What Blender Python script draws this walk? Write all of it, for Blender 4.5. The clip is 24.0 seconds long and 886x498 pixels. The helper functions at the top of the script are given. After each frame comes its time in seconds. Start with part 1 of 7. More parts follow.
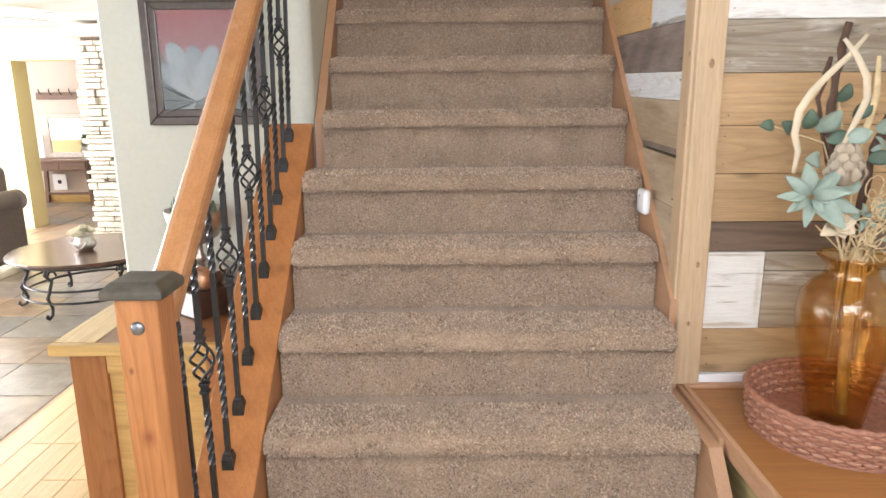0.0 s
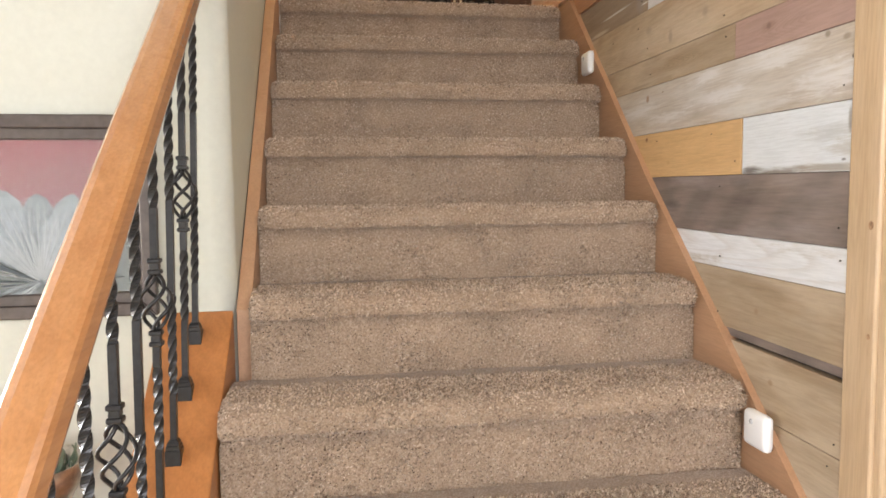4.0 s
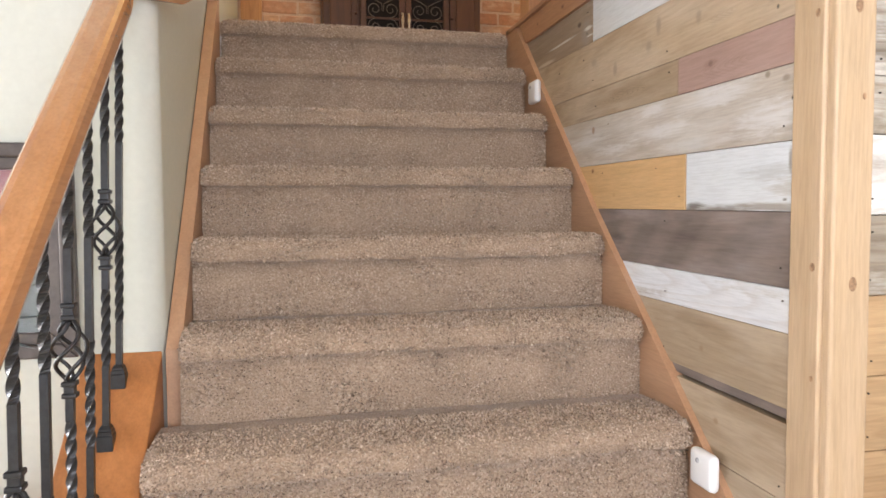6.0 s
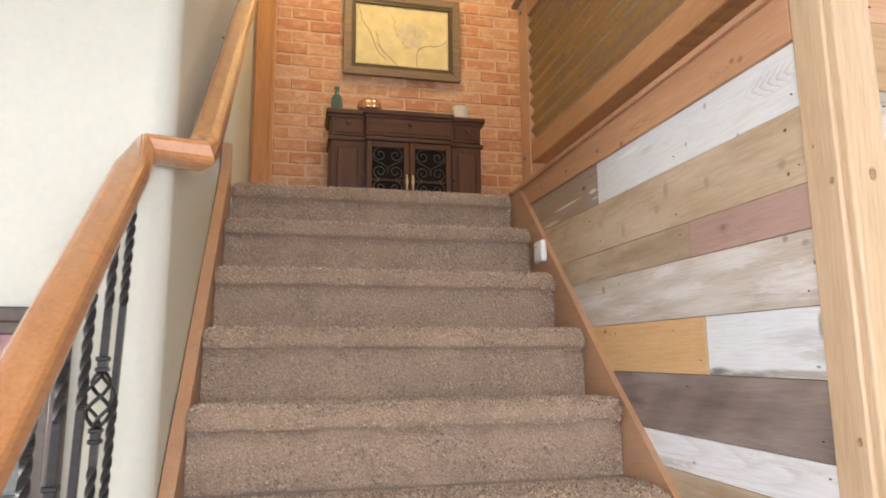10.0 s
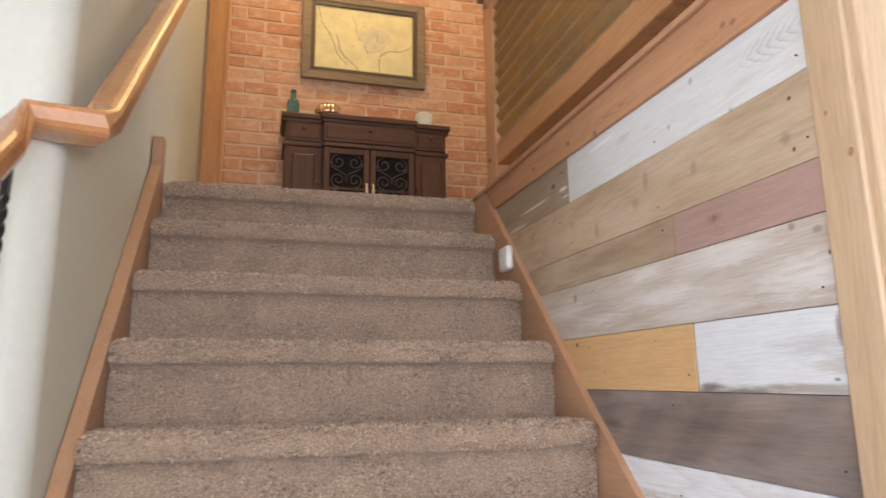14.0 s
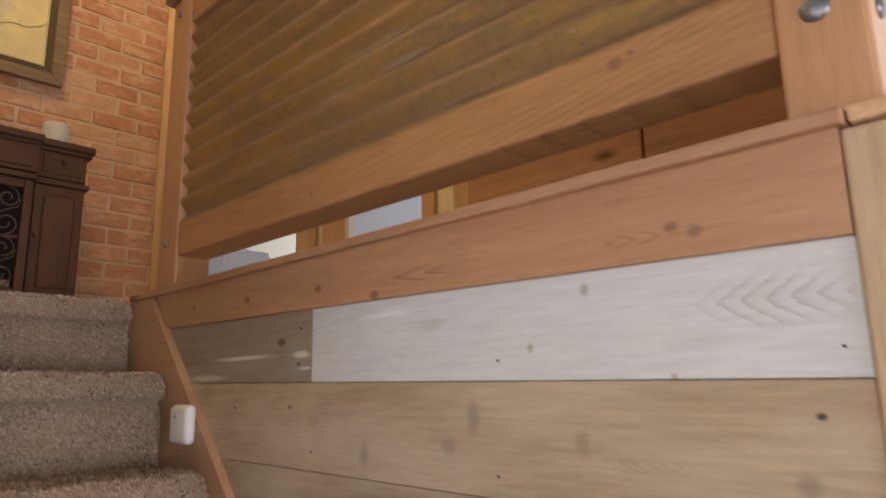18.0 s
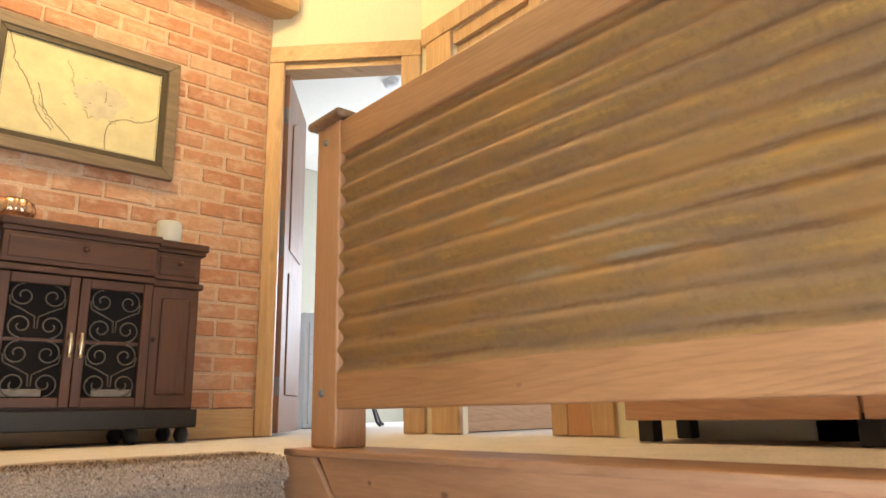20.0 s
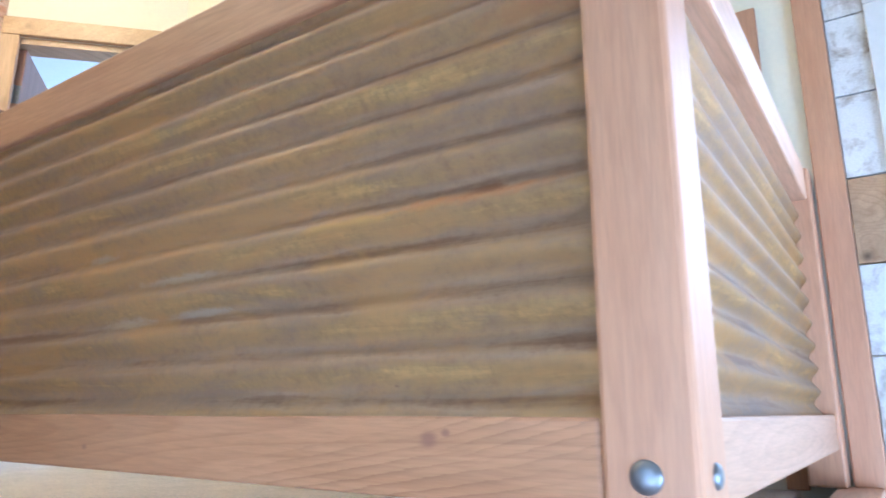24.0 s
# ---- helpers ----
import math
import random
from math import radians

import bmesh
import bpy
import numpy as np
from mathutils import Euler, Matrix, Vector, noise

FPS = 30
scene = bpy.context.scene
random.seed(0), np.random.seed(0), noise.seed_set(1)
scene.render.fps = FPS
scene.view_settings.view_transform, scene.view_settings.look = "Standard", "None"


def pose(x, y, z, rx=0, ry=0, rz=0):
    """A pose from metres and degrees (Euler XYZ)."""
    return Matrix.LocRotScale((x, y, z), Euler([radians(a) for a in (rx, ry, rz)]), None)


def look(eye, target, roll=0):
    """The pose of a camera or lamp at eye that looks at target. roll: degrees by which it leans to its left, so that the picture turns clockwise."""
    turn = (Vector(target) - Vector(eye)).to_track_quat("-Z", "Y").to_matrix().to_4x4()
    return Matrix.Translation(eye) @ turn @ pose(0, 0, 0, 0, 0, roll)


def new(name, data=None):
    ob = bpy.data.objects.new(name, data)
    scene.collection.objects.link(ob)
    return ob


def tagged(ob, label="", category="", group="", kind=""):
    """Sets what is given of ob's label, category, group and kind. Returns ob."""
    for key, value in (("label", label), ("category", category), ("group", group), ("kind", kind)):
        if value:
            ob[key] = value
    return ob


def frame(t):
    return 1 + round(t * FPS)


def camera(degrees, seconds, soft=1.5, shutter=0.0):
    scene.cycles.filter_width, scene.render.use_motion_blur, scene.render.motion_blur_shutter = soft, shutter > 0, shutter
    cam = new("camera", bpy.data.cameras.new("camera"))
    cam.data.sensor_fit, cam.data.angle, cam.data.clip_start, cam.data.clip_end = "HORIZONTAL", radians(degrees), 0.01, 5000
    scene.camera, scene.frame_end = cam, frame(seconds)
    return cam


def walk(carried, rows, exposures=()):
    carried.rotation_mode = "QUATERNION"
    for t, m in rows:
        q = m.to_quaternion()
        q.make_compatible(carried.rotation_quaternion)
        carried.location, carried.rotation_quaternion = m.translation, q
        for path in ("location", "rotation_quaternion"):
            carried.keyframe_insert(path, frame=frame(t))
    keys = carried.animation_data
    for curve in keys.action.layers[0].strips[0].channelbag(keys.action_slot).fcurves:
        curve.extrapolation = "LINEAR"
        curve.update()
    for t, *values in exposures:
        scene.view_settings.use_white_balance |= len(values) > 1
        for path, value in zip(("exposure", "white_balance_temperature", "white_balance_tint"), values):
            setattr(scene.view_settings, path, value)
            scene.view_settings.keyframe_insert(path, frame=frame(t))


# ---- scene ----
cam = camera(66.6, 24.0, shutter=0.5)
PATH = [
    (0, (0.14, 0.098, 1.556), (0.136, 2.045, 1.099), -0.5),
    (0.5, (0.097, 0.233, 1.57), (0.091, 2.174, 1.085), -0.5),
    (1, (0.05, 0.408, 1.569), (0.047, 2.345, 1.069), -0.6),
    (1.5, (0.058, 0.63, 1.57), (0.058, 2.562, 1.053), -0.6),
    (2, (0.073, 0.783, 1.61), (0.091, 2.723, 1.122), -0.3),
    (2.5, (0.056, 0.862, 1.686), (0.07, 2.821, 1.285), -0.7),
    (3, (-0.005, 0.938, 1.732), (0.063, 2.913, 1.423), -0.9),
    (3.5, (-0.054, 0.978, 1.704), (0.138, 2.96, 1.514), -0.9),
    (5.5, (-0.111, 1.075, 1.769), (0.294, 3.03, 1.642), -0.1),
    (6, (-0.055, 1.06, 1.753), (0.376, 3.01, 1.645), -0.4),
    (6.5, (-0.05, 1.069, 1.74), (0.413, 3.012, 1.635), -0.5),
    (7, (-0.078, 1.095, 1.733), (0.402, 3.034, 1.635), -0.2),
    (7.5, (-0.07, 1.099, 1.734), (0.404, 3.039, 1.63), -0.4),
    (8, (-0.064, 1.104, 1.717), (0.409, 3.045, 1.613), -0.2),
    (8.5, (-0.018, 1.101, 1.707), (0.45, 3.042, 1.596), -0.3),
    (9, (-0.016, 1.109, 1.716), (0.441, 3.052, 1.591), -0.4),
    (9.5, (-0.028, 1.128, 1.758), (0.423, 3.072, 1.887), -0.1),
    (10, (-0.079, 1.116, 1.783), (0.359, 3.038, 2.121), -0.5),
    (10.5, (-0.139, 1.099, 1.774), (0.279, 3.022, 2.133), -0.3),
    (12.5, (-0.158, 1.144, 1.744), (0.233, 3.069, 2.121), -0.5),
    (13, (-0.118, 1.206, 1.752), (0.283, 3.128, 2.133), -0.6),
    (13.5, (-0.036, 1.304, 1.757), (0.405, 3.211, 2.166), 0.2),
    (14, (0.025, 1.343, 1.766), (0.544, 3.232, 2.173), -0.7),
    (14.5, (0.052, 1.397, 1.773), (0.73, 3.233, 2.186), 0.1),
    (15, (0.101, 1.536, 1.773), (0.952, 3.297, 2.191), -0.2),
    (15.5, (0.107, 1.656, 1.864), (1.171, 3.3, 2.274), -0.4),
    (16, (0.09, 1.7, 1.88), (1.314, 3.225, 2.292), -0.2),
    (16.5, (0.1, 1.746, 1.906), (1.415, 3.198, 2.306), -0.5),
    (17, (0.15, 1.837, 1.988), (1.51, 3.249, 2.381), -0.7),
    (17.5, (0.181, 1.933, 2.131), (1.585, 3.3, 2.53), -0.8),
    (18, (0.148, 1.985, 2.255), (1.548, 3.356, 2.661), -1.0),
    (18.5, (0.101, 2.093, 2.295), (1.456, 3.487, 2.761), -1.1),
    (19, (0.043, 2.189, 2.428), (1.344, 3.634, 2.898), -1.2),
    (19.5, (-0.034, 2.211, 2.522), (1.269, 3.657, 2.983), -1.3),
    (21.5, (0.074, 2.293, 2.691), (1.306, 3.784, 3.199), -0.5),
    (22, (0.134, 2.195, 2.694), (1.389, 3.665, 3.21), -0.2),
    (22.5, (0.174, 2.137, 2.717), (1.49, 3.553, 3.229), -0.3),
    (23, (0.212, 2.056, 2.719), (1.651, 3.352, 3.22), -0.4),
    (23.5, (0.245, 2.001, 2.702), (1.794, 3.169, 3.19), -0.3),
    (24, (0.266, 1.955, 2.685), (1.877, 3.042, 3.155), 0.2),
]
EXPOSURE = [(0, -0.26, 6300, 15), (1.2, -0.2, 6300, 15), (2, -0.08, 6500, 15), (3, -0.04, 6800, 15), (5, 0.05, 6400, 16), (7, 0.05, 6200, 17), (9, 0.05, 6100, 17), (10.5, 0.06, 6300, 18), (13, -0.02, 6100, 18), (15, -0.05, 6000, 18), (16, -0.18, 6000, 18), (17.2, -0.4, 6200, 19), (18.2, -0.55, 6600, 20), (19, 0.12, 7000, 18), (19.5, 0.33, 6600, 15), (21.5, 0.5, 4950, 9), (22.2, 0.55, 4560, 9), (23, 0.75, 4350, 9), (24, 0.5, 4150, 11)]
walk(cam, [(t, look(eye, target, roll)) for t, eye, target, roll in PATH], EXPOSURE)

# ---- world and lights ----
world = bpy.data.worlds.new("world")
scene.world = world
world.use_nodes = True
wn = world.node_tree.nodes
sky = wn.new("ShaderNodeTexSky")
sky.sky_type = "NISHITA"
sky.sun_disc = False
sky.sun_elevation = radians(38)
sky.sun_rotation = radians(200)
wn["Background"].inputs["Strength"].default_value = 0.12
world.node_tree.links.new(sky.outputs[0], wn["Background"].inputs["Color"])


def area(name, eye, target, w, h, watts, colour):
    data = bpy.data.lights.new(name, "AREA")
    data.shape, data.size, data.size_y, data.energy, data.color = "RECTANGLE", w, h, watts, colour
    ob = new(name, data)
    ob.matrix_world = look(eye, target)
    return ob


DAY = (0.93, 0.97, 1.0)
WARM = (1.0, 0.66, 0.25)
# area lamps added for daylight; only window_light_entry has its window in view
area("window_light_south", (0.3, -0.33, 1.8), (0.3, 2.0, 1.3), 1.8, 1.5, 106, DAY)
area("window_light_south_living", (-1.85, -0.33, 1.45), (-1.85, 2.0, 1.45), 1.3, 1.4, 13, DAY)
area("window_light_west", (-6.63, 1.2, 1.35), (0.8, 1.2, 1.35), 2.8, 1.7, 205, DAY)
area("window_light_gallery", (-1.83, 2.1, 3.1), (0.9, 2.1, 2.6), 1.2, 1.0, 5, DAY)
area("window_light_east_high", (2.28, 1.55, 3.3), (0.9, 1.7, 3.1), 0.6, 1.0, 7, DAY)
area("window_light_living", (-6.63, 5.4, 1.3), (-2.0, 5.4, 1.3), 2.6, 1.6, 560, DAY)
area("window_light_entry", (-5.75, 8.02, 1.45), (-5.0, 5.0, 0.6), 1.1, 1.0, 60, DAY)
area("window_light_entry_room", (-7.93, 9.1, 1.4), (-4.0, 9.1, 1.4), 1.0, 1.2, 100, DAY)
area("window_light_bedroom", (4.93, 6.9, 3.7), (2.0, 6.9, 3.7), 1.5, 1.2, 62, (0.90, 0.95, 1.0))
area("window_light_side_room", (2.75, 3.07, 3.6), (2.75, 4.3, 3.6), 0.8, 1.0, 10, (0.85, 0.92, 1.0))

# ---- materials ----


def mat(name):
    m = bpy.data.materials.new(name)
    m.use_nodes = True
    return m, m.node_tree.nodes, m.node_tree.links, m.node_tree.nodes["Principled BSDF"]


def ramp(n, stops):
    r = n.new("ShaderNodeValToRGB")
    while len(r.color_ramp.elements) < len(stops):
        r.color_ramp.elements.new(0.5)
    for e, (p, c) in zip(r.color_ramp.elements, stops):
        e.position, e.color = p, (*c, 1) if len(c) == 3 else c
    return r


def mix(n, l, kind, fac, a, b):
    x = n.new("ShaderNodeMix")
    x.data_type, x.blend_type = "RGBA", kind
    for sock, v in ((x.inputs[0], fac), (x.inputs[6], a), (x.inputs[7], b)):
        if isinstance(v, bpy.types.NodeSocket):
            l.new(v, sock)
        elif isinstance(v, tuple):
            sock.default_value = (*v, 1)
        else:
            sock.default_value = v
    return x.outputs[2]


def coords(n, l, scale, spread=37.0):
    """Object coordinates, shifted for each object, and scaled."""
    tc, info = n.new("ShaderNodeTexCoord"), n.new("ShaderNodeObjectInfo")
    mul = n.new("ShaderNodeMath")
    mul.operation = "MULTIPLY"
    mul.inputs[1].default_value = spread
    l.new(info.outputs["Random"], mul.inputs[0])
    add = n.new("ShaderNodeVectorMath")
    l.new(tc.outputs["Object"], add.inputs[0])
    l.new(mul.outputs[0], add.inputs[1])
    mp = n.new("ShaderNodeMapping")
    mp.inputs["Scale"].default_value = scale
    l.new(add.outputs[0], mp.inputs[0])
    return mp.outputs[0], info.outputs["Random"], add.outputs[0]


def tex_noise(n, l, vec, scale, detail=4.0, rough=0.6, distort=0.0):
    t = n.new("ShaderNodeTexNoise")
    t.inputs["Scale"].default_value, t.inputs["Detail"].default_value = scale, detail
    t.inputs["Roughness"].default_value, t.inputs["Distortion"].default_value = rough, distort
    if vec is not None:
        l.new(vec, t.inputs["Vector"])
    return t.outputs[0]


def bump(n, l, b, height, strength, dist=0.002):
    x = n.new("ShaderNodeBump")
    x.inputs["Strength"].default_value, x.inputs["Distance"].default_value = strength, dist
    l.new(height, x.inputs["Height"])
    l.new(x.outputs[0], b.inputs["Normal"])


def calc(n, l, op, a, b=0.0, c=0.0):
    x = n.new("ShaderNodeMath")
    x.operation = op
    for sock, v in zip(x.inputs, (a, b, c)):
        if isinstance(v, bpy.types.NodeSocket):
            l.new(v, sock)
        else:
            sock.default_value = v
    return x.outputs[0]


def centred(n, l, here, axis, cu, cz, ru, rz):
    """Coordinates along the board and upwards, measured from a centre in units of the radii."""
    mp = n.new("ShaderNodeMapping")
    mp.vector_type = "TEXTURE"
    mp.inputs["Location"].default_value = (0, cu, cz) if axis == "y" else (cu, 0, cz)
    mp.inputs["Scale"].default_value = (1e6, ru, rz) if axis == "y" else (ru, 1e6, rz)
    l.new(here, mp.inputs[0])
    return mp.outputs[0]


def spot(n, l, here, axis, cu, cz, ru, rz, rag, ragged, strength):
    """A stain, knot or patch of worn paint with a ragged edge along the grain."""
    ln = n.new("ShaderNodeVectorMath")
    ln.operation = "LENGTH"
    l.new(centred(n, l, here, axis, cu, cz, ru, rz), ln.inputs[0])
    d = calc(n, l, "MULTIPLY_ADD", rag, 2 * ragged, ln.outputs["Value"])
    mr = n.new("ShaderNodeMapRange")
    mr.interpolation_type = "SMOOTHSTEP"
    for i, v in enumerate((1.0 + ragged, 0.35 + ragged * 0.8, 0.0, strength)):
        mr.inputs[i + 1].default_value = v
    l.new(d, mr.inputs[0])
    return mr.outputs[0]


def chevron(n, l, here, axis, cu, cz, ru, rz, lines, slope, rag, strength):
    """Nested arches of late wood that show where the cut met the rings."""
    v = centred(n, l, here, axis, cu, cz, ru, rz)
    sp = n.new("ShaderNodeSeparateXYZ")
    l.new(v, sp.inputs[0])
    u = sp.outputs[0] if axis == "x" else sp.outputs[1]
    bow = calc(n, l, "SQRT", calc(n, l, "MULTIPLY_ADD", sp.outputs[2], calc(n, l, "MULTIPLY", sp.outputs[2], 1.0), 0.01))
    f = calc(n, l, "MULTIPLY_ADD", bow, slope, calc(n, l, "MULTIPLY_ADD", rag, 0.22, u))
    tooth = calc(n, l, "FRACT", calc(n, l, "MULTIPLY", f, lines))
    edge = calc(n, l, "POWER", tooth, 3.0)
    ln = n.new("ShaderNodeVectorMath")
    ln.operation = "LENGTH"
    l.new(v, ln.inputs[0])
    mr = n.new("ShaderNodeMapRange")
    mr.interpolation_type = "SMOOTHSTEP"
    for i, q in enumerate((1.0, 0.45, 0.0, strength)):
        mr.inputs[i + 1].default_value = q
    l.new(ln.outputs["Value"], mr.inputs[0])
    return calc(n, l, "MULTIPLY", edge, mr.outputs[0])


def wood(name, dark, light, axis="x", rough=0.45, knots=0.5, paint=None, cover=0.0, grain=1.0, vary=0.15, coat=0.0, ring=0.55, arcs=0.0, cloudy=False, bar_shade=0.0, marks=(), chevrons=()):
    """Sawn timber with grain along an axis; paint: a worn coat over part of it."""
    m, n, l, b = mat(name)
    along = {"x": (1.0, 14, 14), "y": (14, 1.0, 14), "z": (14, 14, 1.0)}[axis]
    v, rnd, raw = coords(n, l, along)
    g1 = tex_noise(n, l, v, 1.6 * grain, 6, 0.62, 0.6)
    base = ramp(n, [(0.28, dark), (0.72, light)])
    l.new(g1, base.inputs[0])
    col = base.outputs[0]
    wv = n.new("ShaderNodeTexWave")
    wv.wave_type, wv.bands_direction = "BANDS", "DIAGONAL"
    wv.inputs["Scale"].default_value, wv.inputs["Distortion"].default_value = 0.9 * grain, 7.0
    wv.inputs["Detail"].default_value, wv.inputs["Detail Scale"].default_value = 3.0, 0.8
    l.new(v, wv.inputs["Vector"])
    rg = ramp(n, [(0.0, (1 - ring * 0.55,) * 3), (0.45, (1, 1, 1)), (1.0, (1 - ring * 0.3,) * 3)])
    l.new(wv.outputs[1], rg.inputs[0])
    col = mix(n, l, "MULTIPLY", ring, col, rg.outputs[0])
    if arcs:
        # nested arches of late wood
        av = n.new("ShaderNodeMapping")
        av.inputs["Scale"].default_value = {"x": (0.45, 7, 7), "y": (7, 0.45, 7), "z": (7, 7, 0.45)}[axis]
        l.new(raw, av.inputs[0])
        low = tex_noise(n, l, av.outputs[0], 1.0, 1.0, 0.4, 0.15)
        k1, k2 = n.new("ShaderNodeMath"), n.new("ShaderNodeMath")
        k1.operation, k2.operation = "MULTIPLY", "FRACT"
        k1.inputs[1].default_value = 26.0
        l.new(low, k1.inputs[0])
        l.new(k1.outputs[0], k2.inputs[0])
        ar = ramp(n, [(0.0, (1, 1, 1)), (0.55, (0.93, 0.91, 0.89)), (0.88, (0.62, 0.52, 0.45)), (1.0, (1, 1, 1))])
        l.new(k2.outputs[0], ar.inputs[0])
        col = mix(n, l, "MULTIPLY", arcs, col, ar.outputs[0])
    fine = tex_noise(n, l, v, 14.0, 3, 0.7)
    fr = ramp(n, [(0.35, (0.78,) * 3), (0.6, (1.05,) * 3)])
    l.new(fine, fr.inputs[0])
    col = mix(n, l, "MULTIPLY", 0.5, col, fr.outputs[0])
    if knots:
        kv = n.new("ShaderNodeMapping")
        kv.inputs["Scale"].default_value = {"x": (3.2, 8, 8), "y": (8, 3.2, 8), "z": (8, 8, 3.2)}[axis]
        l.new(raw, kv.inputs[0])
        vo = n.new("ShaderNodeTexVoronoi")
        vo.inputs["Scale"].default_value = 1.0
        l.new(kv.outputs[0], vo.inputs["Vector"])
        kr = ramp(n, [(0.04, (1, 1, 1)), (0.10, (0.5,) * 3), (0.17, (0, 0, 0))])
        l.new(vo.outputs["Distance"], kr.inputs[0])
        col = mix(n, l, "MIX", kr.outputs[0], col, tuple(c * 0.33 for c in dark)) if knots >= 1 else mix(n, l, "MIX", mix(n, l, "MULTIPLY", 1.0, kr.outputs[0], (knots,) * 3), col, tuple(c * 0.33 for c in dark))
    if bar_shade:
        # soft slanting shadows of the balusters, painted into the plank's colour
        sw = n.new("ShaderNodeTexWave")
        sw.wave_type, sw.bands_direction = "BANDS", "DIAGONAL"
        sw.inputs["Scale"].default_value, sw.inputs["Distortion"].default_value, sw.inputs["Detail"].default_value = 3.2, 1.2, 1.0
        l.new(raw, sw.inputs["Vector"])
        sr = ramp(n, [(0.2, (1 - bar_shade,) * 3), (0.8, (1 + bar_shade,) * 3)])
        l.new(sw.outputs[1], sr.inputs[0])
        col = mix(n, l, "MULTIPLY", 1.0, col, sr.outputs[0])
    tone = ramp(n, [(0.0, (1 - vary,) * 3), (1.0, (1 + vary * 0.6,) * 3)])
    l.new(rnd, tone.inputs[0])
    col = mix(n, l, "MULTIPLY", 1.0, col, tone.outputs[0])
    if paint:
        pv = n.new("ShaderNodeMapping")
        pv.inputs["Scale"].default_value = {"x": (2.2, 9, 9), "y": (9, 2.2, 9), "z": (9, 9, 2.2)}[axis]
        l.new(raw, pv.inputs[0])
        pm = tex_noise(n, l, pv.outputs[0], 0.9, 4, 0.55, 0.0) if cloudy else tex_noise(n, l, pv.outputs[0], 1.3, 8, 0.68, 0.3)
        wide = 0.05 if cloudy else 0.0
        pr = ramp(n, [(max(0.0, 0.62 - wide - cover * 0.5), (0, 0, 0)), (max(0.02, 0.80 + wide - cover * 0.5), (1, 1, 1))])
        l.new(pm, pr.inputs[0])
        pc = mix(n, l, "MULTIPLY", 0.45, paint, fr.outputs[0])
        if arcs:
            pc = mix(n, l, "MULTIPLY", arcs * 0.45, pc, ar.outputs[0])
        col = mix(n, l, "MIX", pr.outputs[0], col, pc)
    if marks or chevrons:
        here = n.new("ShaderNodeTexCoord").outputs["Object"]
        mm = n.new("ShaderNodeMapping")
        mm.inputs["Scale"].default_value = {"x": (9, 90, 90), "y": (90, 9, 90), "z": (60, 60, 7)}[axis]
        l.new(here, mm.inputs[0])
        rag = tex_noise(n, l, mm.outputs[0], 1.0, 7, 0.75, 0.5)
    for cu, cz, ru, rz, tint, strength, ragged in marks:
        col = mix(n, l, "MIX", spot(n, l, here, axis, cu, cz, ru, rz, rag, ragged, strength), col, tint)
    for cu, cz, ru, rz, lines, slope, strength in chevrons:
        col = mix(n, l, "MULTIPLY", chevron(n, l, here, axis, cu, cz, ru, rz, lines, slope, rag, strength), col, (0.45, 0.38, 0.33))
    l.new(col, b.inputs["Base Color"])
    b.inputs["Roughness"].default_value = rough
    b.inputs["Coat Weight"].default_value = coat
    b.inputs["Coat Roughness"].default_value = 0.25
    bump(n, l, b, fine, 0.25, 0.0015)
    return m


def plain(name, colour, rough=0.5, metal=0.0, speck=0.12, scale=30.0, bmp=0.1, alpha=None):
    m, n, l, b = mat(name)
    v, rnd, raw = coords(n, l, (1, 1, 1), 11.0)
    t = tex_noise(n, l, v, scale, 5, 0.6)
    r = ramp(n, [(0.3, tuple(c * (1 - speck) for c in colour)), (0.7, tuple(min(1, c * (1 + speck)) for c in colour))])
    l.new(t, r.inputs[0])
    big = tex_noise(n, l, v, scale * 0.07, 3, 0.5)
    br = ramp(n, [(0.3, (1 - speck * 0.5,) * 3), (0.7, (1, 1, 1))])
    l.new(big, br.inputs[0])
    l.new(mix(n, l, "MULTIPLY", 1.0, r.outputs[0], br.outputs[0]), b.inputs["Base Color"])
    b.inputs["Roughness"].default_value, b.inputs["Metallic"].default_value = rough, metal
    if bmp:
        bump(n, l, b, t, bmp, 0.002)
    return m


def carpet_material():
    m, n, l, b = mat("carpet_pile")
    tc = n.new("ShaderNodeTexCoord")
    t1 = tex_noise(n, l, tc.outputs["Object"], 210, 3, 0.75)
    r1 = ramp(n, [(0.33, (0.235, 0.158, 0.106)), (0.48, (0.37, 0.265, 0.187)), (0.63, (0.54, 0.415, 0.315))])
    l.new(t1, r1.inputs[0])
    t2 = tex_noise(n, l, tc.outputs["Object"], 9, 4, 0.6)
    r2 = ramp(n, [(0.3, (0.80,) * 3), (0.7, (1.05,) * 3)])
    l.new(t2, r2.inputs[0])
    l.new(mix(n, l, "MULTIPLY", 1.0, r1.outputs[0], r2.outputs[0]), b.inputs["Base Color"])
    b.inputs["Roughness"].default_value = 0.95
    b.inputs["Specular IOR Level"].default_value = 0.1
    b.inputs["Sheen Weight"].default_value = 0.25
    bump(n, l, b, t1, 0.6, 0.005)
    return m


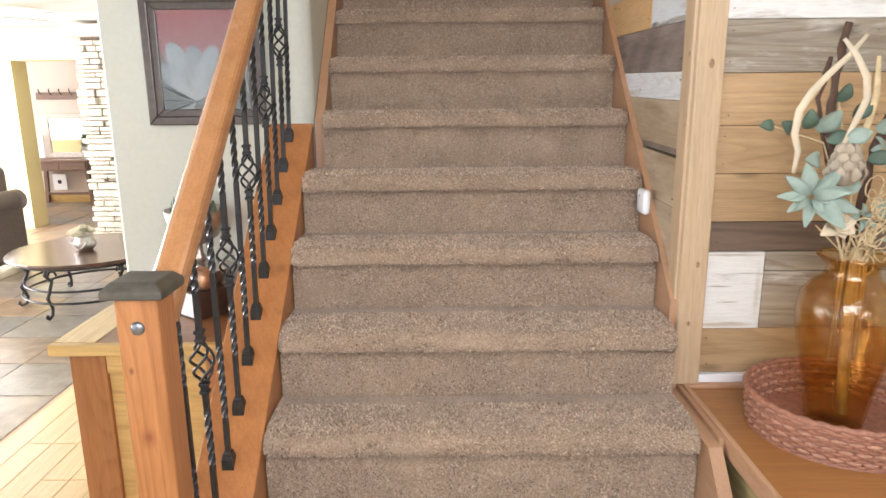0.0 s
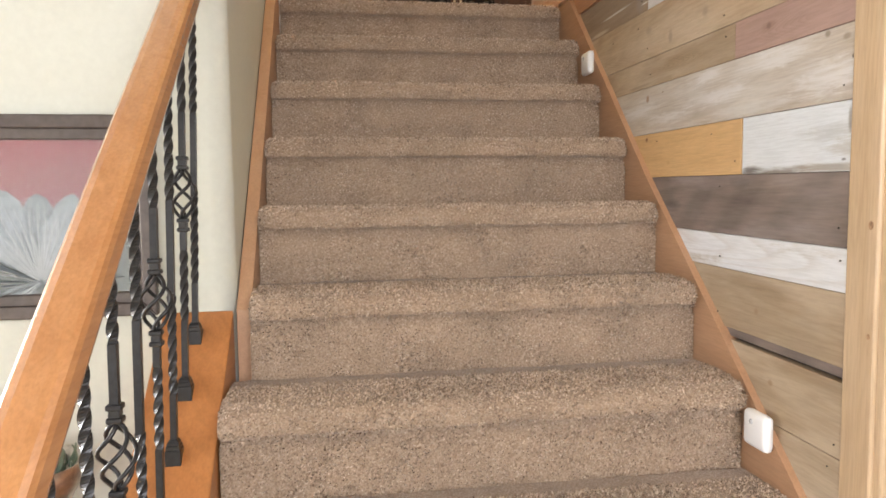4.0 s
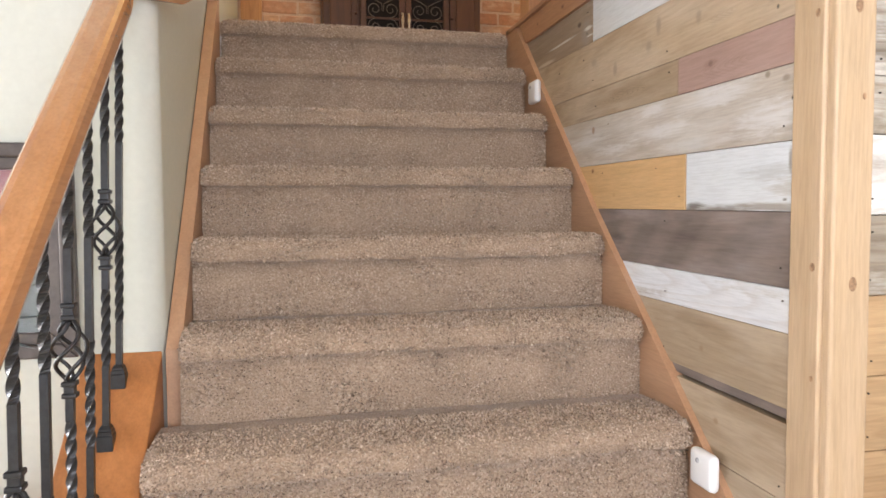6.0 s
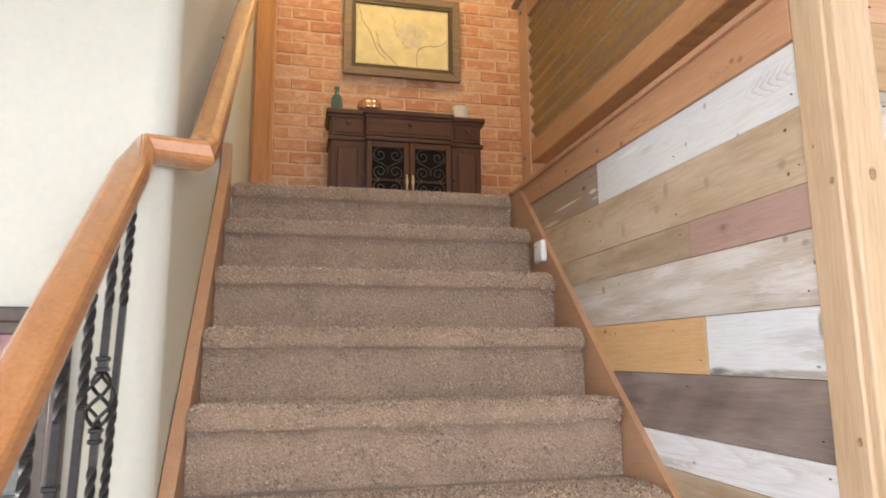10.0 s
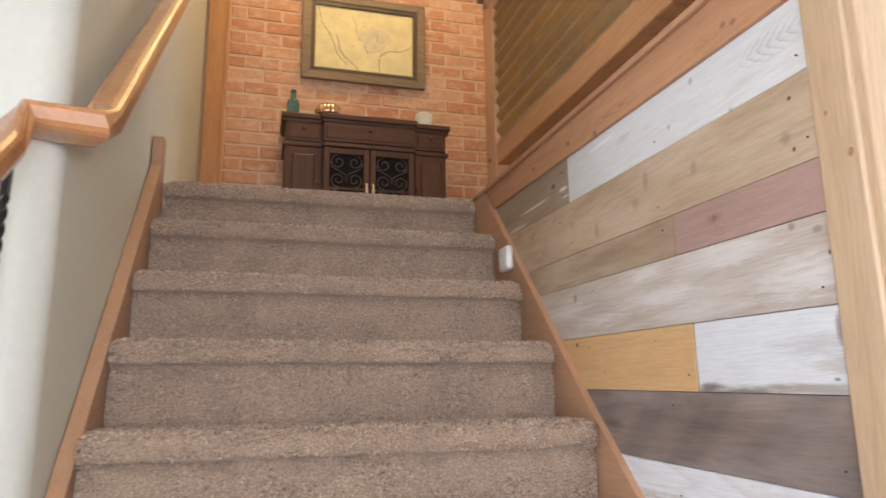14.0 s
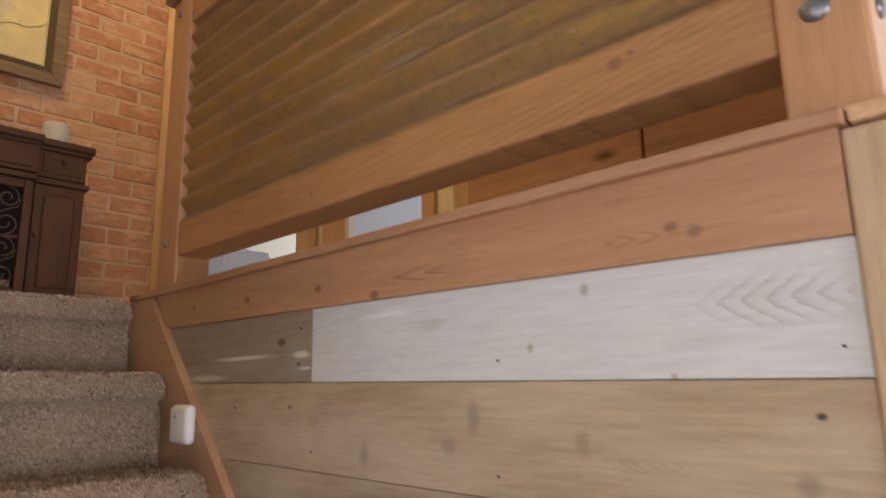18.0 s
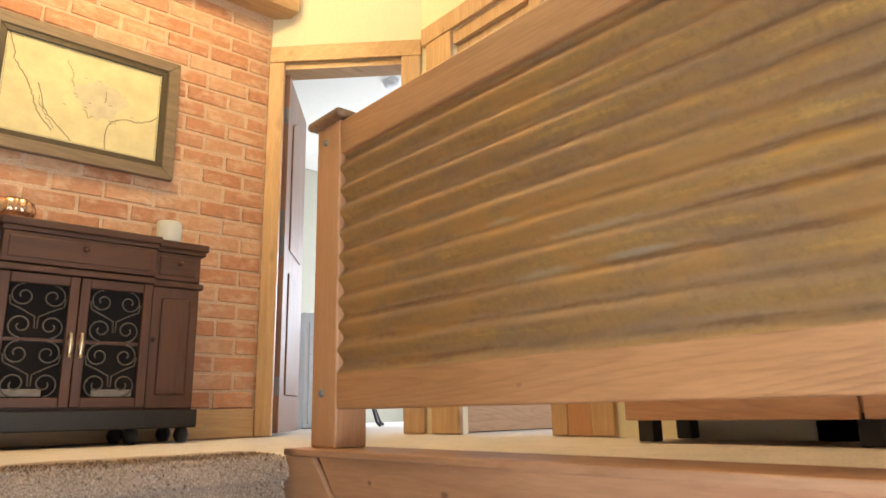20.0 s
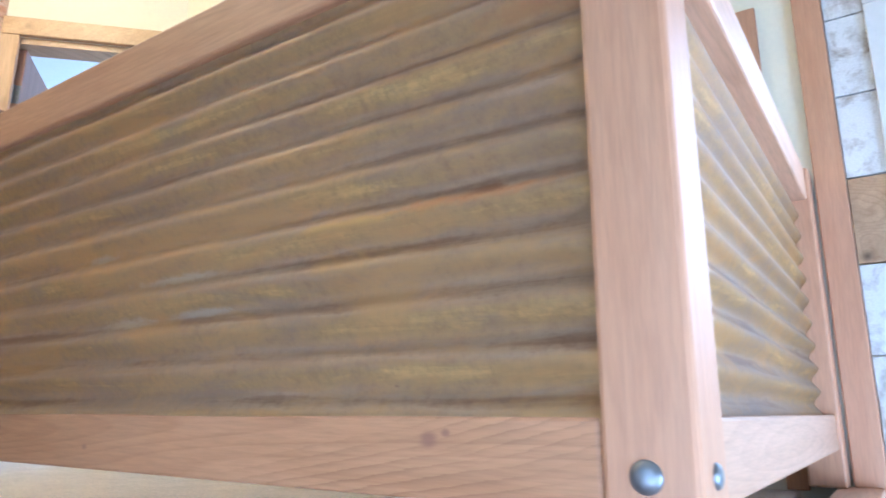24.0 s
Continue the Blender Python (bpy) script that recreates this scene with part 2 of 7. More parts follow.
CARPET = carpet_material()
PAINT_WALL = plain("pale_wall_paint", (0.60, 0.61, 0.545), 0.75, 0, 0.03, 60, 0.12)
PAINT_YELLOW = plain("yellow_wall_paint", (0.80, 0.68, 0.36), 0.75, 0, 0.03, 60, 0.12)
PAINT_CREAM = plain("cream_wall_paint", (0.80, 0.75, 0.58), 0.75, 0, 0.03, 60, 0.12)
PAINT_BEIGE = plain("beige_wall_paint", (0.62, 0.52, 0.46), 0.75, 0, 0.03, 60, 0.1)
PAINT_SAGE = plain("pale_sage_paint", (0.50, 0.48, 0.38), 0.75, 0, 0.03, 60, 0.1)
PAINT_BLUE = plain("cool_white_paint", (0.70, 0.73, 0.78), 0.75, 0, 0.03, 60, 0.1)
CEILING = plain("ceiling_paint", (0.80, 0.78, 0.72), 0.8, 0, 0.04, 80, 0.3)
CARPET_UP = plain("pale_hall_carpet", (0.76, 0.69, 0.61), 0.95, 0, 0.25, 160, 0.9)
ORANGE_Y = wood("orange_stained_pine_y", (0.42, 0.155, 0.045), (0.56, 0.23, 0.075), "y", 0.42, 0.3, coat=0.25, ring=0.35)
ORANGE_Z = wood("orange_stained_pine_z", (0.37, 0.145, 0.047), (0.48, 0.215, 0.078), "z", 0.42, 1.0, coat=0.2, ring=0.3, arcs=0.35)
NEWEL = wood("knotty_newel_pine", (0.37, 0.14, 0.045), (0.49, 0.215, 0.078), "z", 0.4, 0.0, coat=0.2, ring=0.35, arcs=0.45, marks=(
    (-0.452, 0.888, 0.011, 0.012, (0.13, 0.045, 0.02), 0.9, 0.3), (-0.452, 0.888, 0.022, 0.035, (0.27, 0.085, 0.03), 0.7, 0.4), (-0.470, 1.03, 0.006, 0.010, (0.17, 0.06, 0.03), 0.8, 0.3),
    (-0.425, 1.02, 0.003, 0.10, (0.24, 0.08, 0.03), 0.6, 0.6), (-0.431, 0.80, 0.004, 0.12, (0.26, 0.09, 0.035), 0.6, 0.6), (-0.47, 0.74, 0.008, 0.010, (0.15, 0.05, 0.02), 0.8, 0.3)))
RAIL = wood("varnished_handrail", (0.48, 0.21, 0.08), (0.59, 0.28, 0.115), "y", 0.22, 0.0, coat=0.9, ring=0.25)
SKIRT = wood("tan_skirt_board", (0.45, 0.255, 0.145), (0.51, 0.305, 0.185), "y", 0.5, 0.1, ring=0.2, vary=0.05)
POST = wood("fir_post", (0.55, 0.39, 0.235), (0.64, 0.475, 0.315), "z", 0.5, 0.0, ring=0.16, arcs=0.16)
FIR_Y = wood("fir_rail_y", (0.47, 0.235, 0.10), (0.57, 0.31, 0.15), "y", 0.45, 0.0, ring=0.2, arcs=0.25)
FIR_ARCH = wood("fir_rail_with_arched_grain", (0.47, 0.235, 0.10), (0.57, 0.31, 0.15), "y", 0.45, 0.0, ring=0.2, arcs=0.3, marks=(
    (2.382, 2.657, 0.016, 0.012, (0.27, 0.12, 0.07), 0.85, 0.4), (2.360, 2.664, 0.008, 0.006, (0.27, 0.12, 0.07), 0.8, 0.4), (3.05, 2.63, 0.010, 0.006, (0.3, 0.14, 0.08), 0.8, 0.3)),
    chevrons=((2.45, 2.56, 0.33, 0.12, 5.0, 2.2, 0.5), (2.27, 2.72, 0.20, 0.11, 4.5, -2.2, 0.45)))
FIR_X = wood("fir_rail_x", (0.54, 0.32, 0.18), (0.66, 0.42, 0.26), "x", 0.45, 0.3, ring=0.2, arcs=0.25)
FIR_Z = wood("fir_rail_z", (0.53, 0.275, 0.135), (0.60, 0.34, 0.185), "z", 0.45, 0.0, ring=0.12, arcs=0.1)
CEDAR_Y = wood("cedar_trim_y", (0.46, 0.245, 0.135), (0.60, 0.355, 0.215), "y", 0.5, 1.0, ring=0.3, arcs=0.3)
CASING = wood("alder_casing", (0.55, 0.355, 0.19), (0.69, 0.48, 0.28), "z", 0.4, 0.4, ring=0.4)
CASING_L = wood("orange_alder_casing", (0.47, 0.225, 0.085), (0.59, 0.315, 0.13), "z", 0.4, 0.0, ring=0.3, arcs=0.3)
CASING_X = wood("alder_casing_x", (0.55, 0.35, 0.165), (0.70, 0.48, 0.25), "x", 0.4, 0.4, ring=0.4)
DOOR_WOOD = wood("alder_door", (0.27, 0.14, 0.085), (0.38, 0.21, 0.13), "z", 0.5, 0.0, ring=0.4, coat=0.08)
OAK = wood("oak_floor", (0.57, 0.39, 0.19), (0.72, 0.53, 0.29), "y", 0.28, 0.2, coat=0.35, vary=0.12, ring=0.35)
BENCH = wood("bench_top_wood", (0.36, 0.15, 0.045), (0.47, 0.215, 0.07), "x", 0.4, 0.0, coat=0.2, ring=0.3)
PINE_Y = wood("yellow_pine", (0.62, 0.38, 0.13), (0.80, 0.56, 0.23), "x", 0.4, 0.5, ring=0.5)
PINE_TOP = wood("glossy_yellow_pine", (0.60, 0.38, 0.13), (0.78, 0.55, 0.22), "y", 0.22, 0.6, ring=0.5, coat=0.6, arcs=0.3)
TABLE_BROWN = wood("brown_console_top", (0.20, 0.09, 0.035), (0.30, 0.14, 0.06), "x", 0.35, 0.2, ring=0.4, coat=0.2)
TAN = ((0.37, 0.27, 0.175), (0.50, 0.39, 0.275))
TAN_Y = wood("tan_plank_y", *TAN, "y", 0.7, 0.6, paint=(0.56, 0.46, 0.35), cover=0.3, ring=0.25, arcs=0.15, cloudy=True, marks=(
    (2.42, 1.44, 0.012, 0.010, (0.30, 0.20, 0.12), 0.8, 0.3), (2.36, 1.29, 0.012, 0.010, (0.30, 0.20, 0.12), 0.8, 0.3)))
SMUDGE, PALE, HOLE = (0.25, 0.20, 0.15), (0.72, 0.70, 0.66), (0.05, 0.04, 0.03)
TAN_LONG = wood("tan_plank_with_knots", *TAN, "y", 0.7, 0.0, paint=(0.56, 0.46, 0.35), cover=0.3, ring=0.25, arcs=0.12, cloudy=True, marks=(
    (2.616, 2.216, 0.016, 0.030, SMUDGE, 0.55, 0.4), (2.663, 2.176, 0.020, 0.020, SMUDGE, 0.5, 0.5), (2.849, 2.156, 0.016, 0.026, SMUDGE, 0.5, 0.4),
    (2.986, 2.204, 0.028, 0.016, SMUDGE, 0.4, 0.5), (2.202, 2.161, 0.016, 0.016, SMUDGE, 0.6, 0.3), (2.444, 2.190, 0.014, 0.024, SMUDGE, 0.45, 0.4),
    (2.185, 2.224, 0.0065, 0.005, HOLE, 0.95, 0.2), (2.187, 2.137, 0.005, 0.006, HOLE, 0.95, 0.2), (3.062, 2.227, 0.007, 0.004, HOLE, 0.9, 0.2), (3.261, 2.225, 0.008, 0.004, HOLE, 0.9, 0.2)),
    chevrons=((2.363, 2.171, 0.07, 0.018, 4.0, 1.0, 0.35), (3.25, 2.16, 0.16, 0.03, 4.0, 1.0, 0.3)))
TAN_SHORT = wood("tan_plank_with_arches", *TAN, "y", 0.7, 0.0, paint=(0.56, 0.46, 0.35), cover=0.3, ring=0.25, arcs=0.12, cloudy=True, marks=(
    (3.05, 2.045, 0.10, 0.006, SMUDGE, 0.5, 0.4),), chevrons=((2.80, 2.075, 0.17, 0.028, 6.0, -1.2, 0.5),))
TAN_X = wood("tan_plank_x", (0.40, 0.255, 0.13), (0.55, 0.375, 0.205), "x", 0.7, 1.0, ring=0.3, arcs=0.35)
GREY_Y = wood("whitewashed_plank_y", (0.36, 0.30, 0.245), (0.50, 0.44, 0.38), "y", 0.75, 1.0, paint=(0.72, 0.73, 0.76), cover=0.31, arcs=0.15, ring=0.25, cloudy=True)
WASHED = (0.69, 0.68, 0.68)
GREY_LONG = wood("patchy_whitewashed_plank", (0.44, 0.365, 0.295), (0.53, 0.465, 0.395), "y", 0.75, 0.0, paint=(0.62, 0.59, 0.56), cover=0.36, arcs=0.2, ring=0.25, cloudy=True, marks=(
    (2.656, 2.010, 0.12, 0.030, WASHED, 0.75, 1.3), (2.36, 2.000, 0.15, 0.032, WASHED, 0.75, 1.3), (2.583, 1.953, 0.17, 0.030, WASHED, 0.7, 1.4), (3.06, 1.968, 0.20, 0.026, WASHED, 0.65, 1.4),
    (2.199, 1.930, 0.15, 0.052, WASHED, 0.75, 1.3), (2.85, 1.93, 0.16, 0.022, WASHED, 0.6, 1.4), (2.45, 1.905, 0.25, 0.018, (0.62, 0.61, 0.60), 0.6, 1.4), (2.989, 1.999, 0.014, 0.015, (0.30, 0.17, 0.10), 0.8, 0.3),
    (2.212, 2.015, 0.010, 0.009, SMUDGE, 0.85, 0.3), (2.161, 2.000, 0.014, 0.009, SMUDGE, 0.7, 0.5), (2.144, 1.960, 0.004, 0.006, HOLE, 0.8, 0.3), (2.89, 2.007, 0.007, 0.004, SMUDGE, 0.8, 0.3)))
GREY_X = wood("grey_plank_x", (0.28, 0.23, 0.175), (0.45, 0.39, 0.31), "x", 0.75, 1.0, paint=(0.60, 0.57, 0.52), cover=0.16, arcs=0.6)
WHITE_Y = wood("white_plank_y", (0.42, 0.37, 0.32), (0.6, 0.56, 0.50), "y", 0.65, 0.5, paint=(0.72, 0.74, 0.78), cover=0.68, vary=0.05, arcs=0.6)
WHITE_X = wood("white_plank_x", (0.30, 0.24, 0.18), (0.5, 0.44, 0.37), "x", 0.65, 0.4, paint=(0.74, 0.73, 0.71), cover=0.56, vary=0.05)
WHITE_CHIP = wood("chipped_white_board", (0.22, 0.17, 0.13), (0.40, 0.34, 0.28), "x", 0.6, 0.0, paint=(0.74, 0.73, 0.70), cover=0.80, vary=0.03, ring=0.3, marks=(
    (1.0, 0.848, 0.13, 0.014, (0.45, 0.36, 0.27), 0.8, 1.2), (1.09, 0.95, 0.014, 0.12, (0.55, 0.48, 0.40), 0.7, 1.0), (0.98, 0.97, 0.05, 0.004, (0.25, 0.2, 0.16), 0.8, 1.2), (1.05, 1.01, 0.06, 0.003, (0.25, 0.2, 0.16), 0.8, 1.2), (1.01, 0.92, 0.05, 0.003, (0.3, 0.24, 0.18), 0.8, 1.2), (1.0, 1.068, 0.12, 0.006, (0.35, 0.28, 0.2), 0.7, 1.2)))
# its lighter and darker bands imitate baluster shadows falling on the plank
DARK_Y = wood("dark_grey_plank_y", (0.15, 0.115, 0.10), (0.25, 0.20, 0.175), "y", 0.75, 0.6, paint=(0.33, 0.28, 0.27), cover=0.12, ring=0.25, cloudy=True, bar_shade=0.11)
DARK_X = wood("dark_brown_plank_x", (0.13, 0.085, 0.06), (0.24, 0.165, 0.12), "x", 0.75, 0.6)
PURPLE_Y = wood("mauve_plank_y", (0.345, 0.225, 0.19), (0.435, 0.295, 0.255), "y", 0.7, 0.0, vary=0.05, ring=0.25, marks=(
    (2.396, 2.075, 0.011, 0.010, (0.13, 0.075, 0.06), 0.9, 0.3), (2.396, 2.075, 0.035, 0.016, (0.27, 0.165, 0.14), 0.6, 0.5)), chevrons=((2.35, 2.06, 0.12, 0.03, 5.0, 0.9, 0.25),))
YELLOW_Y = wood("ochre_plank_y", (0.60, 0.375, 0.175), (0.67, 0.445, 0.225), "y", 0.6, 0.0, vary=0.05, ring=0.15, marks=(
    (2.991, 1.876, 0.012, 0.009, (0.22, 0.10, 0.04), 0.9, 0.3), (2.622, 1.861, 0.004, 0.003, HOLE, 0.8, 0.2), (2.85, 1.80, 0.012, 0.008, (0.50, 0.30, 0.13), 0.6, 0.4)))
BROWNGREY_Y = wood("brown_grey_plank_y", (0.28, 0.205, 0.145), (0.40, 0.31, 0.23), "y", 0.75, 0.0, ring=0.3, marks=(
    (3.045, 2.310, 0.05, 0.060, (0.33, 0.285, 0.25), 0.7, 0.4), (3.098, 2.346, 0.022, 0.012, (0.10, 0.065, 0.05), 0.9, 0.4), (3.245, 2.322, 0.16, 0.006, PALE, 0.8, 0.5),
    (3.388, 2.285, 0.11, 0.010, (0.58, 0.50, 0.40), 0.9, 0.5), (3.031, 2.320, 0.035, 0.009, PALE, 0.9, 0.5), (3.02, 2.295, 0.03, 0.004, PALE, 0.8, 0.5)))
WHITE_LONG = wood("white_plank_with_chevrons", (0.5, 0.47, 0.43), (0.62, 0.60, 0.57), "y", 0.65, 0.0, paint=(0.66, 0.675, 0.69), cover=0.86, vary=0.03, ring=0.12, arcs=0.08, marks=(
    (2.431, 2.369, 0.008, 0.012, SMUDGE, 0.55, 0.4), (2.516, 2.304, 0.007, 0.009, SMUDGE, 0.6, 0.3), (2.325, 2.262, 0.006, 0.008, SMUDGE, 0.55, 0.3), (2.70, 2.348, 0.05, 0.014, (0.47, 0.43, 0.39), 0.45, 0.6),
    (2.80, 2.372, 0.09, 0.008, (0.82, 0.84, 0.87), 0.8, 0.6), (2.30, 2.30, 0.06, 0.016, (0.52, 0.50, 0.47), 0.35, 0.6)), chevrons=((2.215, 2.337, 0.10, 0.034, 4.2, 0.55, 0.5),))
WHITE_SHORT = wood("cool_white_plank_with_worn_edge", (0.26, 0.23, 0.20), (0.42, 0.38, 0.33), "y", 0.65, 0.0, paint=(0.70, 0.735, 0.775), cover=0.98, vary=0.03, ring=0.12, marks=(
    (2.455, 1.762, 0.06, 0.014, (0.12, 0.10, 0.09), 0.9, 1.0), (2.36, 1.756, 0.17, 0.012, (0.22, 0.19, 0.165), 0.9, 1.0), (2.20, 1.760, 0.14, 0.013, (0.33, 0.29, 0.25), 0.85, 1.1),
    (2.19, 1.826, 0.12, 0.024, (0.47, 0.48, 0.49), 0.7, 1.5), (2.155, 1.80, 0.07, 0.026, (0.45, 0.43, 0.40), 0.7, 1.5), (2.146, 1.845, 0.009, 0.03, (0.25, 0.2, 0.17), 0.7, 0.5), (2.161, 1.773, 0.009, 0.004, HOLE, 0.7, 0.3)))
CEDAR_TOP = wood("cedar_board_with_knots", (0.48, 0.25, 0.135), (0.57, 0.32, 0.18), "y", 0.5, 0.0, ring=0.18, arcs=0.15, marks=(
    (2.815, 2.404, 0.015, 0.011, (0.22, 0.095, 0.055), 0.9, 0.3), (2.969, 2.432, 0.016, 0.010, (0.22, 0.095, 0.055), 0.9, 0.3), (3.213, 2.437, 0.015, 0.009, (0.20, 0.09, 0.05), 0.9, 0.3), (3.45, 2.444, 0.010, 0.007, (0.18, 0.08, 0.05), 0.9, 0.3),
    (2.310, 2.424, 0.012, 0.009, (0.25, 0.12, 0.075), 0.9, 0.4), (2.283, 2.416, 0.013, 0.010, (0.27, 0.13, 0.08), 0.9, 0.4)),
    chevrons=((2.72, 2.425, 0.11, 0.016, 1.6, 0.9, 0.75), (2.36, 2.418, 0.05, 0.011, 1.6, -0.9, 0.7)))
SWIRL = wood("weathered_swirl_plank", (0.24, 0.205, 0.165), (0.50, 0.45, 0.39), "x", 0.8, 0.0, paint=(0.66, 0.63, 0.58), cover=0.22, arcs=0.9, ring=0.5, marks=(
    (1.06, 2.235, 0.14, 0.020, (0.66, 0.65, 0.63), 0.6, 0.8), (1.10, 2.012, 0.11, 0.022, (0.68, 0.65, 0.60), 0.8, 0.6), (1.01, 2.148, 0.022, 0.016, (0.70, 0.67, 0.62), 0.9, 0.3), (0.992, 2.153, 0.012, 0.013, (0.06, 0.045, 0.035), 0.95, 0.2),
    (1.10, 2.072, 0.065, 0.026, (0.19, 0.155, 0.125), 0.8, 0.7), (1.155, 2.095, 0.030, 0.022, (0.20, 0.165, 0.135), 0.9, 0.3), (1.155, 2.096, 0.020, 0.015, (0.50, 0.45, 0.39), 0.9, 0.3)),
    chevrons=((1.09, 2.155, 0.12, 0.06, 7.0, 0.8, 0.9),))
IRON = plain("black_wrought_iron", (0.045, 0.045, 0.048), 0.36, 0.6, 0.2, 90, 0.25)
CAP = plain("slate_grey_stained_cap", (0.085, 0.075, 0.058), 0.5, 0, 0.25, 40, 0.2)
CAP_BROWN = plain("brown_grey_stained_cap", (0.27, 0.165, 0.095), 0.5, 0, 0.3, 40, 0.2)
BOLT = plain("grey_bolt_metal", (0.26, 0.27, 0.29), 0.4, 0.8, 0.15, 80, 0.1)
SENSOR = plain("white_plastic", (0.82, 0.82, 0.83), 0.4, 0, 0.01, 20, 0)
DARKWOOD = wood("dark_mahogany_z", (0.058, 0.021, 0.009), (0.104, 0.040, 0.017), "z", 0.5, 0.1, ring=0.4, coat=0.05)
DARKWOOD_X = wood("dark_mahogany_x", (0.058, 0.021, 0.009), (0.104, 0.040, 0.017), "x", 0.5, 0.1, ring=0.4, coat=0.05)
BLACKWOOD = plain("black_plinth_wood", (0.012, 0.011, 0.013), 0.45, 0, 0.2, 40, 0.1)
MORTAR = plain("brick_mortar", (0.62, 0.445, 0.315), 0.95, 0, 0.2, 120, 0.5)

# ---- builders ----


def part(name, bm, material, parent=None, label="", smooth=False):
    me = bpy.data.meshes.new(name)
    bm.to_mesh(me)
    bm.free()
    me.materials.append(material)
    if smooth:
        me.polygons.foreach_set("use_smooth", [True] * len(me.polygons))
    ob = new(name, me)
    if parent is not None:
        ob.parent = parent
    if label:
        ob["label"] = label
    return ob


def thing(name, label, category, group="", at=(0, 0, 0), kind=""):
    e = new(name)
    e.empty_display_size = 0.05
    e.location = at
    return tagged(e, label, category, group, kind)


def under(ob, parent):
    """Parents ob, built in world coordinates, under a thing that stands elsewhere."""
    ob.parent = parent
    ob.matrix_parent_inverse = Matrix.Translation(parent.location).inverted()
    return ob


def box(x0, x1, y0, y1, z0, z1, bevel=0.0, seg=2, bm=None):
    bm = bm or bmesh.new()
    r = bmesh.ops.create_cube(bm, size=1.0)
    for v in r["verts"]:
        v.co = Vector(((x0 + x1) / 2 + v.co.x * (x1 - x0), (y0 + y1) / 2 + v.co.y * (y1 - y0), (z0 + z1) / 2 + v.co.z * (z1 - z0)))
    if bevel:
        edges = list({e for v in r["verts"] for e in v.link_edges})
        bmesh.ops.bevel(bm, geom=edges, offset=bevel, segments=seg, affect="EDGES", profile=0.5)
    return bm


def prism(points, axis, a, b, bevel=0.0, bm=None):
    """A polygon in the plane across an axis ('x': (y, z) pairs; 'y': (x, z); 'z': (x, y)), drawn out from a to b."""
    bm = bm or bmesh.new()
    put = {"x": lambda p, s: (s, p[0], p[1]), "y": lambda p, s: (p[0], s, p[1]), "z": lambda p, s: (p[0], p[1], s)}[axis]
    va = [bm.verts.new(put(p, a)) for p in points]
    vb = [bm.verts.new(put(p, b)) for p in points]
    bm.faces.new(va)
    bm.faces.new(vb[::-1])
    for i in range(len(points)):
        j = (i + 1) % len(points)
        bm.faces.new((va[j], va[i], vb[i], vb[j]))
    bmesh.ops.recalc_face_normals(bm, faces=bm.faces)
    if bevel:
        bmesh.ops.bevel(bm, geom=list(bm.edges), offset=bevel, segments=2, affect="EDGES", profile=0.5)
    return bm


def lathe(profile, seg=32, centre=(0, 0, 0), sx=1.0, sy=1.0, bm=None):
    """(radius, height) pairs turned round z."""
    bm = bm or bmesh.new()
    rings = []
    for r, z in profile:
        if r < 1e-5:
            rings.append([bm.verts.new((centre[0], centre[1], centre[2] + z))])
        else:
            rings.append([bm.verts.new((centre[0] + sx * r * math.cos(2 * math.pi * i / seg), centre[1] + sy * r * math.sin(2 * math.pi * i / seg), centre[2] + z)) for i in range(seg)])
    for a, b in zip(rings, rings[1:]):
        for i in range(seg):
            j = (i + 1) % seg
            if len(a) == 1 and len(b) > 1:
                bm.faces.new((a[0], b[j], b[i]))
            elif len(b) == 1 and len(a) > 1:
                bm.faces.new((a[i], a[j], b[0]))
            elif len(a) > 1:
                bm.faces.new((a[i], a[j], b[j], b[i]))
    bmesh.ops.recalc_face_normals(bm, faces=bm.faces)
    return bm


def tube(points, radius, seg=8, bm=None, square=False, twist=None, flat=1.0):
    """A rod along points; radius may be a list; twist: degrees at each point."""
    bm = bm or bmesh.new()
    pts = [Vector(p) for p in points]
    rad = radius if isinstance(radius, (list, tuple)) else [radius] * len(pts)
    seg = 4 if square else seg
    rings, ref = [], None
    for i, p in enumerate(pts):
        d = (pts[min(i + 1, len(pts) - 1)] - pts[max(i - 1, 0)]).normalized()
        if ref is None:
            ref = Vector((1, 0, 0)) if abs(d.x) < 0.9 else Vector((0, 1, 0))
        u = (ref - d * ref.dot(d)).normalized()
        ref = u
        w = d.cross(u)
        tw = radians(twist[i]) if twist else 0.0
        k = 1.4142 if square else 1.0
        ring = []
        for s in range(seg):
            a = 2 * math.pi * (s + 0.5) / seg + tw
            ring.append(bm.verts.new(p + (u * math.cos(a) + w * math.sin(a) * flat) * rad[i] * k))
        rings.append(ring)
    for a, b in zip(rings, rings[1:]):
        for s in range(seg):
            bm.faces.new((a[s], a[(s + 1) % seg], b[(s + 1) % seg], b[s]))
    bm.faces.new(rings[0][::-1])
    bm.faces.new(rings[-1])
    return bm


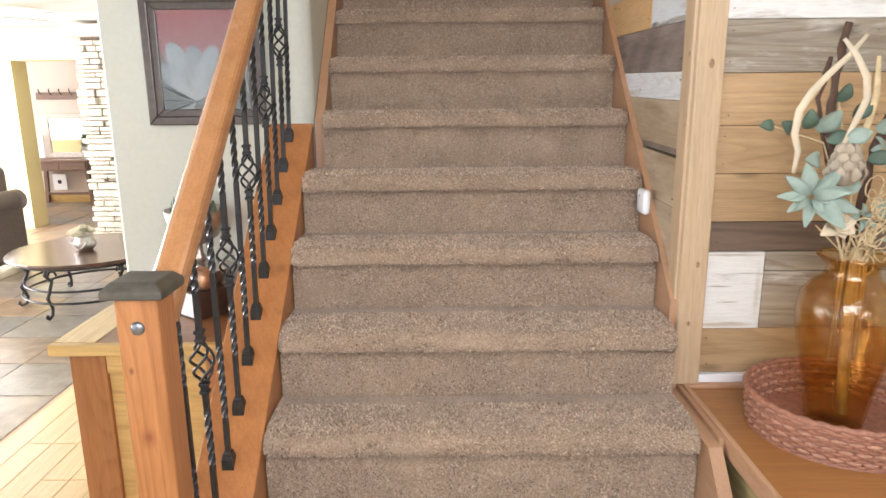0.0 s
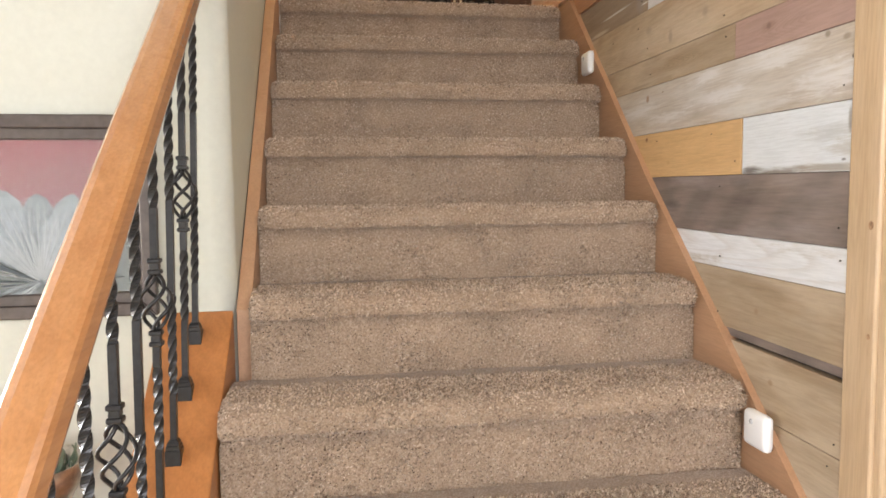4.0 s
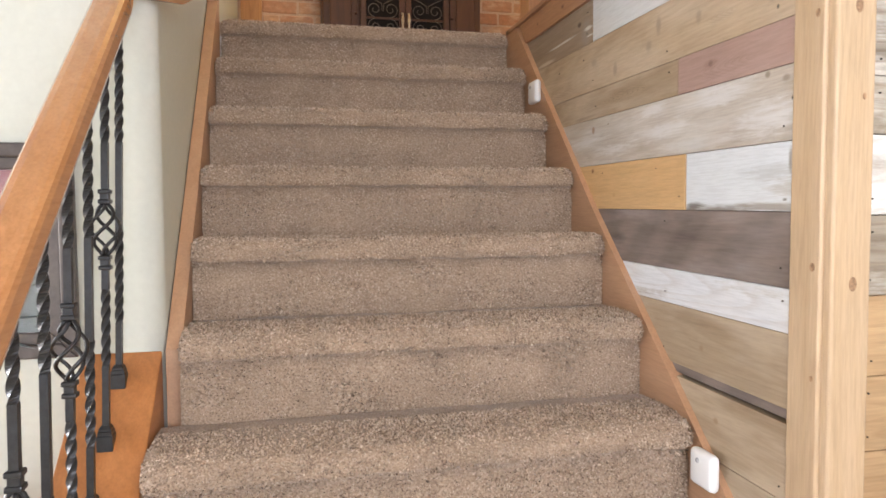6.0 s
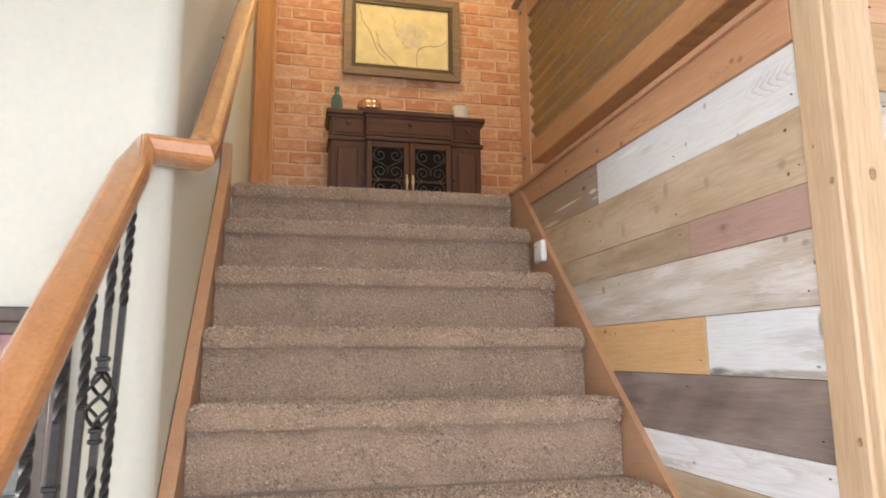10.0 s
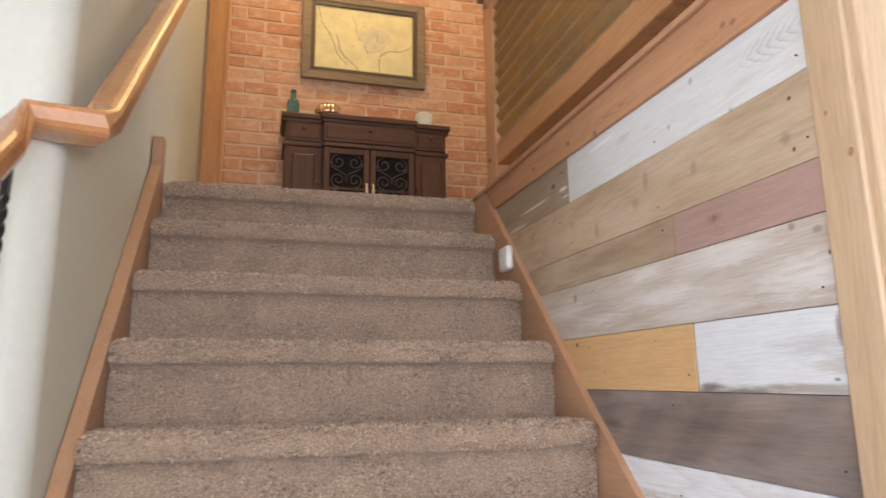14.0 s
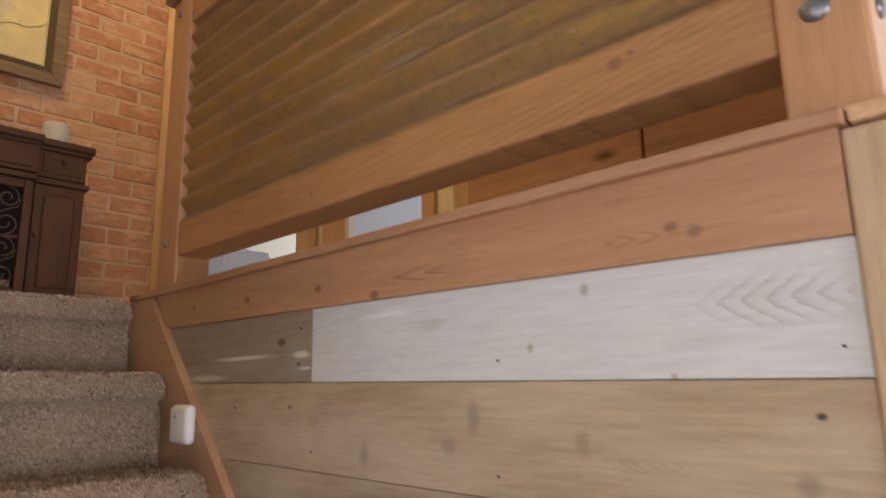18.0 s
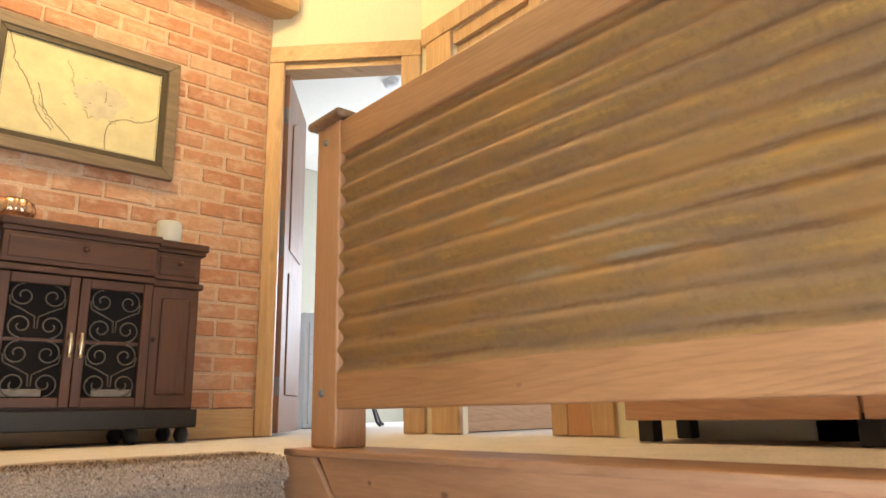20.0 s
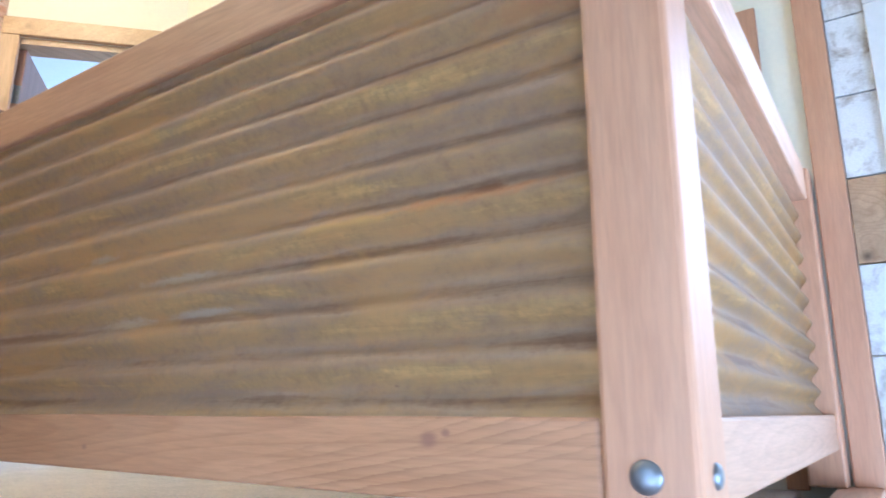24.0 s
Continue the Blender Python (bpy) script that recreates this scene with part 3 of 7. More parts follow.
def sweep(points, section, ups=None, bm=None):
    """A closed (across, up) section carried along points, mitred at the bends."""
    bm = bm or bmesh.new()
    pts = [Vector(p) for p in points]
    rings = []
    for i, p in enumerate(pts):
        a = (pts[i] - pts[i - 1]).normalized() if i else (pts[1] - pts[0]).normalized()
        b = (pts[i + 1] - pts[i]).normalized() if i + 1 < len(pts) else a
        d = (a + b).normalized()
        side = d.cross(Vector((0, 0, 1))).normalized()
        up = side.cross(d).normalized()
        stretch = 1.0 / max(0.5, d.dot(a))
        flat_a, flat_b = Vector((a.x, a.y, 0)), Vector((b.x, b.y, 0))
        turn = flat_a.length > 0 and flat_b.length > 0 and flat_a.angle(flat_b) > 0.2
        rings.append([bm.verts.new(p + side * (x * (stretch if turn else 1)) + up * (z * (1 if turn else stretch))) for x, z in section])
    m = len(section)
    for r, s in zip(rings, rings[1:]):
        for i in range(m):
            bm.faces.new((r[i], r[(i + 1) % m], s[(i + 1) % m], s[i]))
    bm.faces.new(rings[0][::-1])
    bm.faces.new(rings[-1])
    bmesh.ops.recalc_face_normals(bm, faces=bm.faces)
    return bm


def structure(name, bm, material, label, category="wall"):
    return tagged(part(name, bm, material), label, category, "", "structure")


def plank(parent, x0, x1, y0, y1, z0, z1, material, name="plank", bevel=0.0015):
    return part(name, box(x0, x1, y0, y1, z0, z1, bevel, 1), material, parent)


# ---- the large structure ----
RISE, RUN, NOSE3 = 0.2075, 0.2255, 1.72
UP = 12 * RISE
TOP_Y = NOSE3 + RUN * 9


def nose_y(k):
    return NOSE3 + RUN * (k - 3)


structure("floor_lower", box(-8, 2.5, -3.3, 10.2, -0.12, -0.014), plain("subfloor", (0.2, 0.15, 0.1), 0.9), "sub-floor of the ground storey", "floor")
upper = structure("floor_upper", box(0.97, 5.0, 2.22, 8.2, UP - 0.2, UP - 0.004), CARPET_UP, "upper hall floor with pale beige carpet", "floor")
part("landing", box(-0.36, 0.972, TOP_Y + 0.05, 5.4, UP - 0.2, UP - 0.002), CARPET_UP, upper, "pale carpeted landing")

# walls round the ground storey and the stairwell
# unseen wall, set near so its window light fades sooner up the flight
structure("wall_south", box(-8, 2.5, -0.6, -0.4, 0, 5.3), PAINT_WALL, "unseen pale painted wall added behind the stair hall")
structure("wall_east", box(2.345, 2.5, -3.1, 2.9, 0, 5.3), PAINT_CREAM, "cream painted side wall of the stair hall")
structure("wall_entry_west", box(-8.2, -8.0, 8.25, 10.2, 0, 2.5), PAINT_YELLOW, "yellow painted wall of the entry")
structure("wall_west", box(-6.9, -6.7, -1.7, 8.04, 0, 2.5), PAINT_YELLOW, "yellow painted living room wall")
structure("ceiling_hall", box(-2.0, 5.2, -3.3, 8.4, 5.3, 5.5), CEILING, "pale ceiling over the stair hall", "ceiling")
structure("ceiling_living", box(-8, -2.02, -3.1, 10.2, 2.3, 2.5), CEILING, "white living room ceiling", "ceiling")
structure("wall_over_living", box(-2.0, -1.9, -3.1, 2.9, 2.3, 5.3), PAINT_WALL, "pale wall above the living room opening")

# wall with the painting, its free end and the rounded corner by the stairs
wall_l = [(-1.135, 2.717), (-1.123, 2.705), (-0.402, 2.705)]
for i in range(0, 25):
    a = radians(-90 + 3.75 * i)
    wall_l.append((-0.402 + 0.05 * math.cos(a), 2.755 + 0.05 * math.sin(a)))
wall_l += [(-0.352, 5.3), (-0.5, 5.3), (-0.5, 2.9), (-1.135, 2.9)]
structure("wall_stair_left", prism(wall_l, "z", 0, 5.3), PAINT_WALL, "pale painted wall with a rounded drywall corner")
WINDOW_WOOD = plain("white_window_paint", (0.74, 0.73, 0.70), 0.5, 0, 0.04, 40, 0.05)


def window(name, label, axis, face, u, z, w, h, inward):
    """A framed window, unseen and added for a lamp, on a wall's inner face: axis across the wall, u along it."""
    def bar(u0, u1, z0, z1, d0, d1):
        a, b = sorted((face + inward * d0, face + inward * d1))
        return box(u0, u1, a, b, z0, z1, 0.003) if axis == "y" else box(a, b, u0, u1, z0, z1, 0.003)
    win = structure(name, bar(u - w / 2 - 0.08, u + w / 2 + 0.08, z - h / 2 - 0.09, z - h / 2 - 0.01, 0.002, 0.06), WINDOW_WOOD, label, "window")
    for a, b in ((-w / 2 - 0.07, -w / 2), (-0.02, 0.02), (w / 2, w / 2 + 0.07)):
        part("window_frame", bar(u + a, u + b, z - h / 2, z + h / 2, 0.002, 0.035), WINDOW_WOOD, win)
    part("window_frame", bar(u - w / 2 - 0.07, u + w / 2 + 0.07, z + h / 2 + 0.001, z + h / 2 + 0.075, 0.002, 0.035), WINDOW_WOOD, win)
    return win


# none of these windows is in view; each is added to frame a lamp
window("window_2", "tall white-framed window, added unseen behind the foot of the stairs", "y", -0.4, 0.3, 1.8, 1.8, 1.5, 1)
window("window_3", "high narrow white-framed window, added unseen over the bench", "x", 2.345, 1.55, 3.3, 0.6, 1.0, -1)
window("window_10", "white-framed living room window, added unseen on the south wall", "y", -0.4, -1.85, 1.45, 1.3, 1.4, 1)
window("window_4", "wide white-framed living room window, added unseen", "x", -6.7, 1.2, 1.35, 2.8, 1.7, 1)
window("window_5", "white-framed living room side window, added unseen", "x", -6.7, 5.4, 1.3, 2.6, 1.6, 1)
window("window_6", "white-framed window, added unseen high above the living room opening", "x", -1.9, 2.1, 3.1, 1.2, 1.0, 1)
window("window_7", "white-framed bedroom window, added unseen", "x", 5.0, 6.9, 3.7, 1.5, 1.2, -1)
window("window_8", "white-framed side room window, added unseen", "y", 3.0, 2.75, 3.6, 0.8, 1.0, 1)
window("window_9", "white-framed entry window, added unseen", "x", -8.0, 9.1, 1.4, 1.0, 1.2, 1)

structure("wall_living_side", box(-1.135, -1.0, 2.905, 8.0, 0, 5.3), PAINT_WALL, "pale painted living room side wall")

# partition at the end of the living room, with an opening to the entry
structure("wall_entry_left", box(-8, -4.95, 8.05, 8.25, 0, 0.8), PAINT_YELLOW, "yellow wall under the living room window")
structure("wall_entry_pier", box(-5.0, -4.72, 7.955, 8.25, 0, 1.925), PAINT_YELLOW, "yellow painted pier beside the entry opening")
structure("wall_entry_head", box(-4.72, -3.4, 8.05, 8.25, 1.93, 2.3), PAINT_YELLOW, "yellow painted head of the entry opening")
structure("wall_entry_right", box(-3.4, -1.15, 8.05, 8.25, 0, 2.3), PAINT_YELLOW, "yellow painted partition wall")
structure("wall_far", box(-8, -1.15, 10.0, 10.2, 0, 2.3), PAINT_BEIGE, "beige painted entry wall")

# brick wall, door wall across the corner and side wall upstairs
structure("wall_brick", box(-0.5, 1.50, 5.2505, 5.42, UP - 0.2, 4.72), MORTAR, "mortar-jointed red brick wall of the upper hall")
structure("wall_over_brick", box(-0.5, 1.50, 5.262, 5.42, 4.722, 5.3), PAINT_CREAM, "cream wall above the brickwork")


def across(u0, u1, z0, z1, d0, d1, bevel=0.0):
    """A box in the corner door's wall: u along it from the brick corner, d behind its face."""
    bm = box(u0, u1, d0, d1, z0, z1, bevel)
    bmesh.ops.transform(bm, matrix=pose(1.463, 5.25, 0, 0, 0, -45), verts=bm.verts)
    return bm


structure("wall_door_head", across(0.0, 0.80, 4.393, 5.3, 0.0, 0.12), PAINT_CREAM, "cream painted wall over the corner door")
structure("wall_door_side", across(0.735, 0.80, UP - 0.2, 4.393, 0.0, 0.12), PAINT_CREAM, "narrow cream wall beside the corner door")
WX = 2.03
structure("wall_hall_side", box(WX, WX + 0.03, 4.44, 4.70, UP - 0.2, 4.43), PAINT_CREAM, "cream hall wall")
structure("wall_hall_side_head", box(WX, WX + 0.12, 2.905, 4.70, 4.43, 5.3), PAINT_CREAM, "cream hall wall above the openings")
structure("wall_hall_side_end", box(WX, WX + 0.12, 2.905, 3.93, UP - 0.2, 4.43), PAINT_CREAM, "cream hall wall at the gallery end")
structure("wall_bedroom_far", box(-0.5, 5.2, 8.2, 8.4, UP - 0.2, 5.3), PAINT_SAGE, "pale greenish-cream bedroom wall")
structure("wall_bedroom_side", box(5.0, 5.2, 2.0, 8.2, UP - 0.2, 5.3), PAINT_BLUE, "cool white bedroom side wall")
structure("wall_side_room_south", box(WX, 5.0, 2.905, 3.0, UP - 0.2, 5.3), PAINT_BLUE, "cool white side room wall")
structure("wall_bedroom_left", box(0.9, 1.0, 5.43, 8.2, UP - 0.2, 5.3), PAINT_BLUE, "cool white bedroom wall behind the brick wall")
structure("wall_rooms_between", box(2.062, 5.0, 4.62, 4.72, UP, 5.3), PAINT_BLUE, "cool white wall between the rooms")

# bodies behind the plank cladding
side_wall = structure("wall_plank_side", box(0.866, 0.96, 2.145, TOP_Y + 0.06, 0, UP - 0.001), plain("wall_backing", (0.05, 0.04, 0.03), 0.9), "stair wall clad in reclaimed mixed-colour planks")
front_wall = structure("wall_plank_front", box(0.93, 2.34, 2.10, 2.2, 0, UP - 0.02), side_wall.data.materials[0], "bench wall clad in reclaimed weathered planks")

# ---- carpeted stairs ----
stairs = thing("staircase", "straight flight of steep steps covered in speckled beige carpet", "stairs", "", (0.25, 1.3, 0), "structure")


def step_z(k):
    """The height of a tread; the first rises are a little taller, the last one shorter."""
    return (0.0, 0.225, 0.445)[k] if k < 3 else UP if k == 12 else 0.663 + 0.2047 * (k - 3)


def step_profile(zt, zb):
    """(depth behind the nosing, height) round a carpeted riser, nosing and tread."""
    return [(0.036, zb - 0.004), (0.036, zb + 0.05), (0.035, zt - 0.10), (0.034, zt - 0.061), (0.015, zt - 0.059), (0.004, zt - 0.055), (0.0, zt - 0.046), (0.0, zt - 0.028),
            (0.006, zt - 0.012), (0.017, zt - 0.003), (0.032, zt), (0.08, zt), (0.14, zt), (0.20, zt), (RUN + 0.028, zt)]


def step_mesh(k):
    """One carpeted riser and tread with a rounded nosing and slightly wavy pile."""
    ny, zt, zb = nose_y(k), step_z(k), step_z(k - 1)
    prof = step_profile(zt, zb)
    if k == 12:
        prof = prof[:-1] + [(0.30, zt + 0.002)]
    xl = -0.352 if k <= 6 else -0.312
    xr, n = 0.825, 96
    bm = bmesh.new()
    grid = []
    for i in range(n + 1):
        x = xl + (xr - xl) * i / n
        edge = min(i, n - i) * (xr - xl) / n
        pull = 0.02 * max(0.0, 1 - edge / 0.03) ** 2
        row = []
        for j, (dy, z) in enumerate(prof):
            w = noise.noise(Vector((x * 9, j * 0.7 + k * 3.1, k * 1.7))) * 0.0035 + noise.noise(Vector((x * 31, j * 1.9, k))) * 0.0016
            lip = pull if 3 <= j <= 10 else 0.0
            row.append(bm.verts.new((x, ny + dy + lip + w * (1 if j < 10 else 0.2), z + w * (0 if j < 2 else 1) - (lip * 0.6 if 7 <= j <= 11 else 0))))
        grid.append(row)
    for a, b in zip(grid, grid[1:]):
        for j in range(len(prof) - 1):
            bm.faces.new((a[j], b[j], b[j + 1], a[j + 1]))
    for row, flip in ((grid[0], False), (grid[-1], True)):
        foot = bm.verts.new((row[0].co.x, ny + RUN + 0.028, zb - 0.004))
        loop = row + [foot]
        bm.faces.new(loop if flip else loop[::-1])
    return bm


for k in range(1, 13):
    under(part("step", step_mesh(k), CARPET, smooth=True), stairs)

# carriage under the flight
pts = [(1.36, 0.0), (TOP_Y + 0.05, UP - 0.25), (TOP_Y + 0.05, 0.0)]
under(part("carriage", prism(pts, "x", -0.35, 0.815), SKIRT), stairs)

# side boards
skirt_r = [(1.40, 0.0), (1.40, 0.15), (1.29, 0.15), (1.29, 0.205), (1.70, 0.64), (2.06, 0.64), (2.06, 0.93), (2.95, 1.757), (3.575, 2.39), (3.67, 2.488), (3.80, 2.488), (3.80, 0.0)]
under(part("skirt_board", prism(skirt_r, "x", 0.827, 0.864), SKIRT, None, "tan painted skirt board along the plank wall"), stairs)
under(part("filler_strip", prism([(1.72, 0.30), (1.72, 0.655), (2.055, 0.655), (2.055, 0.30)], "x", 0.8645, 0.8775), SKIRT, None, "tan filler between skirt board and bench"), stairs)
under(part("lower_board", prism([(1.36, 0.0), (1.36, 0.14), (1.72, 0.46), (1.72, 0.0)], "x", 0.865, 0.877), SKIRT, None, "tan board beside the first steps"), stairs)
skirt_l = [(2.70, 1.15), (2.70, 1.44), (3.70, 2.53), (3.70, 2.625), (3.765, 2.625), (3.765, 2.0)]
under(part("skirt_board", prism(skirt_l, "x", -0.349, -0.314, 0.002), SKIRT, None, "tan skirt board along the pale wall"), stairs)


def curb_z(y):
    return 0.895 + 0.845 * (y - 2.058)


curb = [(1.40, 0.0), (1.40, curb_z(1.40)), (2.703, curb_z(2.703)), (2.703, 0.0)]
under(part("curb", prism(curb, "x", -0.520, -0.356, 0.003), ORANGE_Y, None, "wide orange pine curb carrying the balusters"), stairs)

# ---- plank cladding ----
PX = 0.845
rows = [
    (2.264, 2.391, [(2.138, 2.999, WHITE_LONG), (3.001, 3.78, BROWNGREY_Y)]),
    (2.115, 2.261, [(2.138, 3.78, TAN_LONG)]),
    (2.029, 2.112, [(2.138, 2.524, PURPLE_Y), (2.526, 3.6, TAN_SHORT)]),
    (1.888, 2.026, [(2.138, 3.5, GREY_LONG)]),
    (1.756, 1.885, [(2.143, 2.488, WHITE_SHORT), (2.491, 3.4, YELLOW_Y)]),
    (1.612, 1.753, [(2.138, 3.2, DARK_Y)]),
    (1.527, 1.609, [(2.138, 3.1, WHITE_Y)]),
    (1.383, 1.524, [(2.138, 3.0, TAN_Y)]),
    (1.205, 1.353, [(2.138, 2.8, TAN_Y)]),
    (1.060, 1.202, [(2.138, 2.6, TAN_Y)]),
    (0.880, 1.057, [(2.138, 2.4, GREY_Y)]),
]


def tilt(ob):
    """The side planks fall a little towards the post."""
    for v in ob.data.vertices:
        v.co.z += 0.014 * (v.co.y - 2.55)


for z0, z1, pieces in rows:
    for y0, y1, m in pieces:
        d = random.uniform(-0.002, 0.002)
        tilt(plank(side_wall, PX + d, 0.868, y0, y1, z0, z1 + 0.0018, m, bevel=0.0009))
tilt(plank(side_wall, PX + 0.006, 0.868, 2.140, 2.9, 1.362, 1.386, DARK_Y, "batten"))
NAIL = plain("dark_nail_head", (0.05, 0.045, 0.04), 0.6, 0.5, 0.2, 90, 0.1)
NAIL_R = random.Random(31)


def nail_mesh(axis):
    bm = lathe([(0.0016, -0.002), (0.0016, 0.0006), (0.0, 0.0009)], 8)
    bmesh.ops.transform(bm, matrix=pose(0, 0, 0, 0, -90) if axis == "x" else pose(0, 0, 0, 90), verts=bm.verts)
    me = bpy.data.meshes.new("nail")
    bm.to_mesh(me)
    bm.free()
    me.materials.append(NAIL)
    return me


NAIL_X, NAIL_Y = nail_mesh("x"), nail_mesh("y")
for z0, z1, pieces in rows:
    for y0, y1, m in pieces:
        for y in (y0 + 0.03, y0 + 0.44, y0 + 0.86):
            if y > y1 - 0.02:
                continue
            for zz in (z0 + 0.03, z1 - 0.03):
                if NAIL_R.random() < 0.33:
                    o = new("nail", NAIL_X)
                    yy = y + NAIL_R.uniform(-0.012, 0.012)
                    o.parent, o.location = side_wall, (PX - 0.0018, yy, zz + NAIL_R.uniform(-0.008, 0.008) + 0.014 * (yy - 2.55))
trim = [(2.138, 2.394), (3.585, 2.394), (3.655, 2.4898), (2.138, 2.4898)]
board = part("top_board", prism(trim, "x", 0.836, 0.868, 0.001), CEDAR_TOP, side_wall, "reddish cedar board under the ledge")
for v in board.data.vertices:
    if v.co.z < 2.45:
        v.co.z += 0.014 * (v.co.y - 2.55) - 0.001

# knots
KNOT = plain("brown_knot_wood", (0.36, 0.215, 0.12), 0.6, 0, 0.45, 140, 0.2)
ledge = structure("ledge", box(0.824, 0.985, 2.13, 3.80, UP, UP + 0.016, 0.003), CEDAR_Y, "cedar ledge capping the plank wall", "trim")
part("ledge_return", box(0.83, 2.34, 2.03, 2.128, UP, UP + 0.016, 0.003), FIR_X, ledge)

PY = 2.07
front = [
    (0.690, 0.832, [(0.93, 1.62, TAN_X), (1.622, 2.34, GREY_X)]),
    (1.079, 1.166, [(0.93, 1.5, DARK_X), (1.502, 2.34, DARK_X)]),
    (1.169, 1.310, [(0.93, 2.34, TAN_X)]),
    (1.313, 1.449, [(0.93, 1.7, TAN_X), (1.702, 2.34, TAN_X)]),
    (1.452, 1.596, [(0.93, 1.36, TAN_X), (1.362, 2.34, TAN_X)]),
    (1.599, 1.741, [(0.93, 2.34, GREY_X)]),
    (1.744, 1.884, [(0.93, 1.75, WHITE_X), (1.752, 2.34, GREY_X)]),
    (1.887, 1.987, [(0.93, 2.34, GREY_X)]),
    (1.990, 2.264, [(0.93, 1.226, SWIRL), (1.229, 1.6, WHITE_X), (1.603, 2.34, GREY_X)]),
    (2.267, 2.398, [(0.93, 2.34, TAN_X)]),
    (2.401, 2.489, [(0.93, 2.34, FIR_X)]),
]
for z0, z1, pieces in front:
    for x0, x1, m in pieces:
        d = random.uniform(-0.003, 0.003)
        plank(front_wall, x0, x1, PY + d, 2.103, z0, z1 + 0.0015, m)
plank(front_wall, 0.93, 1.104, PY - 0.003, 2.103, 0.835, 1.076, WHITE_CHIP)
plank(front_wall, 1.107, 1.55, PY, 2.103, 1.018, 1.076, GREY_X)
plank(front_wall, 1.107, 1.75, PY + 0.002, 2.103, 0.835, 1.015, GREY_X)
plank(front_wall, 1.553, 2.34, PY - 0.002, 2.103, 1.018, 1.076, WHITE_X)
plank(front_wall, 1.753, 2.34, PY + 0.003, 2.103, 0.835, 1.015, TAN_X)
structure("baseboard_bench", box(0.93, 2.34, 2.055, 2.1, 0.66, 0.687, 0.003), SENSOR, "white baseboard strip above the bench", "baseboard")

for z0, z1, pieces in front:
    for x0, x1, m in pieces:
        for x in (x0 + 0.025, x0 + 0.42):
            for zz in (z0 + 0.028, z1 - 0.028):
                if x < x1 - 0.02 and NAIL_R.random() < 0.45:
                    o = new("nail", NAIL_Y)
                    o.parent, o.location = front_wall, (x + NAIL_R.uniform(-0.01, 0.01), PY - 0.0028, zz)

post = tagged(new("corner_post"), "pale knotty fir corner post where the plank walls meet", "post")
post.location = (0.88, 2.1, 0.62)
under(part("side_face", box(0.838, 0.880, 2.062, 2.137, 0.66, UP - 0.002, 0.004), POST), post)
under(part("front_face", box(0.846, 0.926, 2.043, 2.066, 0.66, UP - 0.002, 0.005), POST), post)
for y, z, r in ((2.078, 2.094, 0.0055), (2.112, 2.167, 0.003), (2.079, 1.652, 0.006), (2.076, 1.453, 0.004), (2.085, 0.95, 0.005)):
    bm = lathe([(r, -0.002), (r * 0.95, 0.0003), (0, 0.0005)], 14)
    for v in bm.verts:
        v.co.x *= 1.4
    bmesh.ops.transform(bm, matrix=pose(0.838, y, z, 0, -90), verts=bm.verts)
    under(part("knot", bm, KNOT), post)
for x, z, r in ((0.889, 1.624, 0.0085), (0.889, 2.099, 0.008), (0.903, 1.947, 0.004), (0.895, 1.045, 0.006), (0.880, 0.86, 0.005)):
    bm = lathe([(r, -0.002), (r * 0.95, 0.0003), (0, 0.0005)], 14)
    for v in bm.verts:
        v.co.y *= 1.6
    bmesh.ops.transform(bm, matrix=pose(x, 2.043, z, 90), verts=bm.verts)
    under(part("knot", bm, KNOT), post)

# ---- newel, handrail and balusters ----
newel = thing("newel_post", "orange-stained square newel post with a slate-grey chamfered cap", "newel post", "", (-0.446, 1.38, 0))
under(part("shaft", box(-0.4895, -0.4065, 1.32, 1.403, 0, 1.178, 0.005), NEWEL), newel)
cap = bmesh.new()
for z0_, z1_, g0, g1 in ((1.178, 1.194, 0.018, 0.018), (1.194, 1.210, 0.018, 0.002)):
    lower = [cap.verts.new((x, y, z0_)) for x, y in ((-0.4895 - g0, 1.32 - g0), (-0.4065 + g0, 1.32 - g0), (-0.4065 + g0, 1.403 + g0), (-0.4895 - g0, 1.403 + g0))]
    upper_ = [cap.verts.new((x, y, z1_)) for x, y in ((-0.4895 - g1, 1.32 - g1), (-0.4065 + g1, 1.32 - g1), (-0.4065 + g1, 1.403 + g1), (-0.4895 - g1, 1.403 + g1))]
    for i in range(4):
        cap.faces.new((lower[i], lower[(i + 1) % 4], upper_[(i + 1) % 4], upper_[i]))
    if g1 == g0:
        cap.faces.new(lower[::-1])
    else:
        cap.faces.new(upper_)
bmesh.ops.remove_doubles(cap, verts=cap.verts[:], dist=0.0001)
bmesh.ops.bevel(cap, geom=cap.edges[:], offset=0.003, segments=2, affect="EDGES", profile=0.5)
under(part("cap", cap, CAP, None, "slate-grey stained cap"), newel)


def dome(centre, axis, r, h):
    bm = lathe([(r, 0), (r, h * 0.25), (r * 0.86, h * 0.62), (r * 0.5, h * 0.92), (0, h)], 20)
    rot = {"-y": pose(0, 0, 0, 90), "-x": pose(0, 0, 0, 0, -90), "z": Matrix()}[axis]
    bmesh.ops.transform(bm, matrix=Matrix.Translation(centre) @ rot, verts=bm.verts)
    return bm


under(part("bolt_cap", dome((-0.448, 1.321, 1.118), "-y", 0.014, 0.009), BOLT, None, "grey domed bolt cap", True), newel)

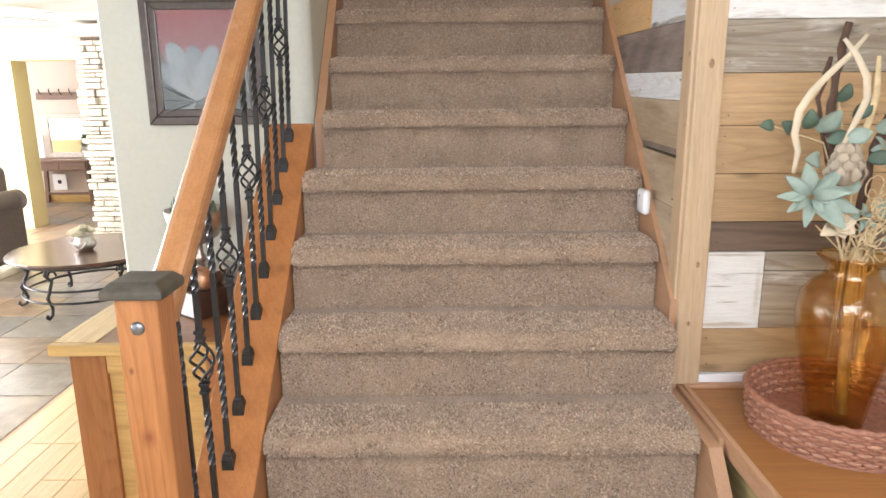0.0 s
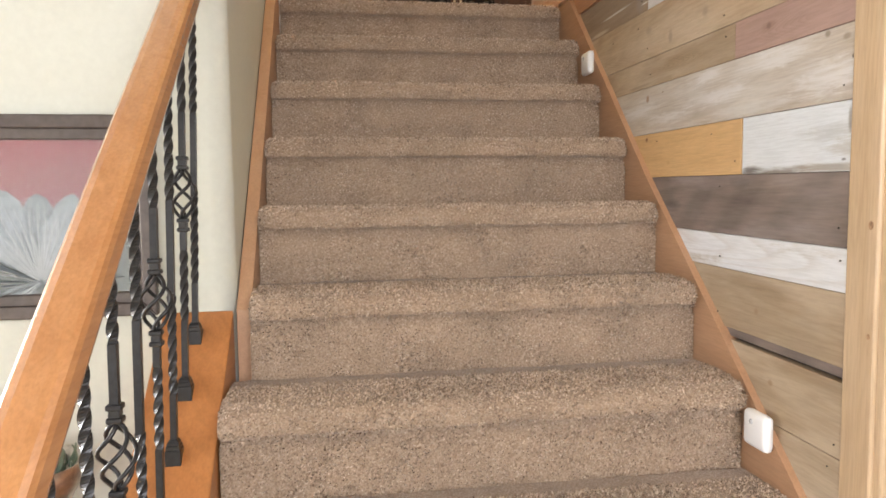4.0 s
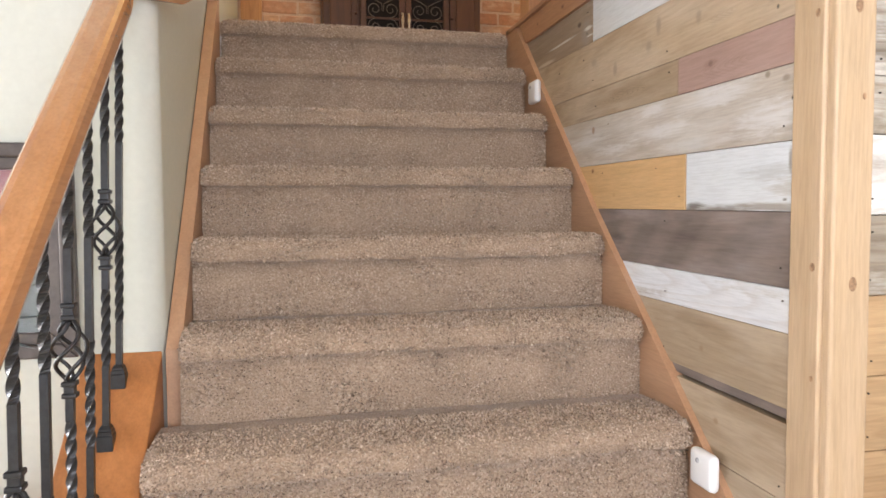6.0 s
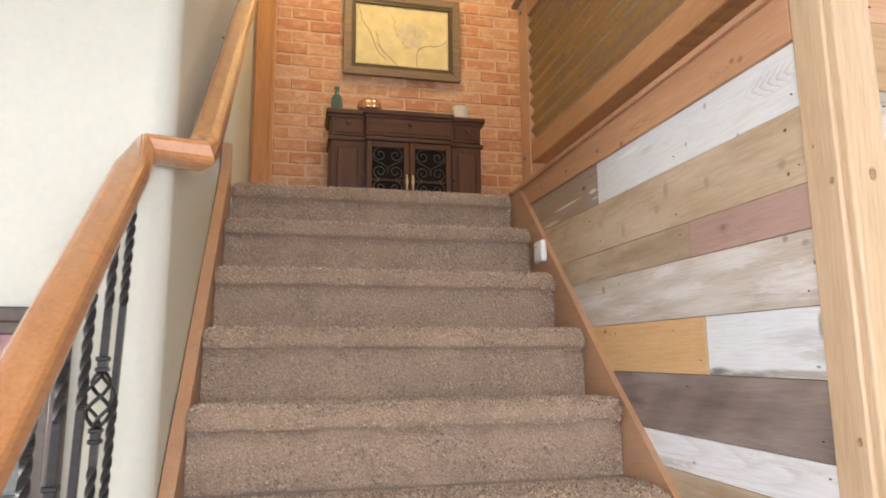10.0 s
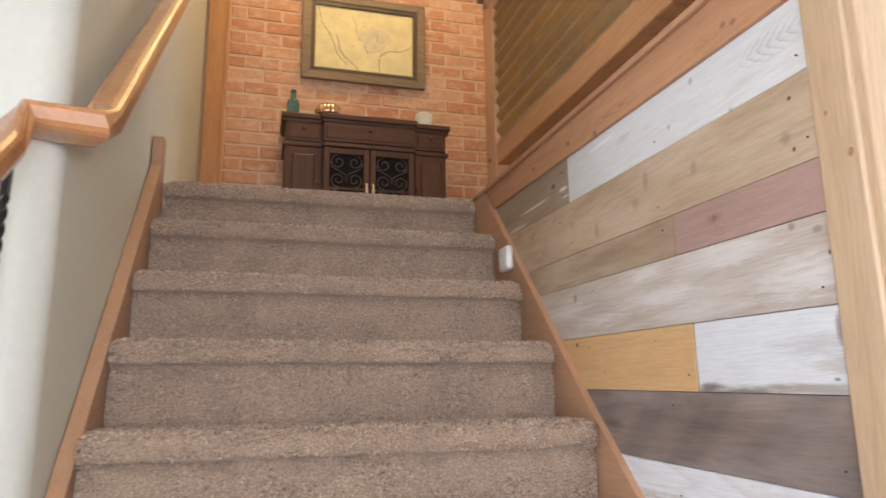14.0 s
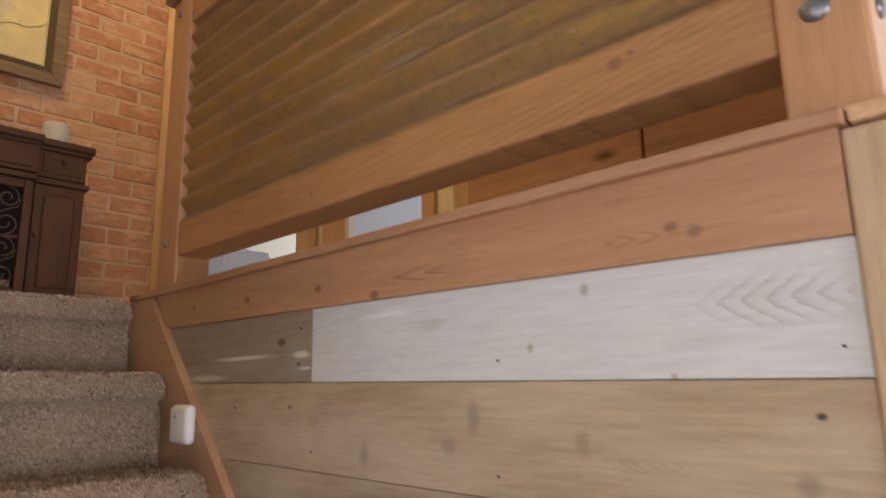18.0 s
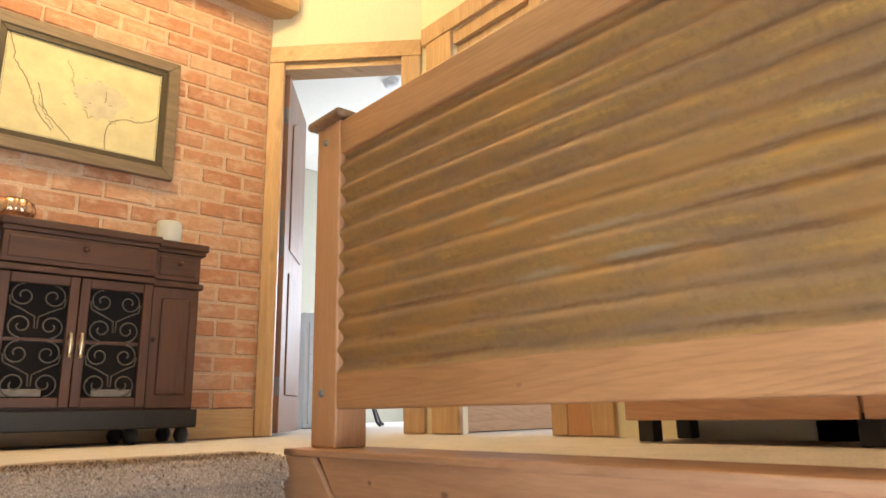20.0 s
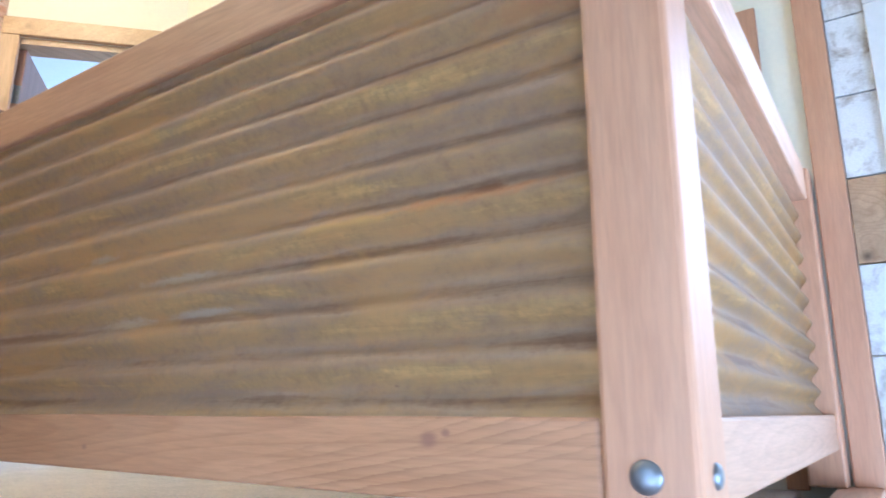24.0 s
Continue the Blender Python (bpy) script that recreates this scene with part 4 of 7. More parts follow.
SECT = []
for i in range(16):
    a = 2 * math.pi * (i + 0.5) / 16
    c, s = math.cos(a), math.sin(a)
    SECT.append((0.034 * math.copysign(abs(c) ** 0.55, c), 0.03 * math.copysign(abs(s) ** 0.55, s)))
handrail = thing("handrail", "varnished orange wood handrail that jogs round the wall corner", "handrail", "", (-0.47, 1.5, 1.15))
R1 = Vector((-0.412, 2.60, 2.19))
R0 = R1.lerp(Vector((-0.440, 1.43, 1.135)), 1.02)
path = [R0, R1, Vector((-0.405, 2.668, 2.262)), Vector((-0.283, 2.655, 2.248)), Vector((-0.281, 2.70, 2.284)), Vector((-0.276, 3.95, 3.46))]
under(part("rail", sweep(path, SECT), RAIL, smooth=False), handrail)


def rail_z(y):
    return R0.z + (R1.z - R0.z) * (y - R0.y) / (R1.y - R0.y)


def rail_x(y):
    return R0.x + (R1.x - R0.x) * (y - R0.y) / (R1.y - R0.y)


def bracket(y, z):
    bm = tube([(-0.350, y, z - 0.085), (-0.32, y, z - 0.085), (-0.285, y, z - 0.07), (-0.276, y, z - 0.03)], 0.005, 8)
    return bm


for y, z in ((2.80, 2.36), (3.55, 3.06)):
    under(part("bracket", bracket(y, z), BOLT, None, "small metal rail bracket", True), handrail)


def baluster(y, basket):
    zb, zt = curb_z(y), rail_z(y) - 0.03
    x0, x1 = -0.4345, rail_x(y)
    b = thing("baluster", "black wrought-iron baluster with an open twisted basket" if basket else "black wrought-iron baluster with twisted sections", "baluster", "stair balusters", (x0, y, zb))
    h = 0.0064

    def at_x(z):
        return x0 + (x1 - x0) * (z - zb) / (zt - zb)

    base = lathe([(0.0, -0.012), (0.0215, -0.012), (0.0215, 0.018), (0.019, 0.0205), (0.019, 0.027), (0.0165, 0.029), (0.0165, 0.033), (0.0115, 0.039), (0.0, 0.039)], 4)
    bmesh.ops.transform(base, matrix=pose(x0, y, zb, 0, 0, 45), verts=base.verts)
    under(part("shoe", base, IRON), b)

    def rod(z0, z1, twists):
        n = 4 if not twists else 40
        zs = [z0 + (z1 - z0) * i / n for i in range(n + 1)]
        return tube([(at_x(z), y, z) for z in zs], h, square=True, twist=[360 * twists * i / n for i in range(n + 1)] if twists else None)

    if basket:
        zc = zb + 0.435
        segs = [(zb, zb + 0.16, 0), (zb + 0.16, zc - 0.12, 1.3), (zc - 0.12, zc - 0.055, 0), (zc + 0.055, zc + 0.17, 0), (zc + 0.17, zt, 1.4)]
        for i in range(4):
            pts = []
            for s in range(17):
                u = s / 16
                z = zc - 0.052 + 0.104 * u
                a = radians(90 * i + 230 * (u - 0.5))
                r = 0.004 + 0.0235 * math.sin(math.pi * u) ** 0.9
                pts.append((at_x(z) + r * math.cos(a), y + r * math.sin(a), z))
            under(part("basket_wire", tube(pts, 0.0037, 6), IRON, smooth=True), b)
        # each collar is a short sleeve between two proud rings
        collars = (zc - 0.066, zc + 0.066)
    else:
        segs = [(zb, zb + 0.13, 0), (zb + 0.13, zb + 0.33, 1.7), (zb + 0.33, zb + 0.52, 0), (zb + 0.52, zb + 0.72, 1.7), (zb + 0.72, zt, 0)]
        collars = ()
    for z0, z1, tw in segs:
        under(part("bar", rod(z0, z1 + 0.001, tw), IRON), b)
    for zc2 in collars:
        cx = at_x(zc2)
        bm = box(cx - 0.0085, cx + 0.0085, y - 0.0085, y + 0.0085, zc2 - 0.014, zc2 + 0.014, 0.002)
        for dz in (-0.010, 0.010):
            box(cx - 0.0115, cx + 0.0115, y - 0.0115, y + 0.0115, zc2 + dz - 0.0045, zc2 + dz + 0.0045, 0.0025, bm=bm)
        under(part("collar", bm, IRON), b)
    top = box(x1 - 0.0105, x1 + 0.0105, y - 0.0105, y + 0.0105, zt - 0.026, zt + 0.02, 0.003)
    box(x1 - 0.013, x1 + 0.013, y - 0.013, y + 0.013, zt - 0.018, zt - 0.008, 0.003, bm=top)
    under(part("collar", top, IRON), b)
    return b


for i in range(11):
    baluster(2.640 - 0.1165 * i, i % 2 == 1)

# ---- door sensors ----


def sensor(y, z, label):
    s = thing("night_light", label, "night light", "stair night lights", (0.827, y, z))
    body = box(0.802, 0.827, y - 0.042, y + 0.042, z - 0.041, z + 0.041, 0.0115, 3)
    under(part("body", body, SENSOR, smooth=True), s)
    eye = lathe([(0.0, 0.003), (0.005, 0.002), (0.006, 0.0)], 16)
    bmesh.ops.transform(eye, matrix=Matrix.Translation((0.8022, y + 0.008, z + 0.018)) @ pose(0, 0, 0, 0, -90), verts=eye.verts)
    under(part("lens", eye, plain("sensor_lens", (0.5, 0.5, 0.52), 0.2, 0, 0.02, 10, 0), None, "small grey lens", True), s)


sensor(2.353, 1.187, "white rounded plastic night light on the skirt board")
sensor(3.425, 2.19, "white rounded plastic night light near the top step")

# ---- gallery guard with rusty corrugated panels ----


def rust_material():
    """Grey steel with ochre colour along the under side of each wave."""
    m, n, l, b = mat("rusted_corrugated_steel")
    tc = n.new("ShaderNodeTexCoord")
    sx = n.new("ShaderNodeSeparateXYZ")
    l.new(tc.outputs["Object"], sx.inputs[0])
    mp = n.new("ShaderNodeMapping")
    mp.inputs["Scale"].default_value = (2.2, 2.2, 30)
    l.new(tc.outputs["Object"], mp.inputs[0])
    t1 = tex_noise(n, l, mp.outputs[0], 1.0, 8, 0.68, 0.5)
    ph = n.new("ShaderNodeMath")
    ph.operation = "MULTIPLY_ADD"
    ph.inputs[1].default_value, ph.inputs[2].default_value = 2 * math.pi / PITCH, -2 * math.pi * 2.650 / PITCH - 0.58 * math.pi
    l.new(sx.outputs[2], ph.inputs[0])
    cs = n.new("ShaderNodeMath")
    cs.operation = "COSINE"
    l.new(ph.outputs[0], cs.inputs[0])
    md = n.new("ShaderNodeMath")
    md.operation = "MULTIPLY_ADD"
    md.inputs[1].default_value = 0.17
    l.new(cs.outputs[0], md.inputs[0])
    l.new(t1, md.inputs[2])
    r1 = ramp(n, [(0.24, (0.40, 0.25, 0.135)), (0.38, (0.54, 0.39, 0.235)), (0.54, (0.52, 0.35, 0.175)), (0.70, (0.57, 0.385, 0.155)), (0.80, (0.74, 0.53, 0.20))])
    t2 = tex_noise(n, l, tc.outputs["Object"], 60, 6, 0.75)
    grit = n.new("ShaderNodeMath")
    grit.operation = "MULTIPLY_ADD"
    grit.inputs[1].default_value = 0.14
    l.new(t2, grit.inputs[0])
    less = n.new("ShaderNodeMath")
    less.operation = "SUBTRACT"
    less.inputs[1].default_value = 0.07
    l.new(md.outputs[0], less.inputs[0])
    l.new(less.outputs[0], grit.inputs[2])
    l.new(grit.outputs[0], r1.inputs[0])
    r2 = ramp(n, [(0.30, (0.74, 0.70, 0.66)), (0.50, (1, 1, 1)), (0.75, (1.2, 1.18, 1.15))])
    l.new(t2, r2.inputs[0])
    col = mix(n, l, "MULTIPLY", 0.7, r1.outputs[0], r2.outputs[0])
    # broad blooms of ochre and of bare grey metal
    mb = n.new("ShaderNodeMapping")
    mb.inputs["Scale"].default_value = (3.2, 3.2, 9)
    l.new(tc.outputs["Object"], mb.inputs[0])
    bloom = tex_noise(n, l, mb.outputs[0], 1.0, 5, 0.7, 0.6)
    rb = ramp(n, [(0.50, (0, 0, 0)), (0.64, (0.75,) * 3)])
    l.new(bloom, rb.inputs[0])
    col = mix(n, l, "MIX", rb.outputs[0], col, (0.66, 0.42, 0.155))
    rc = ramp(n, [(0.34, (0.6,) * 3), (0.47, (0, 0, 0))])
    l.new(bloom, rc.inputs[0])
    col = mix(n, l, "MIX", rc.outputs[0], col, (0.42, 0.305, 0.205))
    # flaked spots and brown pits
    mf = n.new("ShaderNodeMapping")
    mf.inputs["Scale"].default_value = (14, 14, 34)
    l.new(tc.outputs["Object"], mf.inputs[0])
    t3 = tex_noise(n, l, mf.outputs[0], 1.0, 6, 0.8)
    r3 = ramp(n, [(0.70, (0, 0, 0)), (0.74, (0.6,) * 3)])
    l.new(t3, r3.inputs[0])
    col = mix(n, l, "MIX", r3.outputs[0], col, (0.66, 0.58, 0.46))
    r4 = ramp(n, [(0.29, (0.7,) * 3), (0.33, (0, 0, 0))])
    l.new(t3, r4.inputs[0])
    col = mix(n, l, "MIX", r4.outputs[0], col, (0.24, 0.12, 0.06))
    # crusts of pale scale and one run of orange rust
    mg = n.new("ShaderNodeMapping")
    mg.inputs["Scale"].default_value = (24, 24, 60)
    l.new(tc.outputs["Object"], mg.inputs[0])
    rag = tex_noise(n, l, mg.outputs[0], 1.0, 6, 0.75, 0.4)
    for cy, cz, ry, rz, tint, strength in ((2.99, 2.822, 0.10, 0.012, (0.66, 0.55, 0.36), 0.9), (2.88, 2.884, 0.14, 0.010, (0.66, 0.55, 0.36), 0.8), (3.08, 2.94, 0.06, 0.010, (0.66, 0.55, 0.36), 0.8), (2.80, 2.826, 0.10, 0.008, (0.60, 0.52, 0.38), 0.8),
                                           (2.34, 2.92, 0.16, 0.012, (0.62, 0.33, 0.12), 0.85), (2.52, 2.915, 0.14, 0.008, (0.70, 0.46, 0.14), 0.7), (2.31, 2.925, 0.05, 0.010, (0.22, 0.09, 0.05), 0.6), (2.25, 3.13, 0.10, 0.02, (0.55, 0.30, 0.12), 0.6)):
        col = mix(n, l, "MIX", spot(n, l, tc.outputs["Object"], "y", cy, cz, ry, rz, rag, 1.2, strength), col, tint)
    l.new(col, b.inputs["Base Color"])
    b.inputs["Metallic"].default_value = 0.2
    rr = ramp(n, [(0.3, (0.42,) * 3), (0.7, (0.70,) * 3)])
    l.new(t2, rr.inputs[0])
    l.new(rr.outputs[0], b.inputs["Roughness"])
    b.inputs["Coat Weight"].default_value, b.inputs["Coat Roughness"].default_value = 0.12, 0.35
    bump(n, l, b, t2, 0.35, 0.002)
    return m


PITCH = 0.0585
RUST = rust_material()


def corrugated(u0, u1, z0, z1, at, axis):
    """A sheet with waves one above another, running along u."""
    bm = bmesh.new()
    nz, nu = int((z1 - z0) / PITCH * 14), 40
    rows_ = []
    for j in range(nz + 1):
        z = z0 + (z1 - z0) * j / nz
        ph = 2 * math.pi * (z - 2.650) / PITCH
        off = 0.0086 * math.cos(ph)
        row = []
        for i in range(nu + 1):
            u = u0 + (u1 - u0) * i / nu
            o = off + 0.002 * noise.noise(Vector((u * 3, z * 5, 2)))
            row.append(bm.verts.new((at + o, u, z) if axis == "y" else (u, at + o, z)))
        rows_.append(row)
    for a, b in zip(rows_, rows_[1:]):
        for i in range(nu):
            bm.faces.new((a[i], a[i + 1], b[i + 1], b[i]))
    bmesh.ops.solidify(bm, geom=bm.faces[:], thickness=0.0012)
    return bm


guard = thing("gallery_guard", "fir-framed gallery guard filled with rusty corrugated metal", "railing", "", (0.92, 2.9, UP + 0.016))
GB, GP0, GP1, GT = 2.596, 2.682, 3.245, 3.338
FOOT = UP + 0.016


def guard_post(x0, x1, y0, y1, cap_on=True):
    """A square post, capped where it stands free."""
    under(part("post", box(x0, x1, y0, y1, FOOT, 3.345 if cap_on else 3.3375, 0.006), FIR_Z), guard)
    if cap_on:
        under(part("post_cap", box(x0 - 0.022, x1 + 0.022, y0 - 0.022, y1 + 0.022, 3.345, 3.368, 0.008), CAP_BROWN, None, "weathered brown-grey cap"), guard)


guard_post(0.870, 0.962, 3.640, 3.752)
guard_post(0.868, 0.962, 2.103, 2.190)
guard_post(2.255, 2.338, 2.103, 2.190, False)
under(part("bottom_rail", box(0.872, 0.960, 2.190, 3.640, GB, GP0, 0.005), FIR_ARCH), guard)
under(part("top_rail", box(0.872, 0.960, 2.190, 3.640, GP1, GT, 0.005), FIR_Y), guard)
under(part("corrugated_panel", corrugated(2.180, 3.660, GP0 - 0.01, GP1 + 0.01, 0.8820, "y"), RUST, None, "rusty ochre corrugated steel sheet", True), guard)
under(part("bottom_rail", box(0.962, 2.255, 2.112, 2.178, GB, GP0, 0.005), FIR_X), guard)
under(part("top_rail", box(0.962, 2.255, 2.112, 2.178, GP1, GT, 0.005), FIR_X), guard)
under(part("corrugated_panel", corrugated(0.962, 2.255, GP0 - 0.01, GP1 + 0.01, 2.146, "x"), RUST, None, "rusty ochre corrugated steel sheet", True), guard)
for y, z, r in ((3.75 - 0.048, 2.636, 0.010), (3.705, 3.296, 0.010), (2.150, 2.631, 0.015), (2.150, 3.29, 0.015)):
    under(part("bolt_cap", dome((0.869, y, z), "-x", r, 0.007), BOLT, None, "grey domed bolt cap", True), guard)
for x, z in ((0.915, 2.631), (0.915, 3.29)):
    under(part("bolt_cap", dome((x, 2.104, z), "-y", 0.012, 0.007), BOLT, None, "grey domed bolt cap", True), guard)

# ---- carpet pile ----


def pile_material():
    m, n, l, b = mat("carpet_tufts")
    geo = n.new("ShaderNodeNewGeometry")
    r = ramp(n, [(0.0, (0.17, 0.115, 0.078)), (0.22, (0.33, 0.235, 0.165)), (0.5, (0.53, 0.395, 0.29)), (0.8, (0.66, 0.52, 0.40)), (1.0, (0.76, 0.63, 0.50))])
    l.new(geo.outputs["Random Per Island"], r.inputs[0])
    tc = n.new("ShaderNodeTexCoord")
    t = tex_noise(n, l, tc.outputs["Object"], 8, 4, 0.6)
    r2 = ramp(n, [(0.3, (0.82,) * 3), (0.7, (1.06,) * 3)])
    l.new(t, r2.inputs[0])
    l.new(mix(n, l, "MULTIPLY", 1.0, r.outputs[0], r2.outputs[0]), b.inputs["Base Color"])
    b.inputs["Roughness"].default_value = 0.9
    b.inputs["Specular IOR Level"].default_value = 0.12
    b.inputs["Sheen Weight"].default_value = 0.15
    return m


PILE = pile_material()
gen = np.random.default_rng(5)


def pile(k, density):
    """Short tufts standing out of one step's carpet."""
    prof = np.array(step_profile(step_z(k), step_z(k - 1)))
    prof = prof[:-1]
    seg = np.diff(prof, axis=0)
    length = np.hypot(seg[:, 0], seg[:, 1])
    share = length.copy()
    share[3:5] = 0.0
    xl, xr = (-0.352 if k <= 6 else -0.312), 0.825
    count = int(density * length.sum() * (xr - xl))
    at = np.searchsorted(np.cumsum(share) / share.sum(), gen.random(count))
    u = gen.random(count)
    x = xl + 0.002 + (xr - xl - 0.004) * gen.random(count)
    edge = np.minimum(x - xl, xr - x)
    pull = 0.02 * np.clip(1 - edge / 0.03, 0, 1) ** 2
    lip = np.where((at >= 3) & (at <= 9), pull, 0)
    y = nose_y(k) + prof[at, 0] + seg[at, 0] * u + lip
    z = prof[at, 1] + seg[at, 1] * u - 0.6 * np.where((at >= 7) & (at <= 10), pull, 0)
    nrm = np.stack([np.zeros(count), -seg[at, 1] / length[at], seg[at, 0] / length[at]], 1)
    lean = nrm + gen.normal(0, 0.55, (count, 3))
    lean /= np.linalg.norm(lean, axis=1)[:, None]
    base = np.stack([x, y, z], 1) - nrm * 0.0015
    side = np.cross(lean, gen.normal(0, 1, (count, 3)))
    side /= np.linalg.norm(side, axis=1)[:, None]
    other = np.cross(lean, side)
    h = gen.uniform(0.0040, 0.0080, count)[:, None]
    w = gen.uniform(0.0018, 0.0034, count)[:, None]
    tip = base + lean * h
    verts = np.stack([base - side * w, base + side * w, tip + side * w * 0.5, tip - side * w * 0.5, base - other * w, base + other * w, tip + other * w * 0.6], 1).reshape(-1, 3)
    me = bpy.data.meshes.new("carpet_pile")
    o = np.arange(count)[:, None] * 7
    quads = (o + np.array([[0, 1, 2, 3]]))
    tris = (o + np.array([[4, 5, 6]]))
    loops = np.concatenate([quads.ravel(), tris.ravel()])
    me.vertices.add(len(verts))
    me.vertices.foreach_set("co", verts.ravel())
    me.loops.add(len(loops))
    me.loops.foreach_set("vertex_index", loops)
    me.polygons.add(2 * count)
    me.polygons.foreach_set("loop_start", np.concatenate([np.arange(count) * 4, 4 * count + np.arange(count) * 3]))
    me.polygons.foreach_set("loop_total", np.concatenate([np.full(count, 4), np.full(count, 3)]))
    me.update()
    me.validate()
    me.materials.append(PILE)
    return under(tagged(new("carpet_pile", me), "", "", "", "stuff"), stairs)


for k in range(1, 13):
    pile(k, 30000 if k < 3 else 40000 if k < 10 else 32000)

# ---- upper hall: brick wall, trim and corner door ----


def brick_material():
    m, n, l, b = mat("red_brick")
    v, rnd, raw = coords(n, l, (1, 1, 1), 23.0)
    tone = ramp(n, [(0.0, (0.46, 0.215, 0.115)), (0.3, (0.52, 0.265, 0.145)), (0.55, (0.57, 0.335, 0.20)), (0.8, (0.50, 0.26, 0.15)), (1.0, (0.60, 0.385, 0.245))])
    l.new(rnd, tone.inputs[0])
    t = tex_noise(n, l, v, 38, 6, 0.7)
    r = ramp(n, [(0.3, (0.72,) * 3), (0.7, (1.15,) * 3)])
    l.new(t, r.inputs[0])
    col = mix(n, l, "MULTIPLY", 0.8, tone.outputs[0], r.outputs[0])
    ws = n.new("ShaderNodeMapping")
    ws.inputs["Scale"].default_value = (0.8, 1, 2.0)
    l.new(v, ws.inputs[0])
    w = tex_noise(n, l, ws.outputs[0], 11, 6, 0.7)
    wr = ramp(n, [(0.49, (0, 0, 0)), (0.64, (0.7,) * 3)])
    l.new(w, wr.inputs[0])
    col = mix(n, l, "MIX", wr.outputs[0], col, (0.66, 0.47, 0.33))
    l.new(col, b.inputs["Base Color"])
    b.inputs["Roughness"].default_value = 0.9
    bump(n, l, b, t, 0.5, 0.004)
    return m


BRICK = brick_material()
wall_brick = bpy.data.objects["wall_brick"]
COURSE, BL = 0.0805, 0.195


def brick_mesh(length, seed):
    rnd = random.Random(seed)
    bm = box(-length / 2, length / 2, -0.0085, 0.02, -0.0340, 0.0340, 0.004, 1)
    for v in bm.verts:
        v.co.x += rnd.uniform(-0.0035, 0.0035)
        v.co.z += rnd.uniform(-0.003, 0.003)
        v.co.y += rnd.uniform(-0.0015, 0.0015)
    me = bpy.data.meshes.new("brick")
    bm.to_mesh(me)
    bm.free()
    me.materials.append(BRICK)
    return me


FULL = [brick_mesh(BL, s) for s in range(5)]
HALF = [brick_mesh(BL / 2 - 0.006, s + 9) for s in range(3)]

base = structure("baseboard_brick", box(-0.21, 1.44, 5.228, 5.262, UP, UP + 0.125, 0.004), CASING_X, "alder baseboard under the brick wall", "baseboard")
tagged(part("brick_wall_cap", box(-0.35, 1.535, 5.10, 5.249, 4.66, 4.775, 0.006), CASING_X), "heavy alder beam capping the brick wall", "beam")
lc = structure("casing_left", box(-0.335, -0.215, 5.215, 5.249, UP, 4.66, 0.005), CASING_L, "alder casing at the end of the brick wall", "trim")
part("inner_strip", box(-0.235, -0.213, 5.205, 5.222, UP, 4.66, 0.003), CASING_L, lc)

door_frame = structure("door_frame", across(-0.002, 0.078, UP, 4.393, -0.022, 0.002, 0.004), CASING, "alder door casing across the hall corner", "door frame")
part("head_casing", across(-0.002, 0.80, 4.394, 4.485, -0.024, 0.002, 0.004), CASING_X, door_frame)
part("right_casing", across(0.695, 0.795, UP, 4.393, -0.022, 0.002, 0.004), CASING, door_frame)
part("jamb", across(0.0, 0.034, UP, 4.36, 0.003, 0.12), CASING, door_frame)
part("jamb", across(0.70, 0.734, UP, 4.36, 0.003, 0.12), CASING, door_frame)
part("head_jamb", across(0.0, 0.734, 4.36, 4.392, 0.003, 0.12), CASING_X, door_frame)

leaf = thing("door_1", "half-open brown alder door with raised arched panels", "door", "", (1.56, 5.24, UP))


def leaf_box(a0, a1, z0, z1, d0, d1, bevel=0.0):
    bm = box(a0, a1, d0, d1, z0, z1, bevel)
    bmesh.ops.transform(bm, matrix=pose(1.549, 5.235, 0, 0, 0, 52), verts=bm.verts)
    return bm


def leaf_poly(pts, d0, d1, bevel=0.0):
    bm = prism(pts, "y", d0, d1, bevel)
    bmesh.ops.transform(bm, matrix=pose(1.549, 5.235, 0, 0, 0, 52), verts=bm.verts)
    return bm


under(part("slab", leaf_box(0.0, 0.62, UP + 0.012, 4.355, -0.018, 0.018, 0.003), DOOR_WOOD), leaf)
arch = [(0.13, 3.42)] + [(0.13 + 0.36 * i / 10, 4.12 + 0.07 * math.sin(math.pi * i / 10)) for i in range(11)] + [(0.49, 3.42)]
under(part("upper_panel", leaf_poly(arch, -0.026, -0.016, 0.006), DOOR_WOOD), leaf)
under(part("lower_panel", leaf_poly([(0.13, 2.68), (0.13, 3.30), (0.49, 3.30), (0.49, 2.68)], -0.026, -0.016, 0.006), DOOR_WOOD), leaf)
for z in (2.718, 3.418, 4.122):
    under(part("hinge", leaf_box(-0.0045, 0.0005, z - 0.045, z + 0.045, -0.017, 0.015, 0.001), BOLT, None, "dark bronze hinge"), leaf)
    under(part("hinge_pin", tube([(1.534, 5.237, z - 0.047), (1.534, 5.237, z + 0.047)], 0.006, 10), BOLT, None, "dark hinge pin", True), leaf)
under(part("edge_plate", leaf_box(-0.003, 0.0, 3.35, 3.6, -0.01, 0.01), BOLT), leaf)

